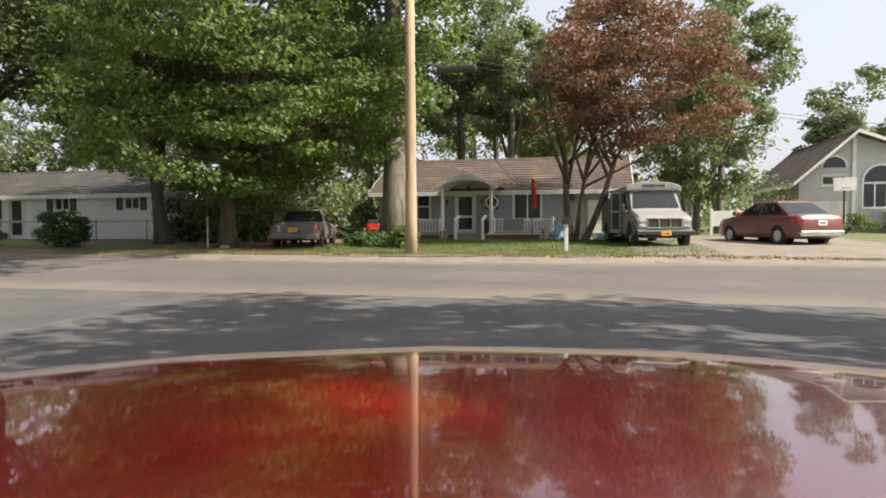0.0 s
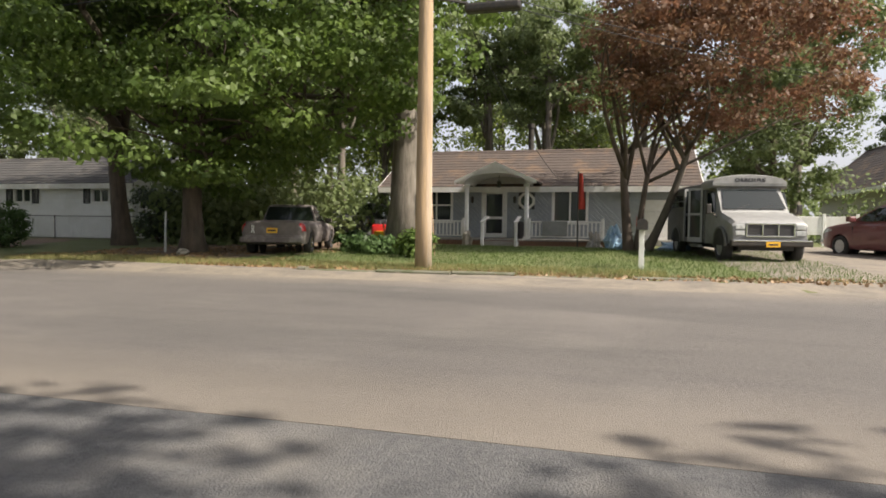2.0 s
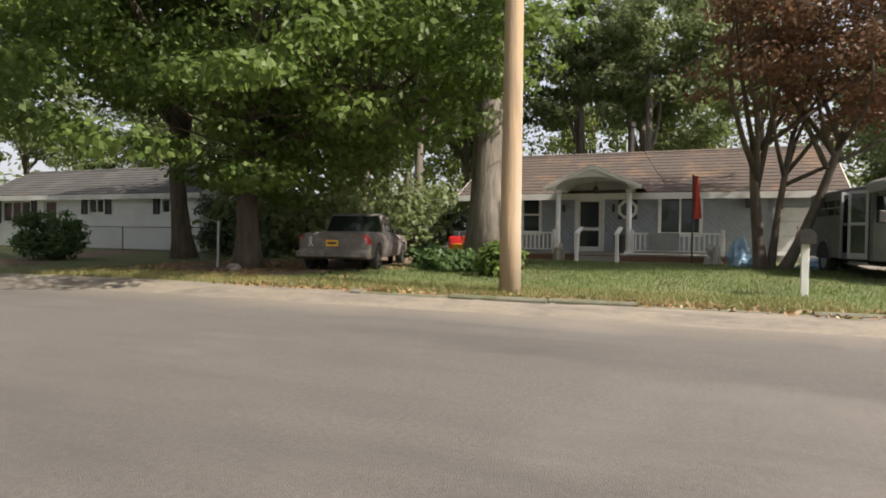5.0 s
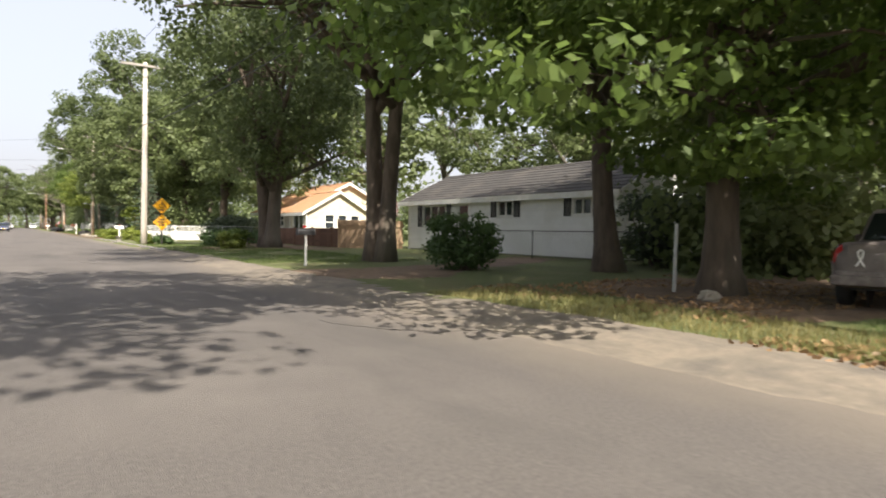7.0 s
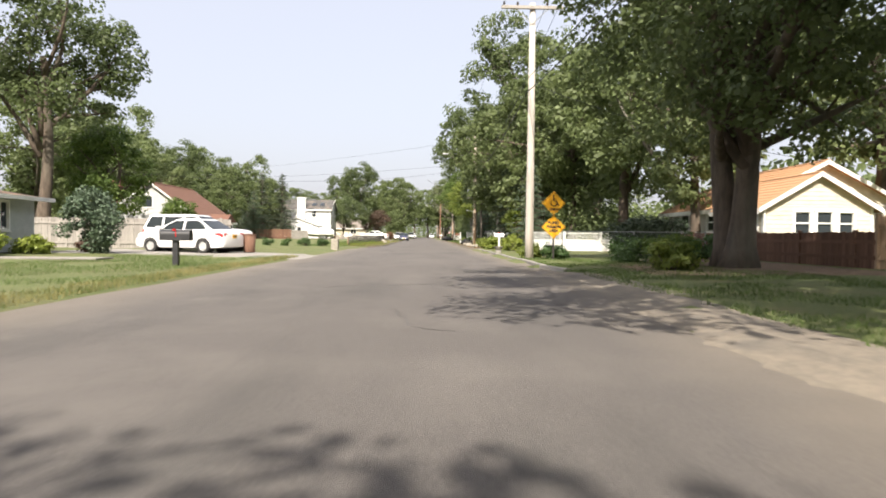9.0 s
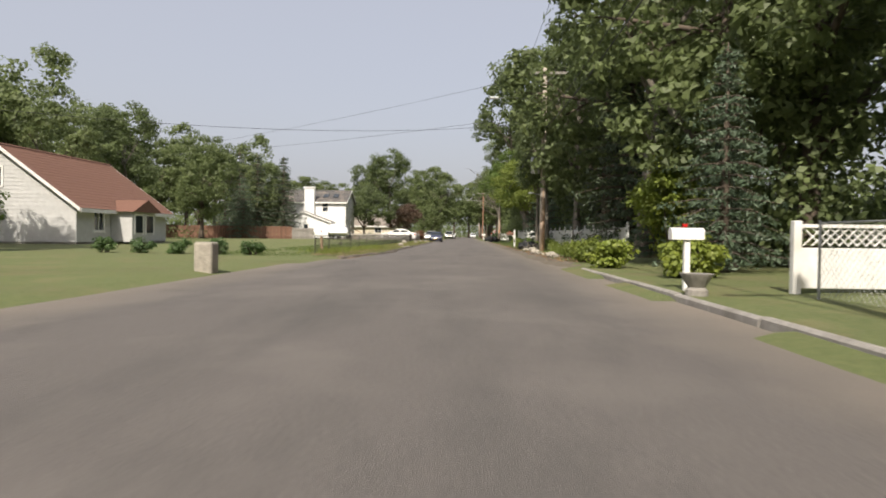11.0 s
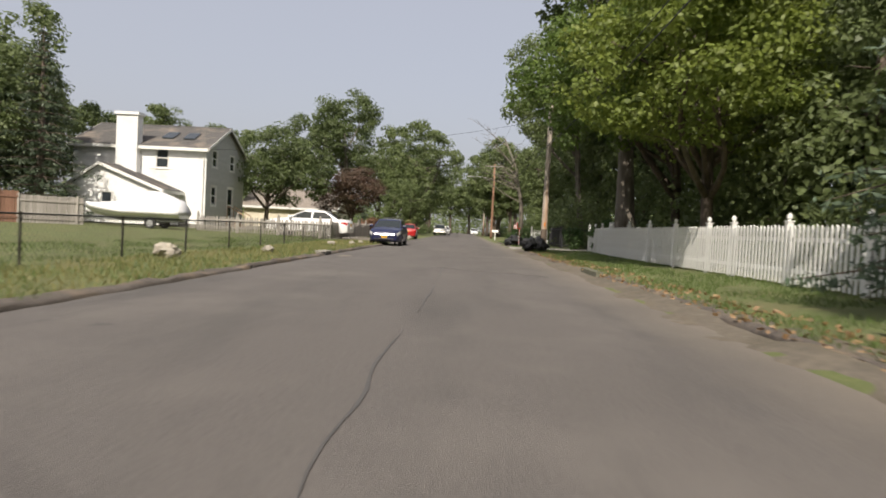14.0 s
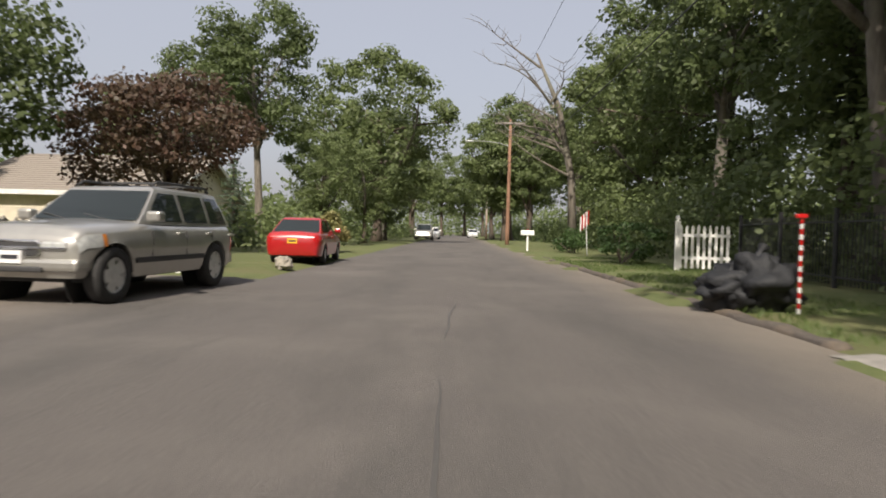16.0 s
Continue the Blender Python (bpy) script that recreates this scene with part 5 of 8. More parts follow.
def conifer(where, label, height, radius, base, seed, foliage, group="", dense=1.0):
    rng = random.Random(seed)
    t = thing("conifer_tree", where, label, "tree", group)
    part("trunk", Shape().tube([(0, 0, -0.2), (0.03, 0, height * 0.5), (0, 0.02, height)], [height * 0.022 + 0.06, height * 0.014 + 0.03, 0.02], 10), M["bark"], t, smooth=True)
    centres, boughs = [], Shape()
    z = base
    while z < height - 0.2:
        k = 1 - (z - base) / (height - base)
        reach = radius * (k ** 0.8) * rng.uniform(0.8, 1.12) + 0.15
        n = 5 + int(3 * k)
        turn = rng.uniform(0, 6.28)
        for i in range(n):
            a = turn + 6.283 * i / n + rng.uniform(-0.25, 0.25)
            r = reach * rng.uniform(0.7, 1.1)
            end = (math.cos(a) * r, math.sin(a) * r, z - 0.12 * r + rng.uniform(-0.2, 0.2))
            boughs.tube([(0, 0, z + 0.1), (end[0] * 0.5, end[1] * 0.5, z + 0.05), end], [0.045, 0.03, 0.01], 5)
            m = max(3, int(r * 4.2))
            for j in range(1, m + 1):
                q = j / m
                centres.append((end[0] * q + rng.gauss(0, 0.08 + 0.1 * q), end[1] * q + rng.gauss(0, 0.08 + 0.1 * q), z + (end[2] - z) * q - 0.05))
        z += rng.uniform(0.32, 0.5) * (0.6 + 0.06 * height)
    part("bough", boughs, M["bark"], t)
    part("crown", leaf_cloud("needles", foliage, centres, int(9 * dense), 0.29, 0.2, seed, 0.6, 0.35, 0.28), foliage, t)
    return t


def shrub(name, where, label, radii, clumps, per, leaf, foliage, seed, spread=0.16, category="shrub", group=""):
    rng = random.Random(seed)
    t = thing(name, where, label, category, group)
    centres = clump_centres(rng, (0, 0, radii[2] * 0.95), radii, clumps, 0.35, 0.3, -0.9)
    stems = Shape()
    for k in range(6):
        stems.tube(bent(rng, (rng.uniform(-0.1, 0.1), rng.uniform(-0.1, 0.1), -0.05), centres[k], 0.1, 4), [0.03, 0.022, 0.015, 0.006], 5)
    part("stem", stems, M["bark"], t)
    part("foliage", leaf_cloud(name + "_leaves", foliage, centres, per, leaf, spread, seed), foliage, t)
    return t


# near trees, one by one
tree("maple_tree", (23.4, 15.65, 0.13), "large maple with a dark trunk and low hanging green leaves", [(0, 0, -0.35, -0.1, 4.6, 0.27, 0.17)], 0.5, (-1.0, -1.7, 5.6), (5.6, 6.4, 4.8), 340, 210, 0.15, 0.55, M["leaf_maple"], M["bark"], 11, 16, bottom=-0.93, flat=0.3, lump=0.6)
tree("oak_tree", (25.2, 10.3, 0.12), "tall straight oak with a thick grey trunk", [(0, 0, 0.2, 0.1, 12.5, 0.42, 0.22)], 0.55, (0.3, 0.2, 11.5), (4.6, 4.6, 3.8), 200, 70, 0.24, 0.5, M["leaf_oak"], M["bark_pale"], 12, 10)
tree("oak_tree", (23.2, 26.3, 0.15), "massive double-trunked oak beside a driveway", [(0.0, 0.1, -0.2, 0.5, 8.0, 0.27, 0.17), (0.1, -0.15, 0.5, -0.5, 7.6, 0.25, 0.16)], 0.5, (-1.8, -0.8, 9.2), (6.8, 6.4, 4.6), 470, 110, 0.17, 0.5, M["leaf_oak"], M["bark"], 13, 18, bottom=-0.8)
tree("young_tree", (25.75, 19.9, 0.15), "slim oak in front of the white house", [(0, 0, 0.1, 0.2, 6.5, 0.26, 0.16)], 0.5, (-0.6, 0.3, 7.3), (4.8, 4.8, 3.5), 260, 85, 0.18, 0.48, M["leaf_oak"], M["bark"], 14, 9)
tree("oak_tree", (24.5, 39.6, 0.15), "dark spreading oak beside a board fence", [(0, 0.2, -0.2, 0.9, 5.5, 0.36, 0.2), (0, -0.2, 0.1, -0.8, 5.5, 0.36, 0.2)], 0.45, (-0.2, -1.0, 7.4), (4.5, 6.0, 4.9), 340, 110, 0.18, 0.5, M["leaf_oak"], M["bark"], 15, 16, bottom=-0.95)
tree("red_maple", (28.7, 4.25, 0.12), "red-leaved maple with several slanting trunks", [(0, 0.25, 0.2, 0.5, 3.2, 0.16, 0.09), (0, -0.1, 0.1, -1.4, 3.3, 0.14, 0.08), (0.1, 0.1, 0.6, -0.4, 3.4, 0.1, 0.06)], 0.6, (0.2, -1.8, 6.0), (3.8, 3.8, 3.2), 340, 105, 0.13, 0.42, M["leaf_red"], M["bark"], 16, 16, bottom=-0.85, flat=0.35)
# Added out of view: its crown is placed to shade the main street.
tree("maple_tree", (8.0, 13.6, 0.1), "unseen tree added at the corner to shade the main street", [(0, 0, 0.3, 0.4, 5.0, 0.3, 0.18)], 0.5, (2.9, -2.6, 9.4), (6.6, 5.4, 2.8), 200, 80, 0.24, 0.55, M["leaf_maple"], M["bark"], 17, 9)
# Also unseen, added for the shadow bands across the side street.
tree("maple_tree", (6.5, -6.2, 0.1), "unseen tree added to cast shadows on the side street", [(0, 0, 0.3, 0.4, 5.0, 0.3, 0.18)], 0.5, (-1.2, 3.0, 7.6), (5.6, 4.6, 2.2), 210, 80, 0.24, 0.5, M["leaf_maple"], M["bark"], 18, 9)
tree("maple_tree", (24.9, 117.2, 0.13), "maple behind a white fence with green leaves", [(0, 0, -0.4, -0.4, 4.8, 0.2, 0.12)], 0.4, (-2.4, -0.8, 6.4), (3.9, 4.8, 3.2), 200, 120, 0.16, 0.42, M["leaf_maple"], M["bark"], 19, 14, shell=0.7, bottom=-0.7)
tree("maple_tree", (23.9, 111.8, 0.13), "maple behind a white fence with bright sunlit leaves", [(0, 0, -0.3, -0.4, 4.8, 0.2, 0.12)], 0.4, (-1.2, -0.6, 5.8), (3.6, 4.0, 3.1), 210, 120, 0.16, 0.5, M["leaf_bright"], M["bark"], 29, 14, shell=0.7, bottom=-0.75, flat=0.35)
tree("red_maple", (7.2, 146.0, 0.15), "small purple-leaved maple beside the street", [(0, 0, 0.1, 0.1, 2.6, 0.14, 0.08)], 0.35, (-0.3, 0, 3.8), (3.2, 2.8, 2.2), 170, 75, 0.15, 0.42, M["leaf_purple"], M["bark"], 20, 12, lump=0.9, bottom=-0.9, flat=0.4)
tree("shade_tree", (1.3, 141.7, 0.15), "broad dark green tree beside the white house", [(0, 0, 0.1, 0.1, 3.4, 0.2, 0.11)], 0.4, (0.6, -0.2, 5.0), (4.0, 3.6, 3.3), 230, 70, 0.2, 0.42, M["leaf_oak"], M["bark"], 21, 10, bottom=-0.9)
tree("oak_tree", (-6.5, 61.0, 0.2), "tall oak with a lumpy open crown", [(0, 0, 0.3, 0, 11, 0.4, 0.18)], 0.45, (0.6, 0, 11.0), (4.8, 4.8, 5.0), 130, 130, 0.24, 0.62, M["leaf_oak"], M["bark"], 22, 12, lump=0.6)
tree("oak_tree", (-5.0, 66.0, 0.2), "leafy young tree beside a driveway", [(0, 0, 0.1, 0, 5, 0.2, 0.1)], 0.3, (0, 0, 4.6), (2.3, 2.3, 3.6), 150, 70, 0.2, 0.4, M["leaf_maple"], M["bark"], 23, 8, bottom=-0.95)

tree("oak_tree", (25.3, 139.4, 0.13), "tall spreading oak whose limbs reach over the street", [(0, 0, -0.8, 0.2, 9.0, 0.24, 0.14)], 0.4, (-2.6, -0.8, 11.0), (4.6, 5.4, 4.6), 230, 90, 0.2, 0.45, M["leaf_wood"], M["bark_pale"], 32, 8, shell=0.5, bottom=-0.85)

# bare tree over the street
bare = thing("bare_tree", (23.0, 163.0, 0.15), "leafless grey tree leaning over the street", "tree")
rng = random.Random(31)
trunk_points = [(0, 0, -0.2), (-0.2, 0, 4), (-1.0, 0, 8), (-2.4, -0.3, 11)]
part("trunk", Shape().tube(trunk_points, [0.28, 0.22, 0.15, 0.06], 9), M["bark_pale"], bare, smooth=True)
for k in range(16):
    a = Vector(trunk_points[1]).lerp(Vector(trunk_points[3]), rng.random())
    b = a + Vector((rng.uniform(-4.2, 0.6), rng.uniform(-1.5, 1.5), rng.uniform(0.5, 3.0)))
    pts = bent(rng, a, b, 0.15, 6)
    limb = Shape().tube(pts, [0.08, 0.06, 0.045, 0.032, 0.02, 0.008], 6)
    for q in pts[2:]:
        for _ in range(2):
            limb.tube(bent(rng, q, q + Vector((rng.uniform(-1.5, 0.8), rng.uniform(-0.8, 0.8), rng.uniform(-0.1, 1.1))), 0.15, 4), [0.022, 0.016, 0.011, 0.005], 4)
    part("limb", limb, M["bark_pale"], bare)

# woodland, from a few grown shapes
def scale_at(x, y, z, turn, s, sz=None):
    return pose(x, y, z, 0, 0, turn) @ Matrix.Diagonal((s, s, sz or s, 1))


wood = [
    tree("woodland_tree", (44, 12, 0.2), "tall slender tree in the woodland", [(0, 0, 0.4, 0.2, 10.5, 0.22, 0.09)], 0.4, (0.3, 0.2, 9.6), (3.3, 3.3, 4.2), 120, 84, 0.235, 0.4, M["leaf_wood"], M["bark_pale"], 41, 9, shell=0.3, lump=0.4, group="woodland trees", droop=0.2, flat=0.6, fine=True),
    tree("woodland_tree", (47, 19, 0.2), "tall dark slender tree in the woodland", [(0, 0, -0.5, 0.2, 9.5, 0.24, 0.1)], 0.35, (-0.3, 0.2, 8.6), (3.9, 3.8, 4.4), 140, 84, 0.235, 0.42, M["leaf_oak"], M["bark_pale"], 42, 9, shell=0.45, lump=0.4, group="woodland trees", droop=0.2, flat=0.6, fine=True),
    tree("woodland_tree", (51, 6, 0.2), "full leafy tree in the roadside woodland", [(0, 0, 0.2, 0.3, 7.0, 0.24, 0.12)], 0.3, (0.1, 0.2, 6.8), (3.9, 3.9, 5.0), 150, 88, 0.235, 0.44, M["leaf_wood"], M["bark"], 43, 8, shell=0.55, lump=0.35, bottom=-0.95, group="woodland trees", droop=0.2, flat=0.6, fine=True),
    tree("woodland_tree", (62, 8, 0.2), "far leafy tree in the woodland", [(0, 0, 0.2, 0.3, 7.5, 0.24, 0.12)], 0.3, (0.1, 0.2, 7.4), (4.0, 4.0, 5.0), 120, 66, 0.32, 0.5, M["leaf_wood"], M["bark"], 44, 6, shell=0.55, lump=0.35, bottom=-0.95, group="woodland trees", droop=0.2, flat=0.6, fine=True),
]
firs = [
    conifer((25.6, 82.5, 0.13), "tall dark spruce beside the street", 12.5, 3.2, 1.2, 51, M["needle"], "conifers"),
    conifer((24.2, 97.0, 0.13), "blue-green spruce with drooping boughs", 10.5, 2.9, 0.7, 52, M["needle_blue"], "conifers"),
]
rng = random.Random(77)


def plant(kind, x, y, s, sz=None, lib=None):
    return copy_thing((lib or wood)[kind], scale_at(x, y, 0.15, rng.uniform(0, 360), s, sz))


# behind the cottage and the ranch house
for x, y, k, s in ((42, -3, 0, 1.0), (39.2, -1.4, 2, 0.8), (44.5, 3.5, 0, 1.05), (41.5, 8.5, 0, 0.95), (42.5, 15.5, 0, 1.0), (40.5, 20, 1, 0.95), (45, 24.5, 0, 1.15), (42.5, 29, 1, 1.05), (41, 34, 2, 1.0), (45, 38, 1, 1.1), (44, 45, 2, 1.1), (43, 52, 1, 1.1), (54, 13, 0, 1.0), (54, 22, 3, 1.1), (53, 30, 3, 1.1), (41, -1, 0, 0.8), (58, -14, 3, 0.95), (62, -22, 1, 0.95), (64, -32, 3, 0.9), (60, -6, 0, 1.0), (56, 40, 3, 1.3), (34.8, 16.6, 0, 0.95), (31.5, 17.2, 1, 0.85), (46, 9, 0, 1.15), (36.5, 19.0, 1, 0.7), (29.0, 19.2, 0, 0.55)):
    plant(k, x, y, s)
# right-hand woods along the street
for x, y, k, s in ((28.6, 51.5, 2, 1), (33, 57, 1, 1.2), (36, 50, 3, 1.2), (32, 124.4, 2, 1.32), (29, 120.6, 2, 1.26), (33, 134.2, 2, 1.32), (41, 127, 3, 1.49), (41, 133, 3, 1.49), (28.2, 134, 2, 1.15), (27, 57, 2, 1.3), (23.8, 63.5, 2, 1.04), (23.6, 71, 1, 1.3), (23.9, 78.5, 2, 1.23), (23.6, 86, 1, 1.01), (25, 93, 2, 0.814), (23.9, 121.4, 1, 1.67), (30, 141, 1, 1.26), (27.3, 144.5, 2, 1.15), (27, 153, 1, 1.21), (27.2, 161, 2, 1.15), (26.8, 171, 2, 1.15), (21.6, 197, 3, 1.3), (21.2, 216, 3, 1.3), (27, 182, 1, 1), (25.4, 62.5, 2, 1.17), (30, 73, 3, 1.3), (31, 80, 3, 1.35), (33, 88, 3, 1.4), (31, 111, 3, 1.49), (26.5, 109, 2, 0.807), (29, 118, 3, 1.72), (32, 125, 3, 1.49), (27.5, 136, 1, 1.32), (30.2, 142.5, 2, 1.15), (30.4, 149, 1, 1.38), (28.9, 156, 2, 1.03), (29.9, 168, 1, 1.38), (28, 185, 3, 1.3), (24, 195, 3, 1.2), (26, 210, 3, 1.3), (24, 226, 3, 1.3), (25, 245, 3, 1.4)):
    plant(k, x, y, s)
for x, y, k, s in ((27.5, 86.5, 0, 1.05), (26.2, 91, 0, 0.8), (23.6, 101.5, 1, 0.62), (24.6, 88.0, 1, 0.6), (22.9, 66.5, 1, 0.42), (24.0, 74.5, 0, 0.85), (22.6, 60.8, 1, 0.5), (26.4, 78.5, 0, 1.1)):
    plant(k, x, y, s, lib=firs)
plant(1, 22.4, 91.0, 0.6, 0.85)
plant(1, 21.95, 93.4, 0.58, 0.8)
# left-hand background
for x, y, k, s in ((-12, 70, 2, 1.1), (-9, 143, 2, 0.9), (-13.5, 136.5, 2, 0.95), (-10, 128, 2, 0.912), (-17, 130, 1, 0.996), (-23, 128, 3, 1.04), (-29, 126, 3, 1.13), (-35, 124, 3, 1.17), (-41, 120, 3, 1.21), (-20, 121, 3, 0.953), (-14, 80, 3, 1.14), (-10, 88, 2, 0.874), (-17, 92, 3, 1.14), (-13, 101, 1, 0.91), (-22, 108, 3, 1.2), (-12, 114, 2, 0.953), (-26, 118, 3, 1.24), (-18, 124, 3, 1.14), (-32, 128, 3, 1.36), (-14, 133, 3, 1.14), (-22, 137, 3, 1.09), (-11, 141, 2, 0.836), (-28, 100, 3, 1.24), (-36, 112, 3, 1.36), (-14, 52, 3, 1.2), (-18, 60, 3, 1.32), (-20, 44, 3, 1.32), (-6, 152, 2, 0.9), (-5, 168, 3, 0.85), (1.6, 173.6, 1, 1.35), (10, 176, 2, 1.35), (22.4, 201, 2, 1.4), (4, 186, 3, 1.2), (8.5, 192, 1, 1.1), (6, 206, 3, 1.2), (9.5, 222, 3, 1.3), (8, 240, 3, 1.3), (13, 262, 3, 1.4), (18, 275, 3, 1.5), (22, 268, 3, 1.4), (9, 160, 2, 0.55), (10.2, 168, 2, 0.6), (10, 182, 2, 0.6), (-3, 176, 1, 1.2)):
    plant(k, x, y, s)
for x, y, k, s in ((-6.8, 127.2, 0, 0.86), (-9.6, 125.4, 0, 0.85), (-12.4, 127.0, 0, 0.9), (-9.8, 121.0, 1, 0.72), (-12.6, 122.5, 1, 0.7), (7.2, 152, 1, 0.35)):
    plant(k, x, y, s, lib=firs)

# shrubs
shrub("small_tree", (-0.5, 66.6, 0.1), "small rounded tree before the red-roofed house", (1.1, 1.1, 1.7), 150, 60, 0.14, M["leaf_maple"], 67, 0.24, "tree")
shrub("round_bush", (23.1, 22.0, 0.1), "clipped round bush beside the dirt drive", (0.95, 0.95, 0.68), 190, 34, 0.085, M["leaf_shrub"], 61, 0.12)
shrub("tall_shrub", (3.9, 46.8, 0.1), "tall feathery grey-green shrub beside a house", (1.05, 1.05, 1.15), 150, 50, 0.11, M["needle_blue"], 62, 0.18)
shrub("bamboo_clump", (22.6, 64.3, 0.1), "bright yellow-green conifer shrub", (1.2, 1.2, 1.7), 170, 44, 0.13, M["leaf_yellow"], 63, 0.18)
shrub("hedge_shrub", (28.4, 20.6, 0.1), "dark overgrown yew by the white house", (1.1, 1.3, 1.0), 150, 50, 0.1, M["needle"], 64, 0.18)
shrub("dark_hedge", (25.6, 48.6, 0.1), "dark dense hedge behind the chain-link fence", (1.9, 0.8, 0.85), 190, 46, 0.11, M["needle"], 68, 0.2)
shrub("brown_shrub", (10.2, 139.2, 0.1), "rust-brown dry hedge at the fence corner", (1.0, 1.3, 0.75), 110, 44, 0.1, M["leaf_red"], 65, 0.16)
shrub("grass_clump", (11.4, 149.5, 0.1), "pale ornamental grass clump", (0.9, 0.9, 0.75), 110, 40, 0.16, M["blade_dry"], 66, 0.15)


# ---- vehicles ----
def lettering(text, size, parent, material, m):
    curve = bpy.data.curves.new("writing", "FONT")
    curve.body, curve.size, curve.align_x, curve.align_y, curve.extrude = text, size, "CENTER", "CENTER", 0.002
    curve.offset = 0.007
    holder = bpy.data.objects.new("writing", curve)
    scene.collection.objects.link(holder)
    me = bpy.data.meshes.new_from_object(holder)
    bpy.data.objects.remove(holder)
    me.materials.clear()
    me.materials.append(material)
    ob = part("writing", me, material, parent)
    ob.matrix_basis = m
    return ob


def along(nodes, x):
    """Height of a line through (x, z) nodes."""
    for (a, p), (b, q) in zip(nodes, nodes[1:]):
        if a <= x <= b:
            k = (x - a) / (b - a)
            k = k * k * (3 - 2 * k) * 0.4 + k * 0.6
            return p + (q - p) * k
    return nodes[0][1] if x < nodes[0][0] else nodes[-1][1]


def wheel(parent, x, y, r, w, spokes, rim_mat, side):
    """A wheel whose outer face looks to the side (1 or -1) along y."""
    hub = new("wheel")
    hub.parent = parent
    hub.location = (x, y, r)
    n = 28
    outline = [(0.62, -0.5), (0.72, -0.5), (0.95, -0.46), (1.0, -0.3), (1.0, 0.3), (0.95, 0.46), (0.72, 0.5), (0.62, 0.46)]
    rings = [[(k * r * math.cos(a), v * w, k * r * math.sin(a)) for k, v in outline] for a in (2 * math.pi * i / n for i in range(n + 1))]
    part("tyre", Shape().loft(rings, caps=False), M["rubber"], hub, smooth=True)
    rim = Shape()
    o = 0.36 * w * side
    for k in range(spokes):
        a = 2 * math.pi * k / spokes
        m = Matrix.Rotation(-a, 4, "Y")
        half = 0.2 * r * math.sin(math.pi / spokes) * 2.2
        rim.add([m @ Vector(p) for p in ((0.1 * r, o * 1.15, -half * 0.7), (0.62 * r, o, -half), (0.62 * r, o, half), (0.1 * r, o * 1.15, half * 0.7), (0.1 * r, o * 0.6, -half * 0.7), (0.62 * r, o * 0.5, -half), (0.62 * r, o * 0.5, half), (0.1 * r, o * 0.6, half * 0.7))], [(0, 1, 2, 3), (7, 6, 5, 4), (0, 4, 5, 1), (1, 5, 6, 2), (2, 6, 7, 3), (3, 7, 4, 0)])
    rim.tube([(0, o * 0.4, 0), (0, o * 1.25, 0)], 0.15 * r, 12)
    lip = [[(q * r * math.cos(a), v, q * r * math.sin(a)) for q, v in ((0.58, o * 0.5), (0.63, o * 0.5), (0.64, o * 1.2), (0.59, o * 1.1))] for a in (2 * math.pi * i / 20 for i in range(21))]
    rim.loft(lip, caps=False)
    part("rim", rim, rim_mat, hub)
    part("brake_disc", Shape().tube([(0, -0.1 * w, 0), (0, o * 0.35, 0)], 0.57 * r, 16), M["plastic_dark"], hub)
    return hub


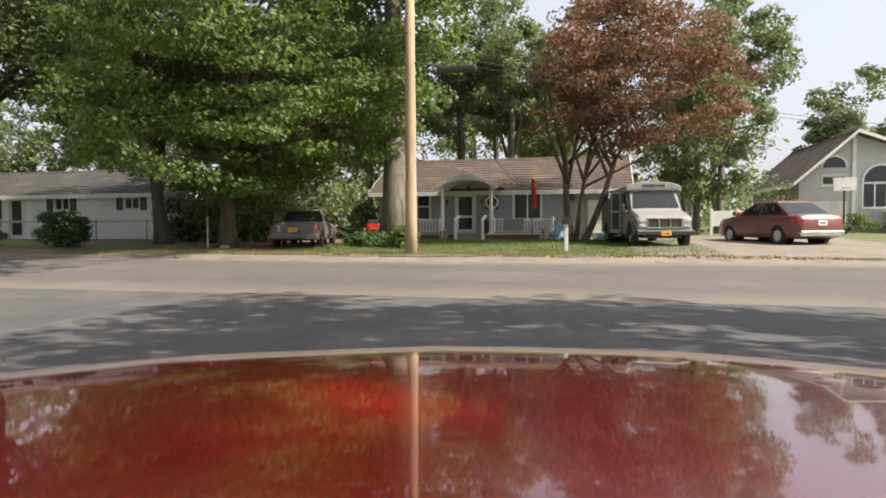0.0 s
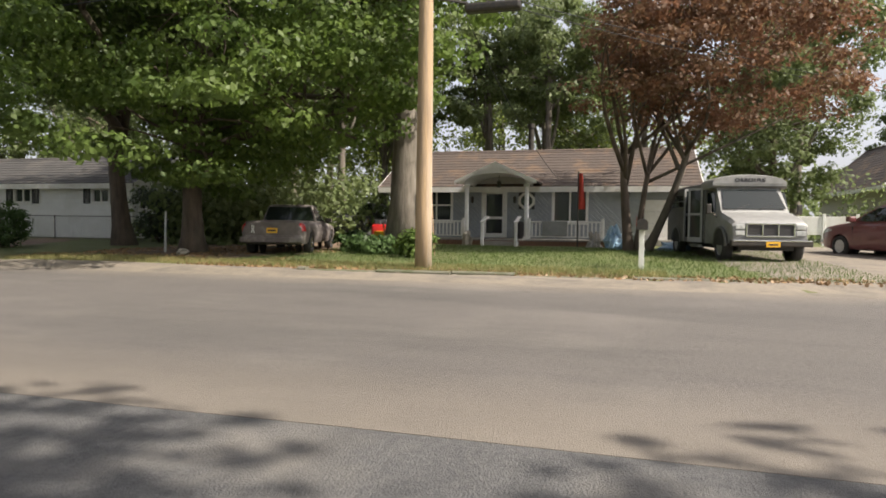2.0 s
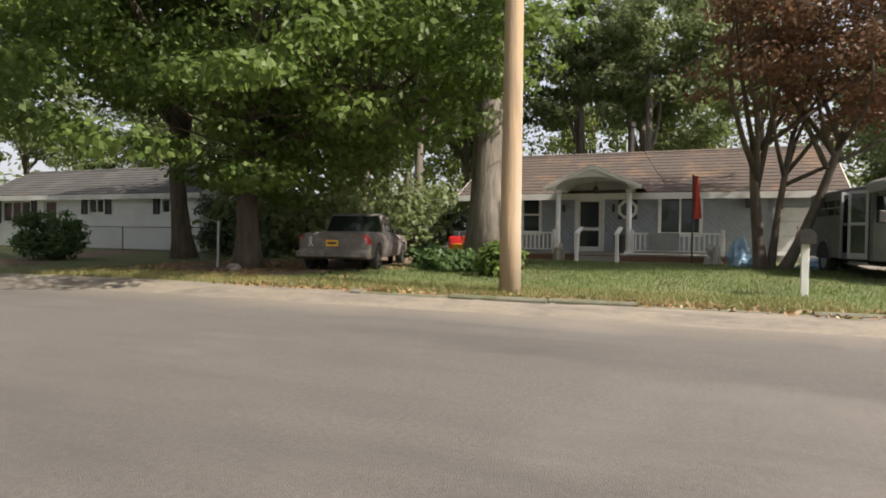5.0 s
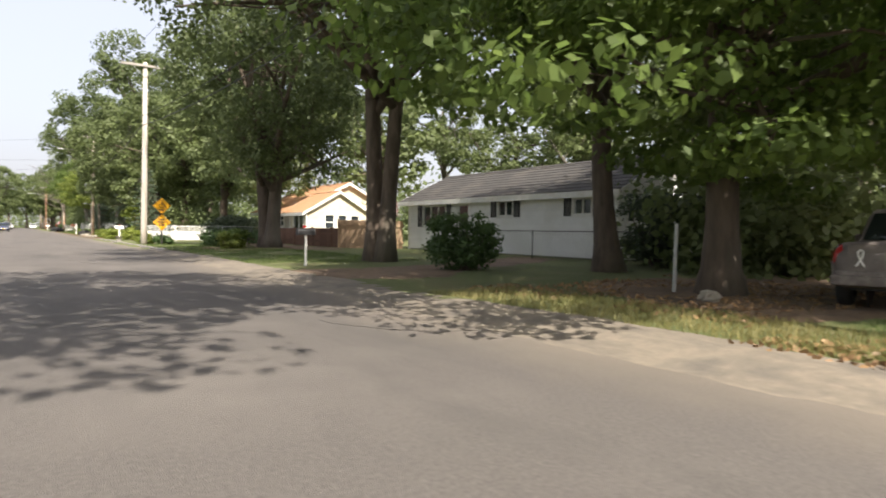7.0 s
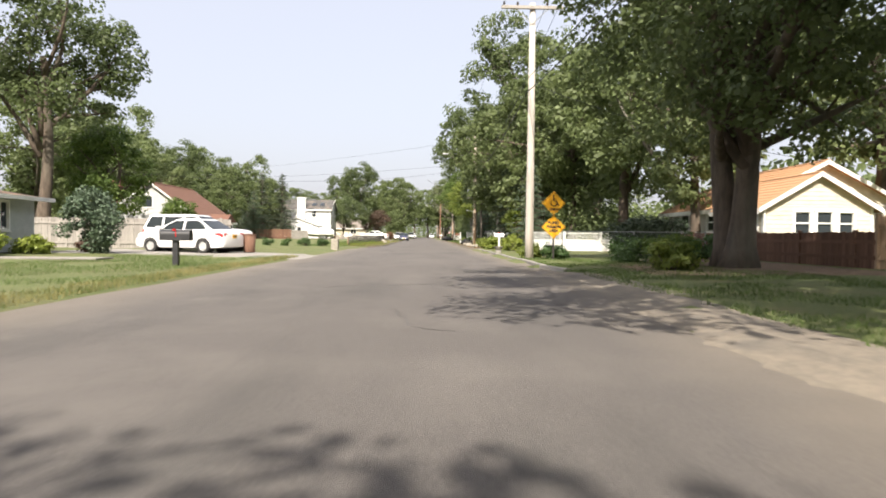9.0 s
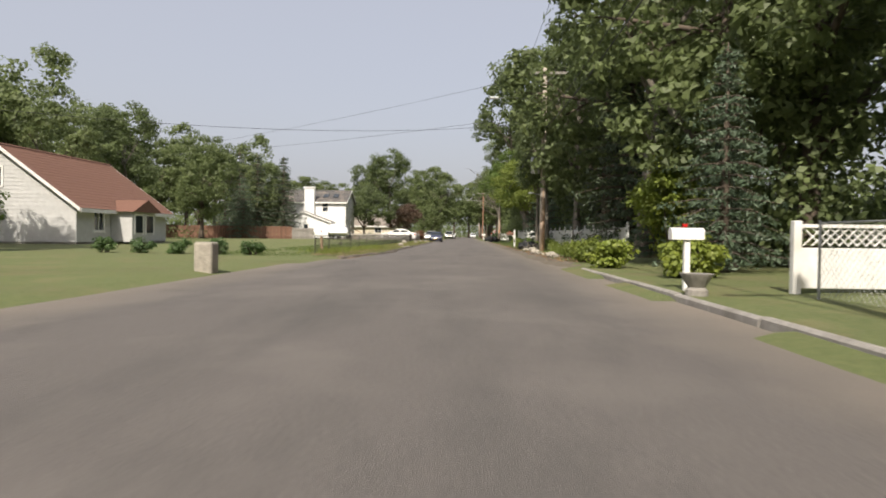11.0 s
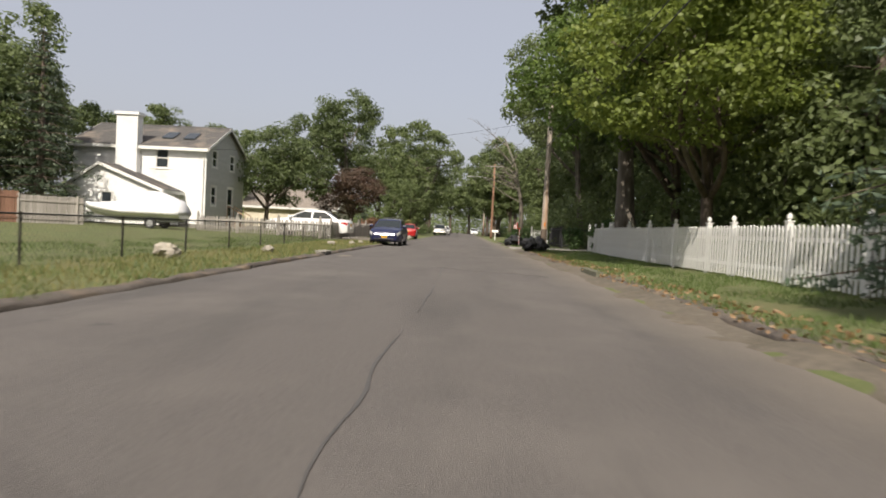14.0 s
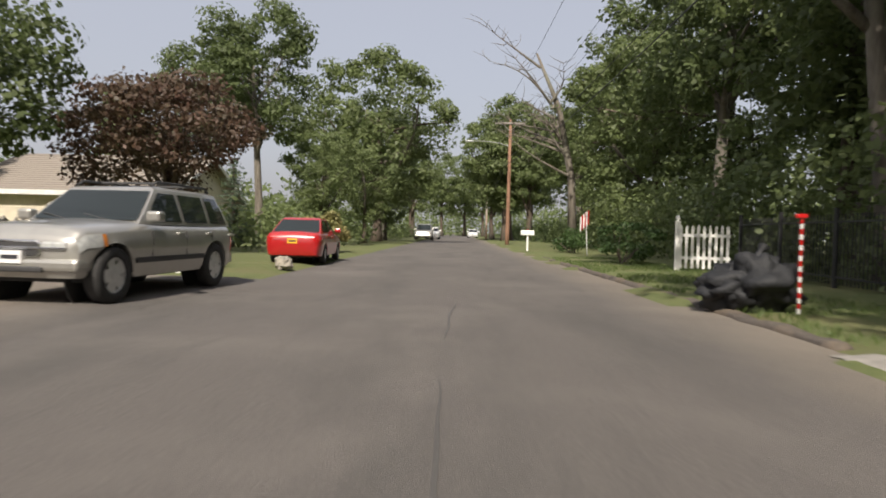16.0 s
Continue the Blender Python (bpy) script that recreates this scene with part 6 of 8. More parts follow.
def car(name, where, turn, label, category, paint, top, cabin, length, width, wheels, radius, rim_mat=None, spokes=7, lift=0.22, lights="sedan", plate=None, rack=False, trim=None, group="", chrome=False, doors=4, rear_plate=None, nose=0.24):
    """top: (x, z) of hood, belt and deck from the back to the front; cabin: x of backlight foot, roof back, roof front, windscreen foot, and roof height; front looks along x."""
    c = thing(name, where, label, category, group, turn)
    half, hw = length / 2, width / 2
    arch = radius * 1.14
    xs_ = {-half + length * k / 56 for k in range(57)} | {half - d for d in (0.01, 0.03, 0.06)} | {d - half for d in (0.01, 0.03, 0.06)}
    for wx in wheels:
        xs_ = {x for x in xs_ if abs(x - wx) > arch} | {wx + arch * math.cos(math.pi * k / 14) for k in range(15)}
    truck = lights == "truck"
    levels_ = ((0.80, 0.0), (0.935, 0.02), (0.965, 0.12), (0.985, 0.32), (1.0, 0.52), (0.992, 0.68), (0.965, 0.82), (0.93, 0.91), (0.87, 0.965), (0.78, 0.993))

    def belly(x):
        """Half width, top and bottom of the body at x."""
        ahead, back = max(0, (x - half + 0.6) / 0.6), max(0, (0.4 - half - x) / 0.4)
        w = hw * (1 - nose * ahead ** 2.4 - 0.12 * back ** 2.5)
        zt = along(top, x) - (0.3 * nose + 0.01) * ahead ** 7 - 0.05 * back ** 7
        return w, zt, lift + 0.05 * max(ahead, back) ** 2

    def skin(x, v, off=0.006):
        """A point on the right-hand side of the body, v from its foot to its top."""
        w, zt, zb = belly(x)
        for (u0, v0), (u1, v1) in zip(levels_, levels_[1:]):
            if v0 <= v <= v1:
                return (x + (off if x > half - 0.1 else -off if x < 0.1 - half else 0), w * (u0 + (u1 - u0) * (v - v0) / (v1 - v0)) + off, zb + v * (zt - zb))

    rings = []
    for x in sorted(xs_):
        w, zt, zb = belly(x)
        za = max([zb] + [radius + math.sqrt(max(0, arch ** 2 - (x - wx) ** 2)) * 0.99 for wx in wheels if abs(x - wx) <= arch])
        right = [(w * u, max(za, zb + v * (zt - zb))) for u, v in levels_]
        rings.append([(x, 0, za)] + [(x, y, z) for y, z in right] + [(x, w * 0.4, zt + 0.022), (x, 0, zt + 0.03), (x, -w * 0.4, zt + 0.022)] + [(x, -y, z) for y, z in reversed(right)])
    for end, out in ((rings[-1], 0.045), (rings[0], -0.04)):
        mid = sum(p[2] for p in end) / len(end)
        bulge = [(p[0] + out, p[1] * 0.84, mid + (p[2] - mid) * 0.72) for p in end]
        rings = rings + [bulge] if out > 0 else [bulge] + rings
    sharp(part("body", Shape().loft(rings), paint, c), 42)
    for wx in wheels:
        for s_ in (1, -1):
            part("wheel_well", Shape().tube([(wx, s_ * hw * 0.55, radius), (wx, s_ * hw * 0.57, radius)], arch * 0.99, 20), M["rubber"], c)
    r0, r1, r2, r3, zr = cabin
    low = lambda x: along(top, x) - 0.03
    yb, yt = hw * 0.93, hw * 0.74
    zb0, zb3 = low(r0), low(r3)
    belt = lambda x: zb0 + (zb3 - zb0) * (x - r0) / (r3 - r0)

    def spot(x, k, off=0.0):
        """A point of the cabin's side, k from belt to roof."""
        return (x, yb + (yt - yb) * k ** 1.15 + off, belt(x) + (zr - 0.05 - belt(x)) * k)

    levels = []
    for k, z_up, inset in ((0, 0, 0), (0.35, 0, 0), (0.7, 0, 0), (1.0, 0, 0), (1.06, 0.04, 0.1), (1.08, 0.055, 0.35)):
        a, b = r0 + (r1 - r0) * min(1, k), r3 + (r2 - r3) * min(1, k)
        ring = []
        for s_ in (1, -1):
            line = []
            for i in range(9):
                q = i / 8
                x = a + (b - a) * q + (inset * (1 if q == 0 else -1 if q == 1 else 0))
                p = spot(x, min(1, k))
                y = p[1] * (1 - 0.05 * abs(2 * q - 1) ** 4) - inset * 0.6
                line.append((x, s_ * y, p[2] + z_up))
            ring += line if s_ == 1 else line[::-1]
        levels.append(ring)
    sharp(part("cabin", Shape().loft(levels), paint, c), 30)
    # glass: windscreen, backlight and side windows
    for name_, xa, xb in (("windscreen", r3, r2), ("rear_window", r0, r1)):
        d = 1 if xa > xb else -1
        pts = []
        for k in (0.08, 0.5, 0.93):
            x = xa + (xb - xa) * k
            y = spot(x, k)[1] * 0.9
            z = spot(x, k)[2]
            pts.append([(x + 0.012 * d + 0.03 * d * (1 - (u / y) ** 2), u, z + 0.008) for u in (-y, -y * 0.5, 0, y * 0.5, y)])
        part(name_, Shape().loft(pts, closed=False, caps=False), M["glass"], c, smooth=True)
    n = 2 if doors == 4 else 1
    first, last = r0 + (r1 - r0) * 0.35, r3 + (r2 - r3) * 0.3
    for s_ in (1, -1):
        splits = [first + (last - first) * k / n for k in range(n + 1)]
        if category == "suv":
            splits = [first, first + (last - first) * 0.3, first + (last - first) * 0.63, last]
        for i, (a, b) in enumerate(zip(splits, splits[1:])):
            a2 = a + 0.05
            b2 = b - 0.05
            q0 = a2 if i else max(a2, r0 + (r1 - r0) * 0.95 if category == "suv" else a2)
            pts = []
            for k in (0.1, 0.5, 0.9):
                lo = max(a2, r0 + (r1 - r0) * k + 0.09)
                hi = min(b2, r3 + (r2 - r3) * k - 0.09)
                pts.append([(spot(x, k, 0.008)[0], s_ * spot(x, k, 0.008)[1] * (1 - 0.05 * abs(2 * ((x - (r0 + (r1 - r0) * k)) / ((r3 + (r2 - r3) * k) - (r0 + (r1 - r0) * k))) - 1) ** 4) + s_ * 0.002, spot(x, k)[2]) for x in (lo, (lo + hi) / 2, hi)])
            part("side_window", Shape().loft(pts, closed=False, caps=False), M["glass"], c)
        for x in splits:
            seam_z = (lift + 0.18, low(x) - 0.02)
            part("door_seam", Shape().box(x - 0.006, s_ * hw * 0.985 - 0.004, seam_z[0] + 0.1, x + 0.006, s_ * hw * 0.985 + 0.012, seam_z[1] - 0.08), M["plastic_dark"], c)
        for b in splits[1:]:
            hx = b - 0.85
            part("door_handle", Shape().soft_box(hx, s_ * hw * 0.97 - 0.02, low(hx) - 0.16, hx + 0.17, s_ * hw * 0.97 + 0.035, low(hx) - 0.12, 0.01), paint, c)
        mx = last + 0.02
        part("mirror", Shape().soft_box(mx - 0.1, s_ * (hw * 0.93) - (0 if s_ > 0 else 0.2), low(mx) + 0.02, mx + 0.08, s_ * (hw * 0.93) + (0.2 if s_ > 0 else 0), low(mx) + 0.17, 0.035), paint, c)
        if trim:
            part("side_moulding", Shape().box(wheels[0] + arch + 0.03, s_ * hw * 0.998 - 0.012, lift + 0.2, wheels[1] - arch - 0.03, s_ * hw * 0.998 + 0.015, lift + 0.27), trim, c)
        for wx in wheels:
            wheel(c, wx, s_ * (hw - 0.11), radius, 0.21, spokes, rim_mat or M["alloy"], s_)
    part("underbody", Shape().box(-half + 0.25, -hw * 0.72, lift - 0.02, half - 0.25, hw * 0.72, lift + 0.14), M["plastic_dark"], c)
    # front: lamps follow the body's skin
    w, zf, zn = belly(half - 0.01)
    hn = zf - zn

    def lamp_patch(name_, xa, xb, low_v, high_v, material):
        for s_ in (1, -1):
            grid = []
            for i in range(8):
                x = xa + (xb - xa) * i / 7
                lo, hi = low_v[0] + (low_v[1] - low_v[0]) * i / 7, high_v[0] + (high_v[1] - high_v[0]) * i / 7
                grid.append([(p[0], s_ * p[1], p[2]) for p in (skin(x, lo + (hi - lo) * j / 4, 0.007) for j in range(5))])
            part(name_, Shape().loft(grid, closed=False, caps=False), material, c, smooth=True)

    face = half + 0.062
    lamp_patch("headlight", half - (0.32 if truck else 0.5), half - 0.004, (0.74, 0.60) if not truck else (0.62, 0.60), (0.86, 0.90) if not truck else (0.86, 0.86), M["clear_lens"])
    lamp_patch("turn_signal", half - (0.38 if truck else 0.6), half - (0.33 if truck else 0.52), (0.62, 0.62) if truck else (0.74, 0.73), (0.84, 0.85) if truck else (0.8, 0.82), M["amber_lens"] if truck else M["clear_lens"])
    for s_ in (1, -1):
        y0, y1 = sorted((s_ * w * 0.44, s_ * w * 0.84))
        part("headlight", Shape().soft_box(half - 0.05, y0, zn + 0.62 * hn, face - 0.002, y1, zn + 0.86 * hn, 0.03), M["clear_lens"], c)
        y0, y1 = sorted((s_ * w * 0.56, s_ * w * 0.78))
        part("fog_light", Shape().soft_box(half - 0.05, y0, zn + 0.16 * hn, face, y1, zn + 0.26 * hn, 0.015), M["clear_lens"] if truck else M["plastic_dark"], c)
    gz0, gz1, gw = zn + (0.52 if truck else 0.62) * hn, zn + 0.86 * hn, w * (0.44 if truck else 0.4)
    part("grille_back", Shape().soft_box(half - 0.04, -gw, gz0, face, gw, gz1, 0.02), M["plastic_dark"], c)
    grille = Shape()
    bars = (0.42, 0.5) if truck else (0.3, 0.6)
    for k in bars:
        grille.soft_box(face - 0.02, -gw * (1.9 if truck else 0.98), gz0 + (gz1 - gz0) * k, face + 0.012, gw * (1.9 if truck else 0.98), gz0 + (gz1 - gz0) * (k + 0.12), 0.006)
    grille.tube([(face, gw * u, gz0 + (gz1 - gz0) * v) for u, v in ((-0.9, 0), (0.9, 0), (1, 0.2), (1, 0.8), (0.9, 1), (-0.9, 1), (-1, 0.8), (-1, 0.2), (-0.9, 0))], 0.014, 6)
    part("grille", grille, M["chrome"], c)
    if truck or chrome:
        part("front_bumper", Shape().soft_box(half - 0.25, -w * 1.04, zn + 0.16 * hn, half + 0.09, w * 1.04, zn + 0.46 * hn, 0.05), M["chrome"] if chrome else paint, c)
    part("air_intake", Shape().soft_box(half - 0.08, -w * 0.5, zn + 0.14 * hn, face + (0.045 if truck else 0.004), w * 0.5, zn + 0.28 * hn, 0.02), M["plastic_dark"], c)
    if plate:
        px = face + (0.045 if truck else 0.012)
        pl = part("licence_plate", Shape().box(half, -0.15, zn + 0.34 * hn, px, 0.15, zn + 0.34 * hn + 0.15), plate, c)
        part("plate_bar", Shape().box(px, -0.11, zn + 0.34 * hn + 0.05, px + 0.003, 0.11, zn + 0.34 * hn + 0.1), M["ink"], pl)
    # back
    zk = along(top, -half + 0.1)
    if truck:
        lamp_patch("tail_light", 0.01 - half, 0.16 - half, (0.56, 0.56), (0.95, 0.95), M["red_lens"])
    else:
        lamp_patch("tail_light", 0.004 - half, 0.34 - half, (0.62, 0.74), (0.86, 0.82), M["red_lens"])
        for s_ in (1, -1):
            y0, y1 = sorted((s_ * hw * 0.5, s_ * hw * 0.8))
            part("tail_light", Shape().soft_box(-half - 0.032, y0, zk - 0.28, -half + 0.05, y1, zk - 0.13, 0.025), M["red_lens"], c)
    if truck or chrome:
        part("rear_bumper", Shape().soft_box(-half - 0.08, -hw * 0.9, lift + 0.06, -half + 0.2, hw * 0.9, lift + 0.26, 0.05), M["chrome"] if chrome else paint, c)
    if rear_plate:
        pl = part("licence_plate", Shape().box(-half - 0.056, -0.15, zk - 0.34, -half, 0.15, zk - 0.19), rear_plate, c)
        part("plate_bar", Shape().box(-half - 0.059, -0.11, zk - 0.29, -half - 0.056, 0.11, zk - 0.24), M["ink"], pl)
    if rack:
        for s_ in (1, -1):
            part("roof_rail", Shape().tube([(r1 + 0.1, s_ * yt * 0.85, zr), (r1 + 0.2, s_ * yt * 0.85, zr + 0.07), (r2 - 0.2, s_ * yt * 0.85, zr + 0.07), (r2 - 0.05, s_ * yt * 0.85, zr)], 0.02, 6), M["plastic_dark"], c)
        for x in (r1 + 0.5, r2 - 0.6):
            part("cross_bar", Shape().tube([(x, -yt * 0.85, zr + 0.075), (x, yt * 0.85, zr + 0.075)], 0.018, 6), M["plastic_dark"], c)
    for s_ in (0.35, -0.25):
        part("wiper", Shape().tube([(r3 - 0.02, s_, zb3 + 0.05), (r3 - 0.12, s_ - 0.42, zb3 + 0.13)], 0.008, 5), M["plastic_dark"], c)
    return c


def sedan(where, turn, label, paint, scale=1.0, **more):
    s = scale
    top = [(-2.25 * s, 0.9), (-2.15 * s, 0.97), (-1.3 * s, 0.99), (0.9 * s, 0.98), (1.3 * s, 0.945), (1.95 * s, 0.86), (2.25 * s, 0.77)]
    return car("sedan", where, turn, label, "car", paint, top, (-1.78 * s, -1.0 * s, 0.16 * s, 1.12 * s, 1.44), 4.5 * s, 1.72, (-1.32 * s, 1.32 * s), 0.3, **more)


def suv(where, turn, label, paint, length=4.95, high=1.74, **more):
    h = length / 2
    top = [(-h, 0.98), (-h + 0.1, 1.06), (-0.2, 1.06), (h * 0.34, 1.06), (h * 0.6, 1.03), (h - 0.1, 0.97), (h, 0.9)]
    return car("suv", where, turn, label, "suv", paint, top, (-h + 0.06, -h + 0.34, h * 0.1, h * 0.42, high), length, 1.84, (-h * 0.62, h * 0.735), 0.365, lift=0.3, lights="truck", nose=0.13, **more)


parked_blue = sedan((13.1, 123.6, 0.0), -90, "dark blue compact sedan parked against the kerb", M["paint_blue"], plate=M["plate_yellow"], rear_plate=M["plate_yellow"], spokes=7, trim=M["paint_blue"])
parked_blue.matrix_basis = parked_blue.matrix_basis @ Matrix.Diagonal((0.87, 0.87, 0.86, 1))
parked_suv = suv((11.93, 134.45, 0.03), -94.5, "silver-beige suv with roof rails on the parking strip", M["paint_silver"], 4.08, 1.58, plate=M["plate_white"], rear_plate=M["plate_white"], rack=True, spokes=5, trim=M["plastic_dark"])
parked_suv.matrix_basis = parked_suv.matrix_basis @ Matrix.Diagonal((0.87, 0.87, 0.87, 1))
parked_red = sedan((12.3, 143.35, 0.04), 92, "bright red compact sedan parked beyond the suv", M["paint_red"], rear_plate=M["plate_yellow"])
parked_red.matrix_basis = parked_red.matrix_basis @ Matrix.Diagonal((0.8, 0.8, 0.8, 1))
sedan((6.15, 50.25, 0.08), 163, "glossy white sedan parked on the driveway", M["paint_white"], 0.96, rear_plate=M["plate_yellow"], spokes=5)
suv((5.75, 52.55, 0.1), -8, "white full-size suv parked behind the sedan", M["paint_white"], 4.6, 1.66, plate=M["plate_yellow"])
sedan((28.2, -2.4, 0.12), 22, "old boxy maroon sedan with chrome bumpers", M["paint_maroon"], 0.98, chrome=True, rear_plate=M["plate_white"], spokes=16)
sedan((7.9, 128.9, 0.14), 176, "white sedan parked behind a picket fence", M["paint_white"], 1.05, rear_plate=M["plate_yellow"])
suv((35.4, 15.9, 0.2), 186, "dark minivan standing between the houses", M["plastic_dark"], 4.6, 1.62)
sedan((13.4, 203, 0.0), -90, "white sedan parked far down the street", M["paint_white"])
suv((12.9, 193, 0.0), -90, "grey suv parked far down the street", M["paint_silver"], 4.8, 1.7)
sedan((18.9, 232, 0.0), -90, "white sedan driving lane far down the street", M["paint_white"])
# the car that starts at the mouth of the side street
car("sedan", (2.98, 3.365, 0.0), 13.6, "glossy dark red car with a long smooth hood", "car", M["paint_hood"], [(-2.3, 0.72), (-2.2, 0.8), (-1.2, 0.82), (0.55, 0.74), (1.2, 0.715), (1.9, 0.69), (2.28, 0.655), (2.35, 0.62)], (-1.7, -1.0, -0.2, 0.75, 1.24), 4.7, 1.8, (-1.32, 1.4), 0.31, spokes=5, lift=0.16, doors=2, nose=0.06)

# grey pickup truck
pk = car("pickup_truck", (25.05, 13.6, 0.1), 15.3, "battered grey primer pickup truck parked under the maple", "truck", M["primer"], [(-2.55, 0.9), (-2.5, 0.96), (-0.6, 0.97), (0.9, 0.95), (1.5, 0.93), (2.35, 0.86), (2.55, 0.76)], (-0.62, -0.5, 0.35, 0.95, 1.5), 5.1, 1.86, (-1.62, 1.62), 0.34, lift=0.3, lights="truck", rear_plate=M["plate_yellow"], spokes=6, doors=2, rim_mat=M["chrome"])
pk.matrix_basis = pk.matrix_basis @ Matrix.Diagonal((0.88, 0.88, 0.86, 1))
part("tailgate", Shape().soft_box(-2.585, -0.68, 0.5, -2.555, 0.68, 0.93, 0.012), M["primer"], pk)
part("ribbon_sticker", Shape().tube([(-2.592, 0.48, 0.62), (-2.592, 0.55, 0.75), (-2.592, 0.56, 0.82), (-2.592, 0.53, 0.85), (-2.592, 0.5, 0.82), (-2.592, 0.51, 0.75), (-2.592, 0.58, 0.62)], 0.012, 5), M["white_paint"], pk)
part("step_bumper", Shape().soft_box(-2.72, -0.86, 0.36, -2.6, 0.86, 0.5, 0.02), M["primer"], pk)

# shuttle van with a raised body
def shuttle_van():
    v = thing("shuttle_van", (27.1, 2.0, 0.1), "old grey church bus with a rounded silver roof front", "van", turn=190)
    hw = 0.88

    def arch(x, w, low, crown, rise):
        """A cross-section with a vaulted top."""
        return [(x, -w, low), (x, w, low)] + [(x, w * math.cos(q), crown + rise * math.sin(q)) for q in (math.pi * k / 12 for k in range(13))]

    sharp(part("box_body", Shape().loft([arch(x, hw, 0.4, 1.86, 0.16) for x in (-2.9, -2.86, 0.7)]), M["van_grey"], v), 40)
    sharp(part("roof_front", Shape().loft([arch(0.45, hw + 0.03, 1.74, 1.9, 0.2), arch(1.12, hw + 0.03, 1.76, 1.9, 0.2), arch(1.24, hw - 0.02, 1.82, 1.9, 0.17)]), M["van_silver"], v, "rounded silver roof front"), 40)
    up = Matrix.Translation((1.246, 0, 1.95)) @ Euler((radians(90), 0, radians(90))).to_matrix().to_4x4()
    lettering("CHURCH BUS", 0.115, v, M["ink"], up)
    part("visor_seam", Shape().box(1.2, -hw * 0.9, 1.855, 1.246, hw * 0.9, 1.867), M["van_grey"], v)
    side = lambda x, w, low, belt, top_w, top: [(x, -w, low), (x, w, low), (x, w, belt), (x, top_w, top), (x, top_w * 0.5, top + 0.012), (x, -top_w * 0.5, top + 0.012), (x, -top_w, top), (x, -w, belt)]
    cab = [side(0.7, hw * 0.97, 0.4, 1.12, hw * 0.88, 1.8), side(1.12, hw * 0.97, 0.4, 1.12, hw * 0.84, 1.77), side(1.62, hw * 0.96, 0.42, 1.08, hw * 0.88, 1.16), side(2.3, hw * 0.94, 0.44, 0.92, hw * 0.86, 1.0), side(2.46, hw * 0.93, 0.46, 0.86, hw * 0.84, 0.93), side(2.5, hw * 0.9, 0.5, 0.82, hw * 0.82, 0.88)]
    sharp(part("cab", Shape().loft(cab), M["van_silver"], v), 30)
    slant = lambda u, k: (1.15 + 0.44 * k + 0.022, u, 1.73 - 0.53 * k + 0.022)
    part("windscreen", Shape().loft([[slant(u * hw * (0.72 + 0.1 * k), k) for u in (-1, -0.5, 0, 0.5, 1)] for k in (0.06, 0.5, 0.95)], closed=False, caps=False), M["glass"], v)
    part("wiper", Shape().tube([slant(0.1, 0.98), slant(0.45, 0.75)], 0.01, 5).tube([slant(-0.45, 0.98), slant(-0.1, 0.75)], 0.01, 5), M["plastic_dark"], v)
    for s_ in (1, -1):
        part("cab_window", Shape().prism([(0.84, 1.15), (1.4, 1.15), (1.12, 1.66), (0.84, 1.66)], "y", *sorted((s_ * hw * 0.9, s_ * hw * 0.985))), M["glass"], v)
        for x in (-2.55, -2.1, -1.65, -1.2):
            win = part("side_window", Shape().soft_box(x, *sorted((s_ * (hw - 0.02), s_ * (hw + 0.014)))[:1], 1.36, x + 0.38, *sorted((s_ * (hw - 0.02), s_ * (hw + 0.014)))[1:], 1.7, 0.015), M["glass"], v)
            part("sash_bar", Shape().box(x, *sorted((s_ * (hw + 0.014), s_ * (hw + 0.022)))[:1], 1.52, x + 0.38, *sorted((s_ * (hw + 0.014), s_ * (hw + 0.022)))[1:], 1.54), M["galvanised"], win)
        for k in range(2):
            y0, y1 = sorted((s_ * 0.55, s_ * 0.76))
            part("headlight", Shape().soft_box(2.47, y0, 0.62 + 0.14 * k, 2.53, y1, 0.73 + 0.14 * k, 0.015), M["clear_lens"], v)
        part("mirror", Shape().soft_box(1.5, *sorted((s_ * 0.98, s_ * 1.1))[:1], 1.12, 1.56, *sorted((s_ * 0.98, s_ * 1.1))[1:], 1.36, 0.02).tube([(1.53, s_ * 0.84, 1.05), (1.53, s_ * 1.04, 1.2)], 0.014, 5), M["metal_dark"], v)
        for x in (-1.9, 1.85):
            wheel(v, x, s_ * (hw - 0.1), 0.36, 0.22, 8, M["galvanised"], s_)
            part("wheel_arch", Shape().tube([(x + 0.43 * math.cos(q), s_ * (hw + 0.004), 0.38 + 0.43 * math.sin(q)) for q in (math.pi * k / 10 for k in range(11))], 0.03, 6), M["van_grey"], v)
            # Black half disc on the uncut flank stands for the hollow's shade.
            part("wheel_well", Shape().prism([(x + 0.42 * math.cos(q), 0.38 + 0.42 * math.sin(q)) for q in (math.pi * k / 10 for k in range(11))], "y", *sorted((s_ * (hw - 0.05), s_ * (hw + 0.006)))), M["rubber"], v)
    # folded doors standing open on the kerb side
    # The dark interior is a flat black panel laid on the body.
    part("door_opening", Shape().box(-0.15, -hw - 0.006, 0.42, 0.6, -hw + 0.02, 1.8), M["rubber"], v)
    for x, turn in ((-0.15, -62), (0.56, -118)):
        leaf = new("folding_door")
        leaf.parent = v
        leaf.matrix_basis = pose(x, -hw - 0.01, 0.42, 0, 0, turn)
        part("door_frame", Shape().box(0, -0.015, 0, 0.05, 0.015, 1.38).box(0.3, -0.015, 0, 0.35, 0.015, 1.38).box(0.05, -0.015, 0, 0.3, 0.015, 0.12).box(0.05, -0.015, 0.68, 0.3, 0.015, 0.74).box(0.05, -0.015, 1.32, 0.3, 0.015, 1.38), M["van_silver"], leaf)
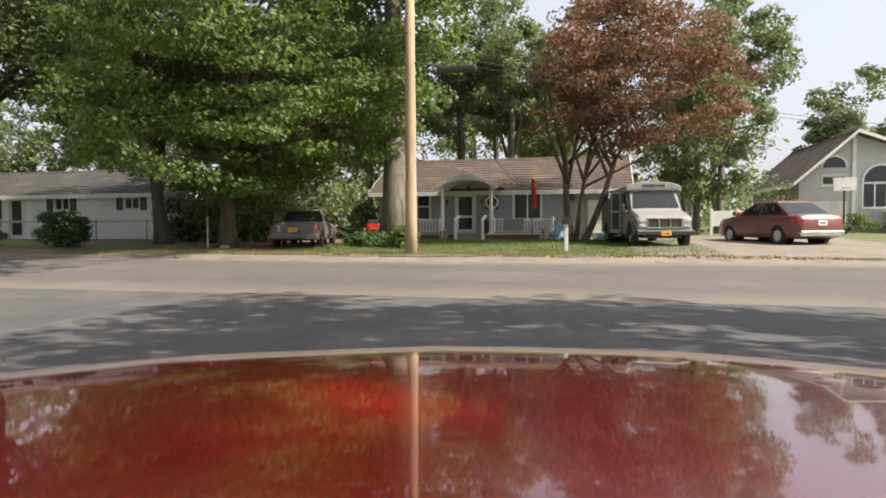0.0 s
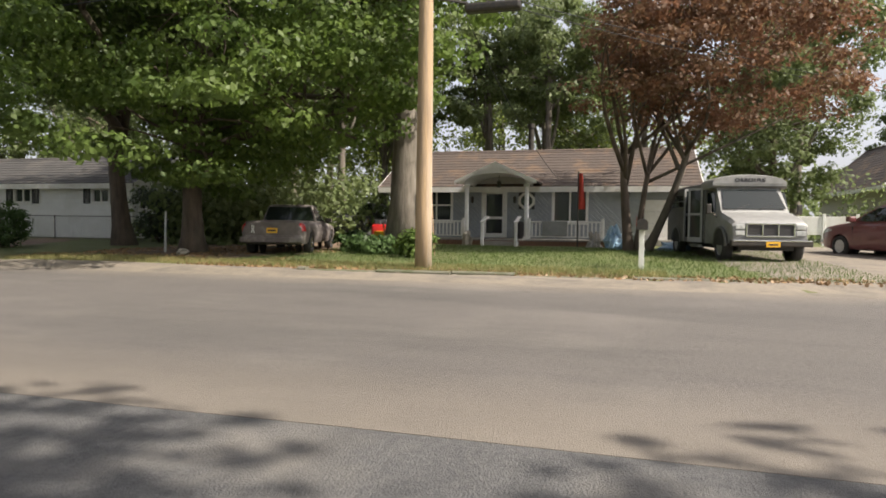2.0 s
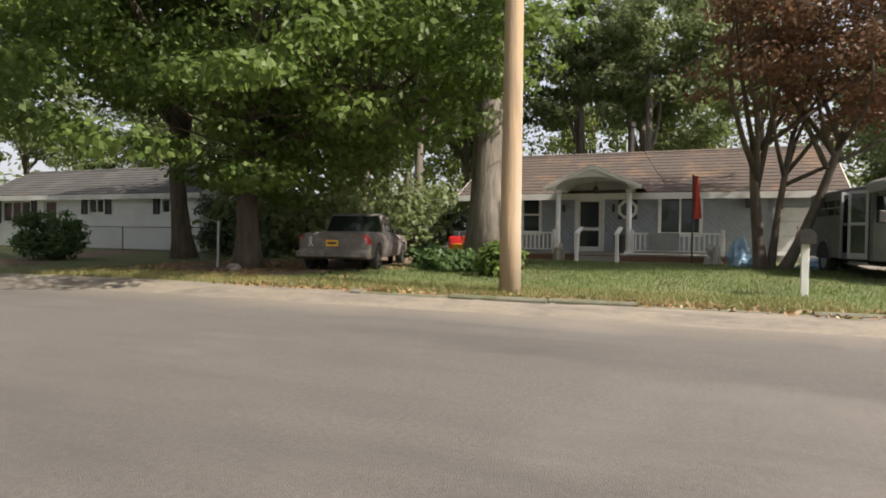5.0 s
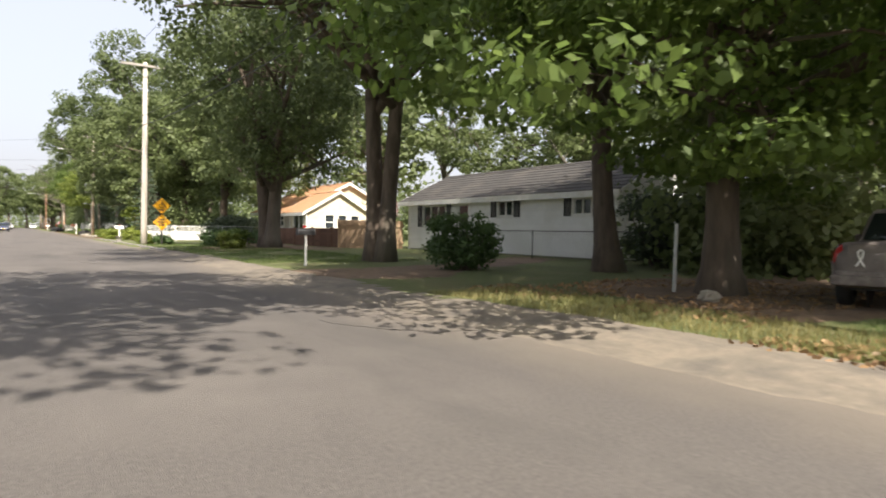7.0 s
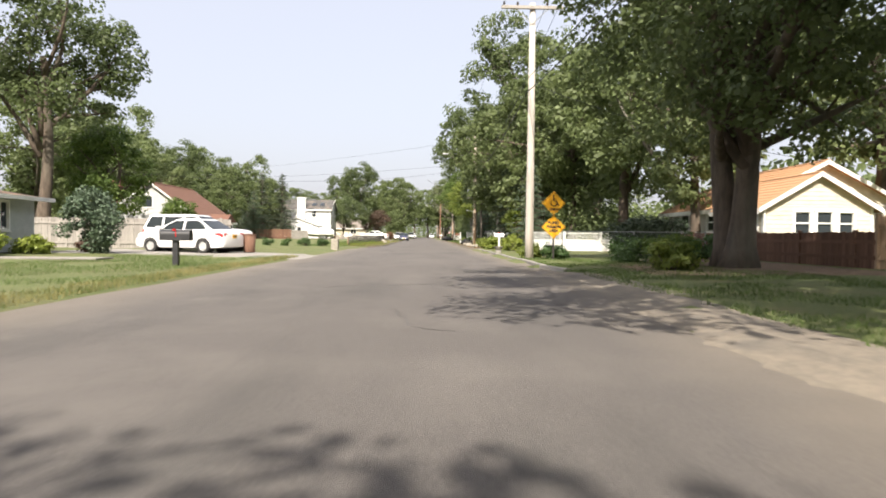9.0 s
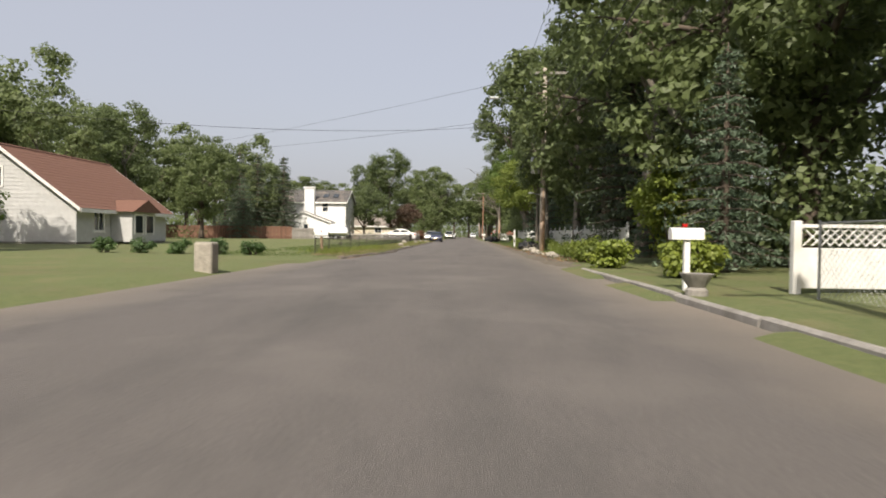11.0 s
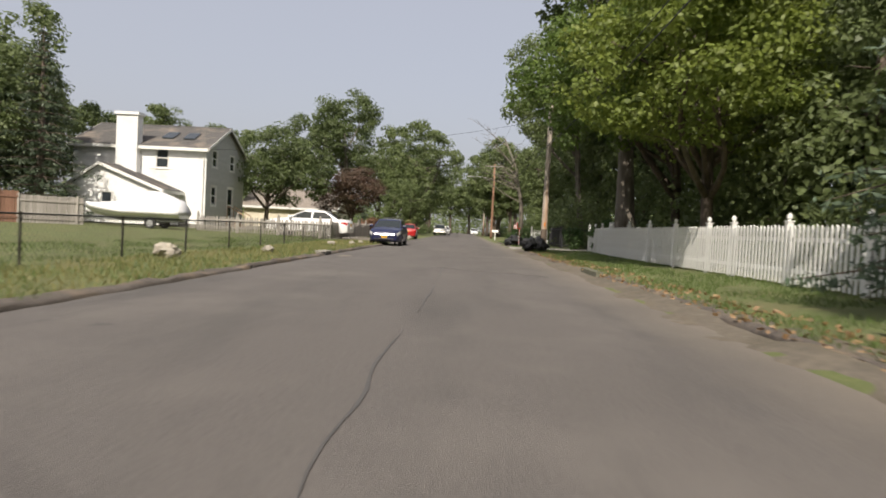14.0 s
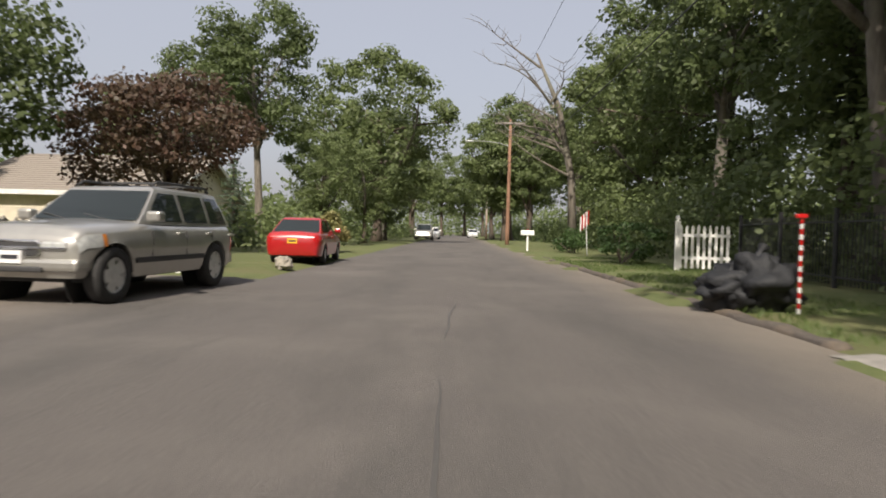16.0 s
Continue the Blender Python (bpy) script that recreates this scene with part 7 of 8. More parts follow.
        part("door_pane", Shape().box(0.05, -0.004, 0.74, 0.3, 0.004, 1.32).box(0.05, -0.004, 0.12, 0.3, 0.004, 0.68), M["glass"], leaf)
    part("entry_step", Shape().box(-0.12, -hw - 0.12, 0.3, 0.56, -hw, 0.36), M["van_silver"], v)
    part("grille_back", Shape().box(2.45, -0.5, 0.6, 2.51, 0.5, 0.88), M["plastic_dark"], v)
    g_ = Shape()
    for z in (0.585, 0.87):
        g_.soft_box(2.49, -0.53, z, 2.535, 0.53, z + 0.035, 0.008)
    for y in (-0.53, -0.185, 0.155, 0.495):
        g_.soft_box(2.49, y, 0.585, 2.535, y + 0.035, 0.9, 0.008)
    part("grille", g_, M["chrome"], v)
    part("grille_mesh", Shape().box(2.505, -0.49, 0.67, 2.515, 0.49, 0.678).box(2.505, -0.49, 0.73, 2.515, 0.49, 0.738).box(2.505, -0.49, 0.79, 2.515, 0.49, 0.798), M["metal_dark"], v)
    part("bumper", Shape().soft_box(2.5, -hw, 0.38, 2.64, hw, 0.53, 0.03), M["metal_dark"], v, "dull dark bumper")
    part("bumper_strip", Shape().soft_box(2.62, -hw * 0.96, 0.49, 2.65, hw * 0.96, 0.525, 0.01), M["chrome"], v)
    pl = part("licence_plate", Shape().box(2.64, -0.13, 0.37, 2.652, 0.17, 0.49), M["plate_yellow"], v)
    part("plate_bar", Shape().box(2.652, -0.08, 0.41, 2.655, 0.12, 0.445), M["ink"], pl)
    part("chassis", Shape().box(-2.7, -0.6, 0.28, 2.3, 0.6, 0.4), M["plastic_dark"], v)


shuttle_van()


def boat():
    b = thing("boat_on_trailer", (-0.9, 126.3, 0.15), "motor boat under white shrink wrap on a trailer", "boat", turn=184)
    hull, cover = [], []
    for k in range(13):
        x = -2.6 + 5.2 * k / 12
        e = max(0, (x - 0.4) / 2.2)
        w = 1.0 * (1 - e ** 2.2) + 0.02
        keel = 0.42 + 0.4 * e ** 2
        rim = 0.95 + 0.25 * e
        hull.append([(x, 0, keel), (x, w * 0.75, keel + 0.2), (x, w, rim), (x, -w, rim), (x, -w * 0.75, keel + 0.2)])
        ridge = 1.25 + 0.75 * math.exp(-((x + 1.0) / 1.5) ** 2)
        cover.append([(x, w + 0.02, rim - 0.2), (x, w + 0.02, rim), (x, w * 0.5, (rim + ridge) / 2 + 0.04), (x, 0.0, ridge), (x, -w * 0.5, (rim + ridge) / 2 + 0.04), (x, -w - 0.02, rim), (x, -w - 0.02, rim - 0.2)])
    part("hull", Shape().loft(hull), M["paint_white"], b)
    part("cover", Shape().loft(cover), M["tarp_white"], b, "white shrink-wrap cover", smooth=True)
    part("trailer_frame", Shape().tube([(-2.5, 0.6, 0.4), (1.4, 0.6, 0.4), (3.3, 0, 0.45)], 0.05, 6).tube([(-2.5, -0.6, 0.4), (1.4, -0.6, 0.4), (3.3, 0, 0.45)], 0.05, 6).tube([(-1.2, -0.95, 0.3), (-1.2, 0.95, 0.3)], 0.04, 6), M["galvanised"], b)
    for s_ in (1, -1):
        wheel(b, -1.2, s_ * 0.95, 0.29, 0.18, 5, M["galvanised"], s_)
    part("jack", Shape().tube([(3.0, 0.1, 0.0), (3.0, 0.1, 0.7)], 0.03, 6), M["galvanised"], b)


boat()


# ---- poles, wires, signs ----
def utility_pole(x, y, height, label, arm_z=None, lamp_z=None, lamp_side=-1, lamp_len=2.4, drum=None, extra=None, wood_mat=None):
    p = thing("utility_pole", (x, y, 0.05), label, "utility pole", "poles along the street")
    part("pole", Shape().tube([(0, 0, -0.3), (0, 0, 1.0), (0.02, 0, height * 0.5), (0.03, 0, height)], [0.165, 0.155, 0.135, 0.105], 14), wood_mat or M["pole_wood"], p, smooth=True)
    if arm_z:
        part("crossarm", Shape().soft_box(-1.15, -0.19, arm_z - 0.06, 1.15, -0.09, arm_z + 0.06, 0.01), M["board_grey"], p)
        for s_ in (-1, 1):
            part("brace", Shape().tube([(0, -0.14, arm_z - 0.6), (0.6 * s_, -0.14, arm_z - 0.04)], 0.015, 5), M["galvanised"], p)
        for q in (-1.05, -0.55, 0.55, 1.05):
            part("insulator", Shape().tube([(q, -0.14, arm_z + 0.06), (q, -0.14, arm_z + 0.12), (q, -0.14, arm_z + 0.2)], [0.02, 0.05, 0.03], 8), M["metal_dark"], p)
    if lamp_z:
        lamp = new("street_lamp")
        lamp.parent = p
        e = lamp_side * lamp_len
        part("lamp_arm", Shape().tube([(0, 0, lamp_z - 0.35), (e * 0.3, 0, lamp_z - 0.1), (e * 0.7, 0, lamp_z + 0.02), (e, 0, lamp_z)], 0.03, 7), M["galvanised"], lamp)
        part("lamp_head", Shape().soft_box(min(e, e * 1.22), -0.11, lamp_z - 0.07, max(e, e * 1.22), 0.11, lamp_z + 0.06, 0.04), M["galvanised"], lamp)
    if drum:
        t = new("transformer")
        t.parent = p
        part("tank", Shape().tube([(-0.42, 0, drum - 0.42), (-0.42, 0, drum - 0.4), (-0.42, 0, drum + 0.38), (-0.42, 0, drum + 0.44)], [0.2, 0.24, 0.24, 0.18], 16), M["galvanised"], t, smooth=True)
        part("bracket", Shape().box(-0.25, -0.05, drum - 0.25, -0.1, 0.05, drum + 0.25), M["metal_dark"], t)
    return p


p1 = utility_pole(20.46, 8.39, 9.6, "weathered wooden pole with orange stains and a dark lamp", 8.9, wood_mat=M["pole_stained"])
lamp = new("street_lamp")
lamp.parent = p1
part("lamp_arm", Shape().tube([(0, -0.1, 5.05), (0.25, -0.75, 4.98)], 0.03, 6), M["metal_dark"], lamp)
part("lamp_head", Shape().soft_box(0.1, -1.75, 4.78, 0.34, -0.7, 4.95, 0.05), M["metal_dark"], lamp)
utility_pole(20.1, 46.5, 9.5, "pale wooden pole with a crossarm beside yellow signs", 9.3, wood_mat=M["pole_pale"])
p5 = utility_pole(20.74, 80.2, 9.8, "wooden pole with a street lamp arm and a grey tank", 9.5, 8.2, drum=4.6)
part("cable_bracket", Shape().tube([(0, 0, 3.0), (-0.7, -0.1, 3.15)], 0.03, 6).box(-0.75, -0.3, 3.1, -0.5, 0.2, 3.16), M["galvanised"], p5)
p4 = utility_pole(20.9, 126.4, 8.9, "reddish wooden pole with a crossarm and an orange tag", 8.5)
part("foot_wrap", Shape().tube([(0, 0, -0.1), (0, 0, 1.1)], [0.172, 0.162], 14), M["bark"], p4, "dark tarred foot of the pole")
part("marker", Shape().box(-0.035, -0.185, 1.25, 0.035, -0.16, 1.45), M["amber_lens"], p4, "orange reflective tag")
utility_pole(20.2, 175.5, 9.6, "red-brown wooden pole with a street lamp arm", 9.3, 7.9, lamp_len=2.8, wood_mat=M["pole_red"])
utility_pole(20.3, 214.0, 9.4, "far wooden pole with a crossarm", 9.1)
utility_pole(20.7, -32.0, 9.6, "wooden pole along the street", 8.9)


def wire(a, b, sag, r=0.008, label="thin black overhead wire between poles"):
    a, b = Vector(a), Vector(b)
    pts = [a.lerp(b, k / 14) - Vector((0, 0, sag * 4 * (k / 14) * (1 - k / 14))) for k in range(15)]
    solid("overhead_wire", Shape().tube(pts, r, 5), M["ink"], label, "wire", "overhead wires")


tops = [(20.7, -32, 8.95), (20.46, 8.39, 8.95), (20.1, 46.5, 9.35), (20.74, 80.2, 9.55), (20.9, 126.4, 8.55), (20.2, 175.5, 9.35), (20.3, 214, 9.15)]
for a, b in zip(tops, tops[1:]):
    for dx in (-1.05, 0.55, 1.05):
        wire((a[0] + dx, a[1], a[2] + 0.2), (b[0] + dx, b[1], b[2] + 0.2), 0.7)
    for dz, r in ((-2.6, 0.012), (-3.1, 0.016)) if a[1] > 0 else ():
        wire((a[0] - 0.15, a[1], a[2] + dz), (b[0] - 0.15, b[1], b[2] + dz), 0.6, r, "thick black telephone cable between poles")
for dz in (0.0, 0.16):
    wire((20.46, 8.39, 5.35 + dz), (36.6, -9.1, 5.0 + dz), 0.25, 0.009, "thin service wire from the pole to a house")
wire((20.74, 80.2, 7.0), (-2, 60, 4.5), 0.9)
wire((20.9, 126.4, 6.9), (0.2, 133, 5.2), 0.5)
wire((20.74, 80.2, 9.6), (-25, 118, 9.5), 0.6)
wire((20.74, 80.2, 7.4), (-25, 112, 8.6), 0.6)
wire((20.46, 8.39, 6.4), (33.0, 7.0, 2.6), 0.5)
wire((20.1, 46.5, 6.6), (30.5, 43.5, 3.3), 0.4)


signs = thing("warning_sign", (20.76, 45.3, 0.08), "two yellow diamond warning signs on a green steel post", "sign")
part("post", Shape().box(-0.03, 0.0, -0.2, 0.03, 0.03, 2.45), M["metal_dark"], signs)
for z, words in ((2.0, "child"), (1.15, "blind")):
    panel = new("sign_panel")
    panel.parent = signs
    d = 0.43
    part("plate", Shape().prism([(-d, z), (-0.4, z - 0.03), (-0.03, z - 0.4), (0, z - d), (0.03, z - 0.4), (0.4, z - 0.03), (d, z), (0.4, z + 0.03), (0.03, z + 0.4), (0, z + d), (-0.03, z + 0.4), (-0.4, z + 0.03)], "y", -0.012, -0.006), M["sign_yellow"], panel)
    rim = Shape()
    e = 0.395
    corners = [(-e, z), (0, z - e), (e, z), (0, z + e)]
    for a, b in zip(corners, corners[1:] + corners[:1]):
        rim.tube([(a[0], -0.013, a[1]), (b[0], -0.013, b[1])], 0.006, 4)
    part("border", rim, M["ink"], panel)
    up = lambda q: Matrix.Translation((0, -0.015, q)) @ Euler((radians(90), 0, 0)).to_matrix().to_4x4()
    if words == "child":
        s = Shape()
        s.tube([(0.11 * math.cos(radians(a)) + 0.0, -0.015, z + 0.0 + 0.11 * math.sin(radians(a))) for a in range(130, 371, 20)], 0.014, 5)
        s.tube([(-0.02, -0.015, z + 0.24), (-0.01, -0.015, z + 0.08), (0.1, -0.015, z + 0.07), (0.16, -0.015, z - 0.08), (0.2, -0.015, z - 0.07)], 0.019, 5)
        s.tube([(-0.015, -0.015, z + 0.15), (0.07, -0.015, z + 0.14)], 0.014, 5)
        s.blob(-0.02, -0.015, z + 0.27, 0.033, 0.004, 0.033, 0, 6)
        part("symbol", s, M["ink"], panel)
        lettering("CHILD", 0.11, panel, M["ink"], up(z - 0.22))
    else:
        for k, w in enumerate(("BLIND", "PERSON", "AREA")):
            lettering(w, 0.14, panel, M["ink"], up(z + 0.14 - 0.14 * k))


def mailbox(x, y, post_h, label, post_mat, box_mat, turn=0.0, thick=0.045, big=1.0, finial=False):
    m = thing("mailbox", (x, y, 0.05), label, "mailbox", "mailboxes along the street", turn)
    if not finial:
        part("post", Shape().soft_box(-thick, -thick, -0.2, thick, thick, post_h, 0.006), post_mat, m)
    b = new("box")
    b.parent = m
    w, h, l = 0.085 * big, 0.1 * big, 0.25 * big
    prof = [(-w, 0), (w, 0), (w, h)] + [(w * math.cos(radians(a)), h + w * math.sin(radians(a))) for a in range(15, 180, 15)] + [(-w, h)]
    part("shell", Shape().loft([[(xx, u, post_h + v) for u, v in prof] for xx in (-l, l)]), box_mat, b)
    part("flap", Shape().loft([[(xx, u * 1.05, post_h + v * 1.03) for u, v in prof] for xx in (-l - 0.012, -l)]), box_mat, b)
    part("flag", Shape().box(-0.05, w + 0.004, post_h + h * 0.6, -0.03, w + 0.01, post_h + h + 0.14).box(-0.05, w + 0.004, post_h + h + 0.1, 0.04, w + 0.01, post_h + h + 0.15), M["red_lens"], b)
    if finial:
        part("finial", Shape().tube([(0.32, 0, post_h + 0.27), (0.32, 0, post_h + 0.29), (0.32, 0, post_h + 0.33), (0.32, 0, post_h + 0.37), (0.32, 0, post_h + 0.39)], [0.02, 0.03, 0.04, 0.03, 0.008], 10), post_mat, m, smooth=True)
        part("cap", Shape().loft([[(0.32 + a * q, b * q, post_h + z) for a, b in ((-1, -1), (1, -1), (1, 1), (-1, 1))] for q, z in ((0.085, 0.23), (0.085, 0.245), (0.03, 0.275))]), post_mat, m)
        part("tall_post", Shape().soft_box(0.265, -0.055, -0.2, 0.375, 0.055, post_h + 0.23, 0.008), post_mat, m)
        part("arm", Shape().soft_box(-0.22, -0.05, post_h - 0.04, 0.42, 0.05, post_h - 0.004, 0.006), post_mat, m)
        part("bracket", Shape().prism([(0.266, post_h - 0.2), (0.266, post_h - 0.04), (0.08, post_h - 0.04)], "y", -0.02, 0.02), post_mat, m)
        part("number_bar", Shape().box(0.29, -0.06, post_h - 0.42, 0.345, -0.0555, post_h - 0.3).box(0.29, -0.06, post_h - 0.56, 0.345, -0.0555, post_h - 0.44), M["ink"], m)
    return m


mailbox(22.0, 4.4, 0.78, "dark grey mailbox on a white post in the lawn", M["white_paint"], M["metal_dark"], thick=0.05, big=1.15)
mailbox(20.55, 25.2, 0.78, "black mailbox on a slim white post", M["white_paint"], M["black_paint"], big=0.9, thick=0.025)
mailbox(9.78, 39.3, 0.66, "large black mailbox on a thick black post", M["black_paint"], M["black_paint"], 180, 0.07, 1.5)
mailbox(19.85, 91.9, 0.88, "brown mailbox on a white turned post", M["white_paint"], M["board"], thick=0.01, finial=True)
mailbox(10.0, 75.0, 0.7, "white mailbox on a brown wooden post", M["board_pale"], M["white_paint"], 180, 0.05, 1.2)
mailbox(19.9, 158.5, 0.8, "white mailbox on a white post far along the street", M["white_paint"], M["white_paint"], big=1.3)
mailbox(20.1, 56.0, 0.8, "white mailbox behind a stone planter", M["white_paint"], M["white_paint"])
mailbox(11.2, 137.9, 0.85, "white mailbox on a post beside the suv", M["white_paint"], M["white_paint"], 180, 0.05, 1.2)
solid("stone_planter", Shape().tube([(0, 0, -0.05), (0, 0, 0.06), (0, 0, 0.1), (0, 0, 0.26), (0, 0, 0.3)], [0.16, 0.16, 0.12, 0.22, 0.24], 16), M["concrete"], "grey concrete urn planter beside the kerb", "planter", where=(19.98, 55.2, 0.06))
solid("stone_post", Shape().soft_box(-0.2, -0.2, -0.1, 0.2, 0.2, 0.62, 0.05), M["stone"], "squat sandstone drive marker", "post", where=(11.1, 59.2, 0.05))


# ---- fences ----
def run(points):
    """Places and headings along a line of points."""
    for a, b in zip(points, points[1:]):
        yield Vector((*a, 0)), Vector((*b, 0))


def picket_fence(points, label, material, high=1.1, gap=0.115, wide=0.07, base=0.14, detailed=lambda y: True, sway=0.0, seed=1, posts=2.4):
    f = thing("picket_fence", (0, 0, 0), label, "fence")
    rng = random.Random(seed)
    shape = Shape().prism([(-wide / 2, 0), (wide / 2, 0), (wide / 2, high - 0.06), (0, high), (-wide / 2, high - 0.06)], "y", -0.011, 0.011).mesh("picket", material)
    rest = Shape()
    for a, b in run(points):
        d = b - a
        turn = math.degrees(math.atan2(d.y, d.x))
        n = int(d.length / gap)
        for k in range(n):
            p = a + d * (k + 0.5) / n
            lean = rng.uniform(-sway, sway)
            if detailed(p.y):
                ob = part("picket", shape, material, f)
                ob.matrix_basis = pose(p.x, p.y, base + rng.uniform(-0.012, 0.012), 0, lean, turn)
            else:
                rest.prism([(-wide / 2, 0), (wide / 2, 0), (wide / 2, high - 0.06), (0, high), (-wide / 2, high - 0.06)], "y", -0.011, 0.011)
                m = pose(p.x, p.y, base, 0, lean, turn)
                rest.v[-10:] = [tuple(m @ Vector(q)) for q in rest.v[-10:]]
        m = pose(a.x, a.y, base, 0, 0, turn)
        for z in (0.22, high * 0.72):
            part("rail", Shape().box(0, 0.012, z, d.length, 0.05, z + 0.08, m), material, f)
        for k in range(int(d.length / posts) + 1):
            p = a + d.normalized() * k * posts
            post = part("post", Shape().soft_box(-0.06, 0.0, -0.1, 0.06, 0.12, high + 0.06, 0.01).soft_box(-0.075, -0.015, high + 0.062, 0.075, 0.135, high + 0.09, 0.008).tube([(0, 0.06, high + 0.09), (0, 0.06, high + 0.115), (0, 0.06, high + 0.14), (0, 0.06, high + 0.2), (0, 0.06, high + 0.24)], [0.03, 0.028, 0.055, 0.05, 0.015], 8), material, f)
            post.matrix_basis = pose(p.x, p.y, base, 0, 0, turn)
    if rest.v:
        tagged(part("picket_run", rest, material, f), kind="stuff")
    return f


picket_fence([(23.3, 126.8), (22.7, 119), (23.0, 108), (23.4, 97), (23.4, 73)], "long white wooden picket fence with knobbed posts", M["white_paint"], 1.15, gap=0.145, detailed=lambda y: 81 < y < 121)
picket_fence([(1.9, 127.7), (9.7, 126.4), (10.1, 137)], "weathered leaning picket fence in front of a yard", M["board_grey"], 0.85, 0.16, 0.085, 0.14, sway=3, seed=4)
picket_fence([(21.95, 142.5), (23.2, 142.3)], "short white picket gate between hedges", M["white_paint"], 1.1, 0.14)
picket_fence([(9.6, 137.2), (9.8, 141.5)], "brown picket fence beside the suv", M["board"], 0.95, 0.13, seed=6)


def iron_fence(points, label, high=1.25):
    f = thing("iron_fence", (0, 0, 0), label, "fence")
    bar = Shape().box(-0.009, -0.009, 0.0, 0.009, 0.009, high).mesh("bar", M["black_paint"])
    for a, b in run(points):
        d = b - a
        turn = math.degrees(math.atan2(d.y, d.x))
        for k in range(int(d.length / 0.12)):
            p = a + d.normalized() * 0.12 * k
            part("bar", bar, M["black_paint"], f).matrix_basis = pose(p.x, p.y, 0.14, 0, 0, turn)
        m = pose(a.x, a.y, 0.14, 0, 0, turn)
        for z in (0.12, high - 0.15):
            part("rail", Shape().box(0, -0.015, z, d.length, 0.015, z + 0.03, m), M["black_paint"], f)
        for k in range(int(d.length / 2.2) + 1):
            p = a + d.normalized() * 2.2 * k
            part("post", Shape().soft_box(p.x - 0.035, p.y - 0.035, 0, p.x + 0.035, p.y + 0.035, high + 0.25, 0.008), M["black_paint"], f)


iron_fence([(23.3, 142.0), (22.7, 131.8), (30, 131.5)], "black iron bar fence along a shaded yard")


def board_fence(points, label, material, high, base=0.12, wide=0.14, post_gap=2.4):
    f = thing("board_fence", (0, 0, 0), label, "fence")
    rng = random.Random(len(points) + int(high * 100))
    shared = Shape().box(-wide / 2 + 0.003, -0.01, 0, wide / 2 - 0.003, 0.01, high).mesh("board", material)
    for a, b in run(points):
        d = b - a
        turn = math.degrees(math.atan2(d.y, d.x))
        for k in range(int(d.length / wide)):
            p = a + d.normalized() * wide * (k + 0.5)
            part("board", shared, material, f).matrix_basis = pose(p.x, p.y, base + rng.uniform(-0.02, 0.015), 0, rng.uniform(-0.4, 0.4), turn)
        m = pose(a.x, a.y, base, 0, 0, turn)
        for z in (0.25, high - 0.3):
            part("rail", Shape().box(0, -0.05, z, d.length, -0.01, z + 0.09, m), material, f)
        for k in range(int(d.length / post_gap) + 1):
            p = a + d.normalized() * post_gap * k
            part("post", Shape().soft_box(p.x - 0.05, p.y - 0.05, 0, p.x + 0.05, p.y + 0.05, base + high + 0.06, 0.008), material, f)


board_fence([(-34, 121), (-12, 120.2), (-4.2, 122.0)], "long red-brown board fence across a back yard", M["board"], 1.55)
board_fence([(-4.2, 122.0), (-1.9, 123.4)], "grey end section of a board fence", M["board_grey"], 1.4)
board_fence([(-3.5, 53.9), (6.6, 54.9)], "pale grey weathered board fence behind parked cars", M["board_grey"], 1.5)
board_fence([(27.2, 51), (27.4, 38.2)], "dark weathered board fence in front of the cream house", M["board"], 0.95)
board_fence([(27.4, 38.2), (28.6, 36.1), (29.5, 35.6)], "tall tan board fence panel beside the ranch house", M["board_pale"], 1.35)
board_fence([(-6, 62), (-14, 66), (-16, 90)], "brown board fence under the trees", M["board"], 1.4)


def chain_fence(points, label, metal, high=1.05, post_gap=2.6, cell=0.11, base=0.1):
    f = thing("chain_link_fence", (0, 0, 0), label, "fence")
    for a, b in run(points):
        d = b - a
        e = d.normalized()
        n = max(1, round(d.length / post_gap))
        for k in range(n + 1):
            p = a + d * k / n
            part("post", Shape().tube([(p.x, p.y, 0), (p.x, p.y, base + high + 0.03)], 0.02, 8), metal, f)
        part("top_rail", Shape().tube([(a.x, a.y, base + high), (b.x, b.y, base + high)], 0.014, 6), metal, f)
        mesh_ = Shape()
        side = Vector((-e.y, e.x, 0)) * 0.002
        steps = int((d.length + high) / cell)
        for s_ in (1, -1):
            for k in range(steps):
                u = k * cell - (0 if s_ < 0 else high)
                u0, u1 = (u, u + high) if s_ > 0 else (u, u - high)
                z0, z1 = 0.0, high
                # clip the slanted wire to the panel
                pts = []
                for q in (0.0, 1.0):
                    pts.append([u0 + (u1 - u0) * q, z0 + (z1 - z0) * q])
                for p in pts:
                    lim = min(max(p[0], 0), d.length)
                    p[1] += (lim - p[0]) * (z1 - z0) / (u1 - u0)
                    p[0] = lim
                if abs(pts[0][1] - pts[1][1]) < 0.02:
                    continue
                c0, c1 = (a + e * pts[0][0]), (a + e * pts[1][0])
                w = 0.0022
                mesh_.add([(c0.x + side.x, c0.y + side.y, base + pts[0][1] - w), (c1.x + side.x, c1.y + side.y, base + pts[1][1] - w), (c1.x + side.x, c1.y + side.y, base + pts[1][1] + w), (c0.x + side.x, c0.y + side.y, base + pts[0][1] + w), (c0.x - side.x, c0.y - side.y, base + pts[0][1]), (c1.x - side.x, c1.y - side.y, base + pts[1][1])], [(0, 1, 2, 3), (0, 4, 5, 1), (3, 2, 5, 4)])
        tagged(part("wire_mesh", mesh_, metal, f), kind="stuff")


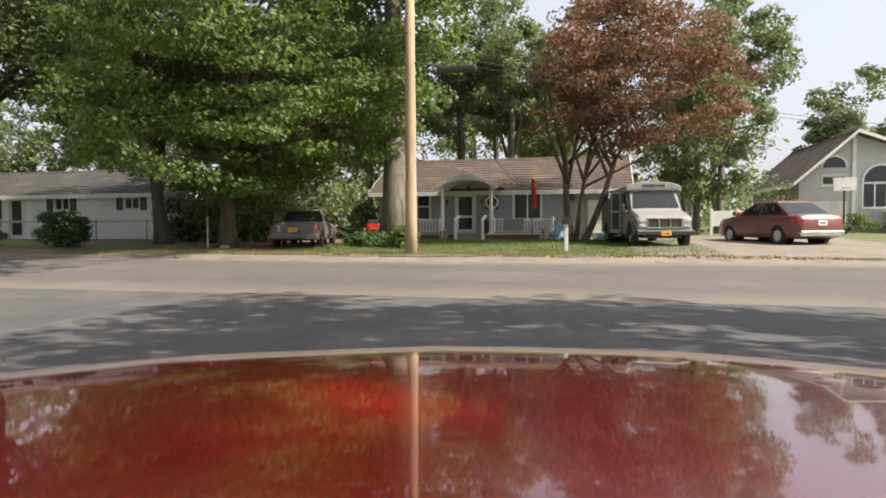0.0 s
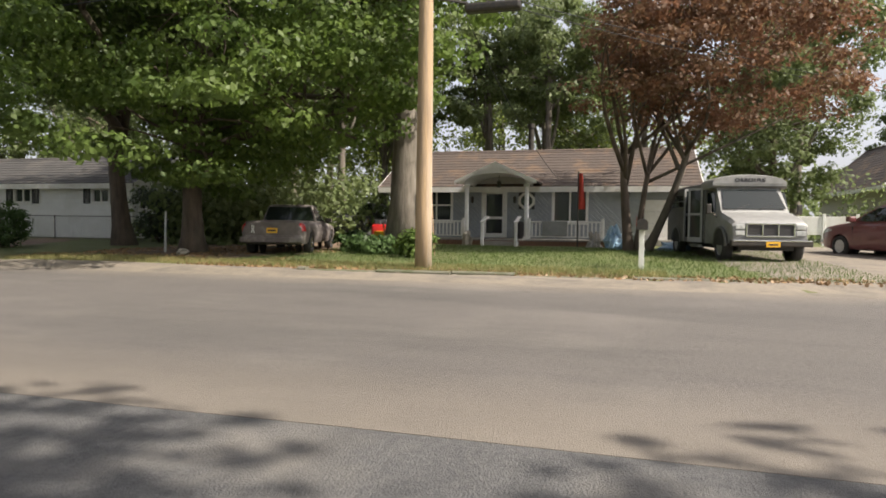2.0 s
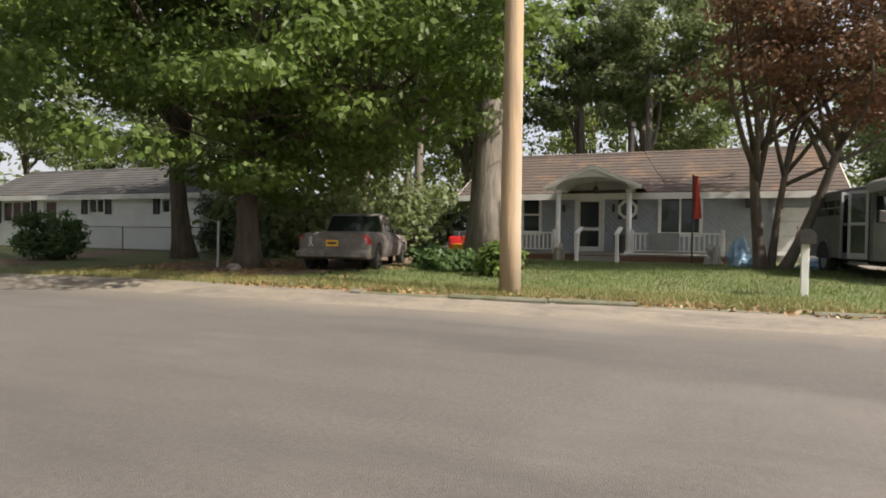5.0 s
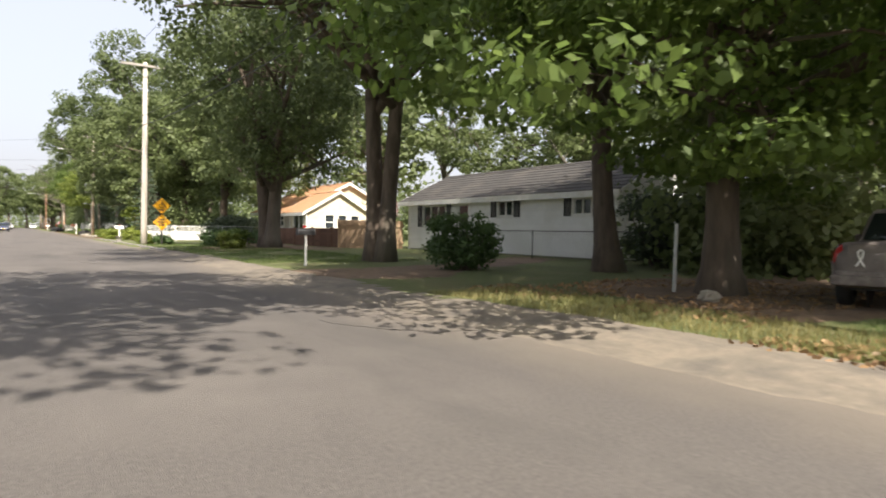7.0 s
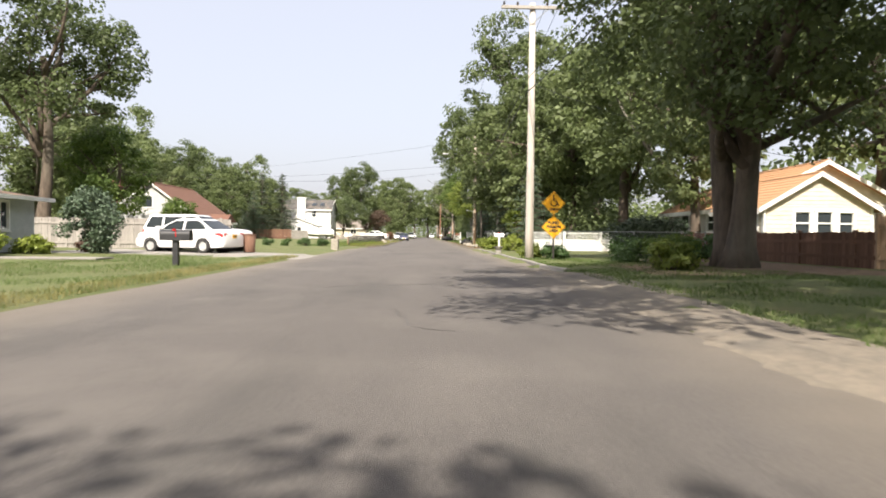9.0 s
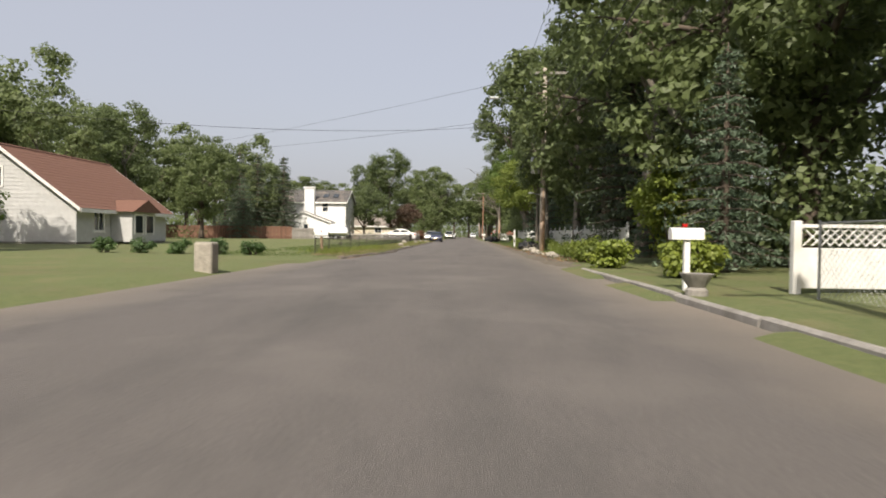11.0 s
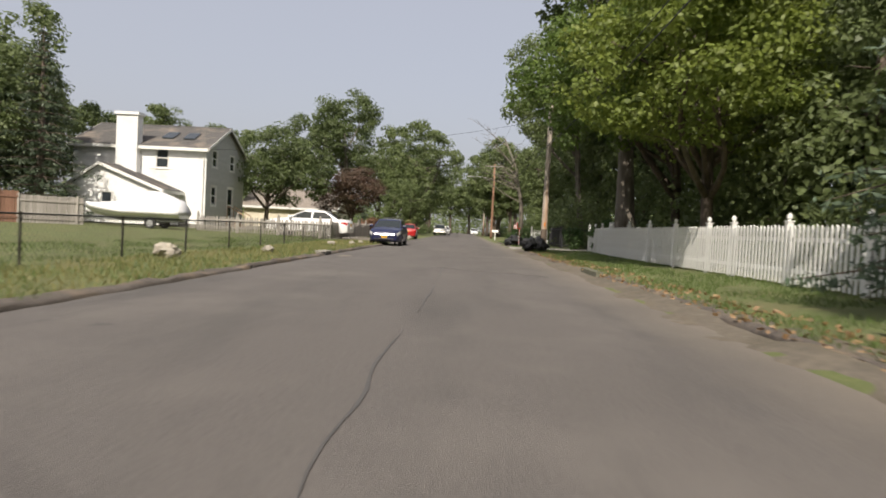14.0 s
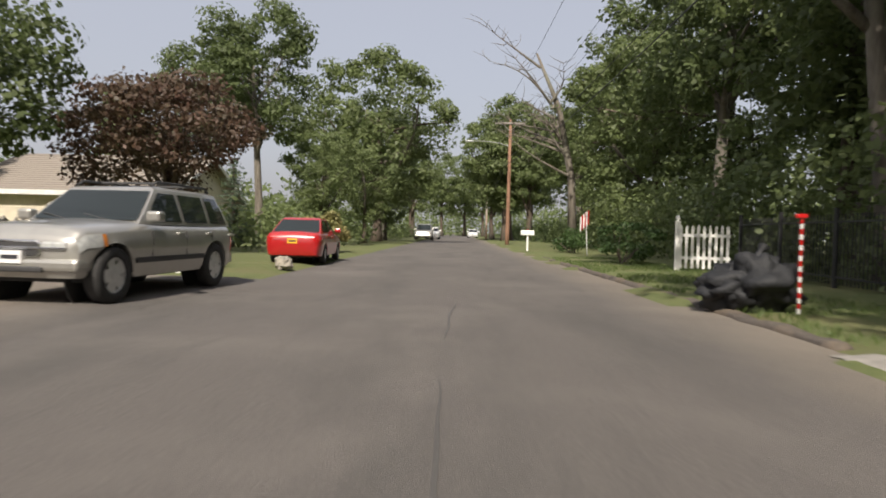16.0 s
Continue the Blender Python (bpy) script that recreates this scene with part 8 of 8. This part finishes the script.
chain_fence([(10.4, 72), (10.55, 96), (10.3, 118), (9.8, 125.8)], "low dark chain-link fence along a wide lawn", M["metal_dark"], 0.68)
chain_fence([(21.4, 54.6), (21.6, 47.6), (27.1, 47.2)], "galvanised chain-link fence under dark trees", M["galvanised"], 1.0)
chain_fence([(27.9, 19.8), (28.0, 30.2)], "black chain-link fence in front of the ranch house", M["metal_dark"], 0.95)
solid("fence_stake", Shape().tube([(0, 0, -0.1), (0.03, 0, 1.05)], 0.03, 8), M["galvanised"], "leaning galvanised stake beside the maple trunk", "post", where=(22.95, 16.15, 0.1))

lat = thing("lattice_fence", (0, 0, 0), "white vinyl fence with a lattice top", "fence")
for k in range(3):
    x = 21.5 + 1.9 * k
    part("panel", Shape().soft_box(x + 0.06, 55.4, 0.15, x + 1.84, 55.45, 0.75, 0.01), M["white_paint"], lat)
    part("post", Shape().soft_box(x - 0.06, 55.36, 0, x + 0.06, 55.48, 1.15, 0.01), M["white_paint"], lat)
    la = Shape()
    for j in range(13):
        u = x + 0.1 + j * 0.13
        la.tube([(u, 55.42, 0.78), (min(u + 0.28, x + 1.84), 55.42, 1.05)], 0.012, 4).tube([(min(u + 0.28, x + 1.84), 55.43, 0.78), (u, 55.43, 1.05)], 0.012, 4)
    part("lattice", la, M["white_paint"], lat)
    part("cap_rail", Shape().box(x + 0.06, 55.39, 1.05, x + 1.84, 55.47, 1.1), M["white_paint"], lat)
vin = thing("vinyl_fence", (0, 0, 0), "white panel fence with a lattice top by the big house", "fence")
for k in range(4):
    y = -2.0 - 1.2 * k
    part("panel", Shape().soft_box(38.0, y - 1.14, 0.65 - 0.0, 38.05, y - 0.06, 1.4, 0.01), M["white_paint"], vin)
    part("post", Shape().soft_box(37.97, y - 0.06, 0.1, 38.09, y + 0.06, 1.5, 0.01), M["white_paint"], vin)


# ---- loose things ----
def bags(x, y, blobs, label):
    root = thing("rubbish_bags", (x, y, 0.08), label, "rubbish bags")
    for k, (bx, by, r, h) in enumerate(blobs):
        s = Shape().blob(bx, by, h * 0.88, r, r * 0.9, h, 0.62, 18, k + int(x * 7))
        b = part("bag", s, M["bag"], root, smooth=True)
        part("knot", Shape().tube([(bx, by, 1.8 * h), (bx + 0.03, by, 1.9 * h + 0.04), (bx + 0.08, by + 0.03, 1.9 * h + 0.1)], [0.06, 0.03, 0.07], 7), M["bag"], b)


bags(19.8, 122.6, [(0, 0, 0.38, 0.3), (0.4, 0.15, 0.36, 0.32), (0.1, 0.45, 0.38, 0.28), (0.55, 0.6, 0.34, 0.26)], "irregular heap of dull black rubbish bags on the verge")
bags(19.95, 82.6, [(0.1, 0, 0.34, 0.24), (0.5, 0.2, 0.36, 0.25), (0.3, 0.5, 0.34, 0.2)], "black rubbish bags beside cut branches")
bags(20.0, 134.0, [(0, 0, 0.46, 0.34), (-0.3, 0.1, 0.36, 0.22)], "low slumped black rubbish bag beside a striped post")
post = thing("striped_post", (20.22, 133.45, 0.08), "thin red and white striped post", "post")
for k in range(18):
    part("stripe", Shape().tube([(0, 0, 0.06 * k), (0, 0, 0.06 * k + 0.059)], 0.018, 8), M["red_lens"] if k % 2 else M["white_paint"], post)
part("cap", Shape().soft_box(-0.07, -0.03, 1.08, 0.05, 0.03, 1.13, 0.01), M["red_lens"], post)
branches = thing("cut_branches", (20.45, 81.6, 0.1), "tangle of cut grey branches on the verge", "branches")
rng = random.Random(9)
for k in range(22):
    a = Vector((rng.uniform(-0.5, 0.5), rng.uniform(-0.6, 0.6), rng.uniform(0.02, 0.2)))
    part("branch", Shape().tube(bent(rng, a, a + Vector((rng.uniform(-0.5, 0.5), rng.uniform(-0.7, 0.7), rng.uniform(0.0, 0.4))), 0.2, 5), [0.02, 0.017, 0.013, 0.01, 0.005], 5), M["bark_pale"], branches)
rng = random.Random(12)
rocks = [(20.1 + rng.uniform(-0.25, 0.3), 70.5 + 0.62 * k + rng.uniform(-0.2, 0.2), rng.uniform(0.07, 0.15)) for k in range(17)] + [(11.7, 109.0, 0.14), (11.6, 117.2, 0.13), (12.0, 119.5, 0.11), (11.0, 104.9, 0.22), (12.2, 120.6, 0.11), (12.7, 139.6, 0.2), (20.2, 79.6, 0.2), (22.3, 15.1, 0.14), (12.1, 90.6, 0.18)]
for k, (x, y, r) in enumerate(rocks):
    solid("stone", Shape().blob(0, 0, r * 0.4, r * 1.2, r, r * 0.7, 0.5, 7, k), M["stone"], "pale rounded field stone on the verge", "stone", "stones along the verges", where=(x, y, 0.07), turn=rng.uniform(0, 360))

bin_ = thing("rubbish_bin", (8.6, 50.6, 0.1), "brown plastic rubbish bin on the driveway", "bin")
part("body", Shape().tube([(0, 0, 0), (0, 0, 0.02), (0, 0, 0.75)], [0.22, 0.23, 0.28], 18), M["board"], bin_, smooth=True)
part("rim", Shape().tube([(0, 0, 0.74), (0, 0, 0.79)], 0.3, 18), M["board"], bin_)

# things before the cottage
fl = thing("flag_on_stake", (30.6, 6.15, 0.15), "faded red flag hanging on a dark stake", "flag")
part("stake", Shape().tube([(0, 0, -0.1), (0, 0, 2.55)], 0.025, 7), M["metal_dark"], fl)
cloth = [[(0.03 * math.sin(i * 1.3 + z * 3) , -0.02 - 0.22 * (i / 5) * (0.5 + 0.5 * z / 1.2), 2.5 - z) for i in range(6)] for z in (0, 0.25, 0.5, 0.75, 1.0, 1.2)]
part("cloth", Shape().loft(cloth, closed=False, caps=False), M["flag_red"], fl, smooth=True)
cart = thing("garden_tractor", (27.6, 12.0, 0.13), "red garden tractor with a yellow cart among weeds", "tractor", turn=200)
part("hood", Shape().soft_box(0.1, -0.25, 0.35, 0.85, 0.25, 0.75, 0.06), M["paint_red"], cart)
part("deck", Shape().soft_box(-0.7, -0.35, 0.25, 0.2, 0.35, 0.4, 0.03), M["paint_red"], cart)
part("seat", Shape().soft_box(-0.6, -0.2, 0.5, -0.2, 0.2, 0.6, 0.04).soft_box(-0.65, -0.2, 0.55, -0.57, 0.2, 0.9, 0.03), M["black_paint"], cart)
part("steering_wheel", Shape().tube([(0.05, 0, 0.6), (-0.05, 0, 0.85)], 0.02, 6), M["black_paint"], cart)
for x, r in ((-0.45, 0.25), (0.6, 0.17)):
    for s_ in (1, -1):
        wheel(cart, x, s_ * 0.36, r, 0.14, 5, M["plate_yellow"], s_)
barrow = thing("yellow_cart", (26.6, 11.4, 0.13), "yellow plastic yard cart with a long handle", "cart", turn=195)
part("tray", Shape().loft([[(-0.45, -0.25, 0.28), (0.45, -0.25, 0.28), (0.45, 0.25, 0.28), (-0.45, 0.25, 0.28)], [(-0.6, -0.33, 0.55), (0.6, -0.33, 0.55), (0.6, 0.33, 0.55), (-0.6, 0.33, 0.55)]]), M["plate_yellow"], barrow)
part("handle", Shape().tube([(0.5, 0, 0.35), (1.2, 0, 0.8)], 0.018, 6), M["galvanised"], barrow)
for s_ in (1, -1):
    wheel(barrow, 0, s_ * 0.32, 0.18, 0.08, 5, M["galvanised"], s_)
stakes = thing("wooden_stakes", (24.6, 9.6, 0.12), "two thin wooden stakes leaning at a trunk", "stakes")
for k, (a, b) in enumerate((((0, 0, 0), (0.25, 0.18, 1.75)), ((0.1, -0.2, 0), (0.3, -0.05, 1.6)))):
    part("stake", Shape().tube([a, b], 0.018, 4), M["board_pale"], stakes)
for k, (x, y, w, h, m) in enumerate(((29.7, 5.0, 0.3, 0.5, "tarp_blue"), (29.6, 4.7, 0.35, 0.25, "tarp_blue"), (29.9, 3.1, 0.6, 0.2, "tarp_blue"), (29.9, 2.6, 0.5, 0.16, "board_grey"), (30.4, 5.6, 0.3, 0.4, "board_grey"), (30.5, 9.9, 0.2, 0.4, "stone"))):
    solid("yard_clutter", Shape().blob(0, 0, h * 0.45, w, w * 0.8, h, 0.6, 9, k), M[m], "crumpled tarpaulin and yard clutter on the lawn", "clutter", "clutter before the cottage", where=(x, y, 0.12))
bench = thing("board_on_rail", (30.85, 6.9, 0.55), "pale board leaning on the porch rail", "board")
part("sheet", Shape().soft_box(-0.02, -0.4, 0, 0.02, 0.45, 0.5, 0.01), M["van_silver"], bench)
urn = solid("porch_bin", Shape().tube([(0, 0, 0), (0, 0, 0.55), (0, 0, 0.62)], [0.18, 0.22, 0.2], 14), M["black_paint"], "black bin standing on the porch", "bin", where=(32.2, 8.3, 0.41))
hoop = thing("basketball_hoop", (42.5, -9.4, 0.3), "basketball board on a pole before a garage", "hoop")
part("pole", Shape().tube([(0, 0, -0.2), (0, 0, 2.4)], 0.05, 8), M["metal_dark"], hoop)
part("backboard", Shape().soft_box(-0.1, -0.55, 2.2, -0.06, 0.55, 2.9, 0.01), M["white_paint"], hoop)
part("ring", Shape().tube([(-0.33 + 0.22 * math.cos(a), 0.22 * math.sin(a), 2.35) for a in (k * 0.524 for k in range(13))], 0.012, 5), M["amber_lens"], hoop)
fg = thing("house_flag", (29.2, 36.4, 0.15), "striped flag on a short pole by the ranch house", "flag")
part("pole", Shape().tube([(0.3, -0.9, 1.7), (0, -0.2, 2.4)], 0.015, 6), M["white_paint"], fg)
for k in range(7):
    part("stripe", Shape().box(-0.01, -0.75 + 0.05 * k, 1.55 + 0.03 * k, 0.0, -0.71 + 0.05 * k, 2.15 + 0.03 * k), M["red_lens"] if k % 2 else M["white_paint"], fg)
fg = thing("house_flag", (21.6, 152.0, 0.15), "small striped flag on a pole by the hedge", "flag")
part("pole", Shape().tube([(0, 0, -0.1), (-0.1, 0, 1.7)], 0.018, 6), M["white_paint"], fg)
for k in range(6):
    part("stripe", Shape().box(-0.32 + 0.06 * k, -0.01, 0.9 + 0.06 * k, -0.265 + 0.06 * k, 0.0, 1.5 + 0.05 * k), M["red_lens"] if k % 2 else M["white_paint"], fg)

# low plants
for k, (x, y, a, b, h, m) in enumerate(((24.2, 10.9, 0.55, 0.6, 0.26, "leaf_shrub"), (23.6, 9.5, 0.5, 0.45, 0.3, "leaf_maple"), (25.4, 11.8, 0.6, 0.4, 0.3, "leaf_shrub"), (22.6, 43.0, 0.8, 1.2, 0.4, "leaf_shrub"), (23.0, 40.5, 0.7, 1.3, 0.45, "leaf_maple"), (22.3, 38.4, 0.5, 0.6, 0.35, "leaf_bright"), (25.8, 45.5, 0.9, 1.6, 0.5, "leaf_shrub"), (20.9, 45.9, 0.4, 0.45, 0.25, "leaf_shrub"), (20.3, 47.6, 0.4, 0.4, 0.25, "leaf_bright"), (20.5, 66.5, 0.6, 1.2, 0.35, "leaf_bright"), (20.4, 62.8, 0.5, 0.6, 0.4, "leaf_yellow"), (21.2, 58.8, 0.5, 0.5, 0.4, "leaf_yellow"), (22.0, 88.0, 0.5, 1.4, 0.3, "leaf_bright"), (21.5, 94.0, 0.5, 1.8, 0.3, "leaf_maple"), (21.0, 98.0, 0.5, 1.5, 0.25, "leaf_bright"), (2.6, 45.2, 0.5, 0.5, 0.3, "leaf_yellow"), (2.6, 42.9, 0.45, 0.6, 0.45, "leaf_yellow"), (3.2, 48.2, 0.6, 0.4, 0.35, "leaf_purple"), (41.0, -9.0, 1.0, 1.6, 0.7, "leaf_maple"), (40.0, -13.0, 0.9, 0.9, 0.6, "leaf_maple"), (39.5, -6.2, 0.5, 0.5, 1.0, "leaf_bright"), (21.8, 156, 0.8, 2.0, 0.6, "leaf_shrub"), (21.5, 146, 0.9, 2.4, 0.7, "leaf_shrub"), (23.5, 124, 0.7, 1.5, 0.8, "leaf_shrub"), (22.9, 129.2, 0.6, 0.8, 0.7, "leaf_shrub"), (29.1, 31.9, 0.35, 0.4, 0.3, "leaf_shrub"))):
    shrub("low_plant", (x, y, 0.08), "low leafy shrub in a bed", (a, b, h), 40, 40, 0.12, M[m], 100 + k, 0.15)
for k in range(5):
    shrub("hedge_bush", (3.9 + 1.25 * k, 67.8 + 0.2 * k, 0.1), "small clipped round bush in a row", (0.4, 0.4, 0.28), 40, 30, 0.08, M["leaf_shrub"], 140 + k, 0.1, group="row of clipped bushes")


def blade_bed(name, spots, label, material, size, seed, tall=0.5):
    """Upright blades in tufts, one mesh."""
    r = np.random.default_rng(seed)
    p = np.asarray(spots, float)
    n = len(p)
    h = tall * r.uniform(0.5, 1.2, n)
    a = r.uniform(0, 6.283, n)
    lean = r.normal(0, 0.35, (n, 2)) * h[:, None]
    w = size * r.uniform(0.6, 1.3, n)
    side = np.stack([np.cos(a) * w, np.sin(a) * w, np.zeros(n)], 1)
    tip = p + np.stack([lean[:, 0], lean[:, 1], h], 1)
    v = np.stack([p - side, p + side, tip], 1).reshape(-1, 3)
    me = bpy.data.meshes.new(name)
    me.vertices.add(3 * n), me.loops.add(3 * n), me.polygons.add(n)
    me.vertices.foreach_set("co", v.astype(np.float32).ravel())
    me.loops.foreach_set("vertex_index", np.arange(3 * n, dtype=np.int32))
    me.polygons.foreach_set("loop_start", np.arange(0, 3 * n, 3, dtype=np.int32))
    me.update(calc_edges=True)
    me.materials.append(material)
    return tagged(part(name, me, material), label, "plants", kind="stuff")


def sown(rng, count, x0, x1, y0, y1, keep=None):
    out = []
    while len(out) < count:
        x, y = rng.uniform(x0, x1), rng.uniform(y0, y1)
        if on_road(x, y) or (keep and not keep(x, y)):
            continue
        out.append((x, y, ground_height(x, y) - 0.01))
    return out


rng = random.Random(21)
patchy = lambda x, y: noise.noise(Vector((x * 0.6, y * 0.6, 4))) > -0.15
blade_bed("grass", sown(rng, 40000, 19.6, 30, 0.5, 13), "lawn grass blades before the cottage", M["blade"], 0.006, 1, 0.085)
blade_bed("grass", sown(rng, 14000, 19.6, 21.2, 4, 18), "ragged grass along the verge", M["blade_dry"], 0.006, 2, 0.1)
blade_bed("grass", sown(rng, 26000, 19.6, 24.5, 26, 47, patchy), "mown lawn before the houses", M["blade"], 0.007, 3, 0.08)
blade_bed("grass", sown(rng, 24000, 5.5, 11.6, 22, 47, patchy), "sunny mown lawn with dry edges", M["blade"], 0.007, 4, 0.08)
blade_bed("grass", sown(rng, 9000, 10.6, 12.0, 22, 47), "dry grass edge along the street", M["blade_dry"], 0.006, 5, 0.09)
blade_bed("grass", sown(rng, 30000, 7, 13, 68, 126, patchy), "patchy weedy lawn along the fence", M["blade"], 0.008, 6, 0.1)
blade_bed("grass", sown(rng, 16000, 10.6, 12.8, 70, 126), "dry weeds along the berm", M["blade_dry"], 0.008, 7, 0.12)
blade_bed("grass", sown(rng, 26000, 19.7, 23.2, 79, 126, patchy), "shaded lawn before the white fence", M["blade"], 0.008, 8, 0.1)
blade_bed("grass", sown(rng, 9000, 19.7, 22.5, 131.6, 150, patchy), "lawn beside the striped post", M["blade"], 0.008, 9, 0.09)
blade_bed("day_lilies", [(x + rng.gauss(0, 0.22), y + rng.gauss(0, 0.22), 0.07) for x, y in ((20.9, 73.4), (21.3, 74.2), (20.8, 75.2), (21.6, 75.6), (21.1, 76.6), (21.7, 77.6), (22.2, 76.4), (21.4, 72.0), (21.0, 70.6)) for _ in range(90)], "clump of long strappy day lily leaves", M["leaf_bright"], 0.016, 10, 0.62)
blade_bed("weeds", [(x + rng.gauss(0, 0.5), y + rng.gauss(0, 0.8), 0.06) for x, y in ((11.0, 76.0), (10.6, 74.0), (11.4, 79.0), (11.2, 83.0), (10.9, 72.5)) for _ in range(260)], "green weeds on the verge", M["leaf_bright"], 0.012, 11, 0.28)
litter = sown(rng, 2600, 19.35, 20.3, -2, 13) + sown(rng, 2200, 20.5, 26, 12, 18.5, lambda x, y: noise.noise(Vector((x * 0.5, y * 0.5, 9))) > -0.05) + sown(rng, 2500, 19.5, 20.6, 66, 122)
part_litter = new("leaf_litter", leaf_cloud("leaf_litter", M["litter"], [(x, y, z + 0.025) for x, y, z in litter], 1, 0.075, 0.02, 3, 0.1, 0.0))
tagged(part_litter, "dead brown leaves scattered on the verge", "leaf litter", kind="stuff")


# ---- undergrowth and far woods, uncountable ----
def thicket(name, boxes, label, material, leaf, per, seed, spread=0.55):
    r, centres = random.Random(seed), []
    for x0, x1, y0, y1, z0, z1, count in boxes:
        for _ in range(count):
            x, y = r.uniform(x0, x1), r.uniform(y0, y1)
            top = z0 + (z1 - z0) * (0.58 + 0.25 * noise.noise(Vector((x * 0.1, y * 0.1, seed))))
            centres.append((x, y, r.uniform(z0, max(z0 + 0.3, top))))
    ob = new(name, leaf_cloud(name, material, centres, per, leaf, spread, seed, 0.8, 0.2))
    return tagged(ob, label, "woodland", kind="stuff")


thicket("undergrowth", [(23.9, 26.2, 60, 103, 0.8, 5.0, 420), (23.6, 26.0, 131.5, 168, 0, 5.5, 420), (24.2, 27, 103, 126, 0, 5.5, 420)], "shaded leafy understory behind the fences", M["leaf_wood"], 0.2, 34, 15, 0.5)
thicket("undergrowth", [(25, 31, 56, 70, 0, 3.0, 260), (26, 33, 70, 128, 0, 7.0, 1250), (24.5, 31, 141.5, 190, 0, 3.2, 420), (23.4, 31, 190, 250, 0, 3.2, 420), (26, 33, 131, 141, 0, 3.0, 160)], "dense dark undergrowth below the roadside trees", M["leaf_oak"], 0.22, 26, 5)
thicket("undergrowth", [(40.5, 47, -6, 58, 0, 5.5, 800), (28.5, 36, 14.6, 21.6, 0, 5.2, 330), (26.8, 30, 16.2, 19.6, 0, 3.2, 170)], "woodland undergrowth behind the houses", M["leaf_wood"], 0.24, 26, 6)
thicket("undergrowth", [(-38, -13, 66, 119, 0, 9.5, 900), (-30, -8, 124, 146, 0, 3.0, 320), (0, 10.5, 146, 250, 0, 2.6, 520), (-14, -8, 40, 66, 0, 2.4, 120)], "undergrowth behind the left-hand yards", M["leaf_wood"], 0.27, 22, 7)
# The brighter leaf colour stands in for sunlight on these leaves.
thicket("far_foliage", [(46, 54, -2, 24, 2, 15, 560)], "foliage high behind the cottage, sunlight put into its light green", M["leaf_bright"], 0.22, 26, 16, 0.6)
thicket("far_woods", [(60, 130, -90, 140, 0, 10, 1500), (-120, -40, 20, 180, 0, 11, 1500), (-60, 90, 285, 330, 0, 13, 1300), (40, 70, 60, 300, 0, 12, 1200), (-60, -8, 180, 290, 0, 12, 1000), (-40, 0, -60, 20, 0, 9, 300), (25, 60, -90, -40, 0, 9, 400)], "far wall of woodland round the settlement", M["leaf_wood"], 0.8, 15, 8, 1.7)

# ---- the plan at its true size ----
for ob in scene.objects:
    if ob.parent is None and ob.type in {"MESH", "EMPTY"}:
        ob.matrix_basis = Matrix.Scale(UNIT, 4) @ ob.matrix_basis
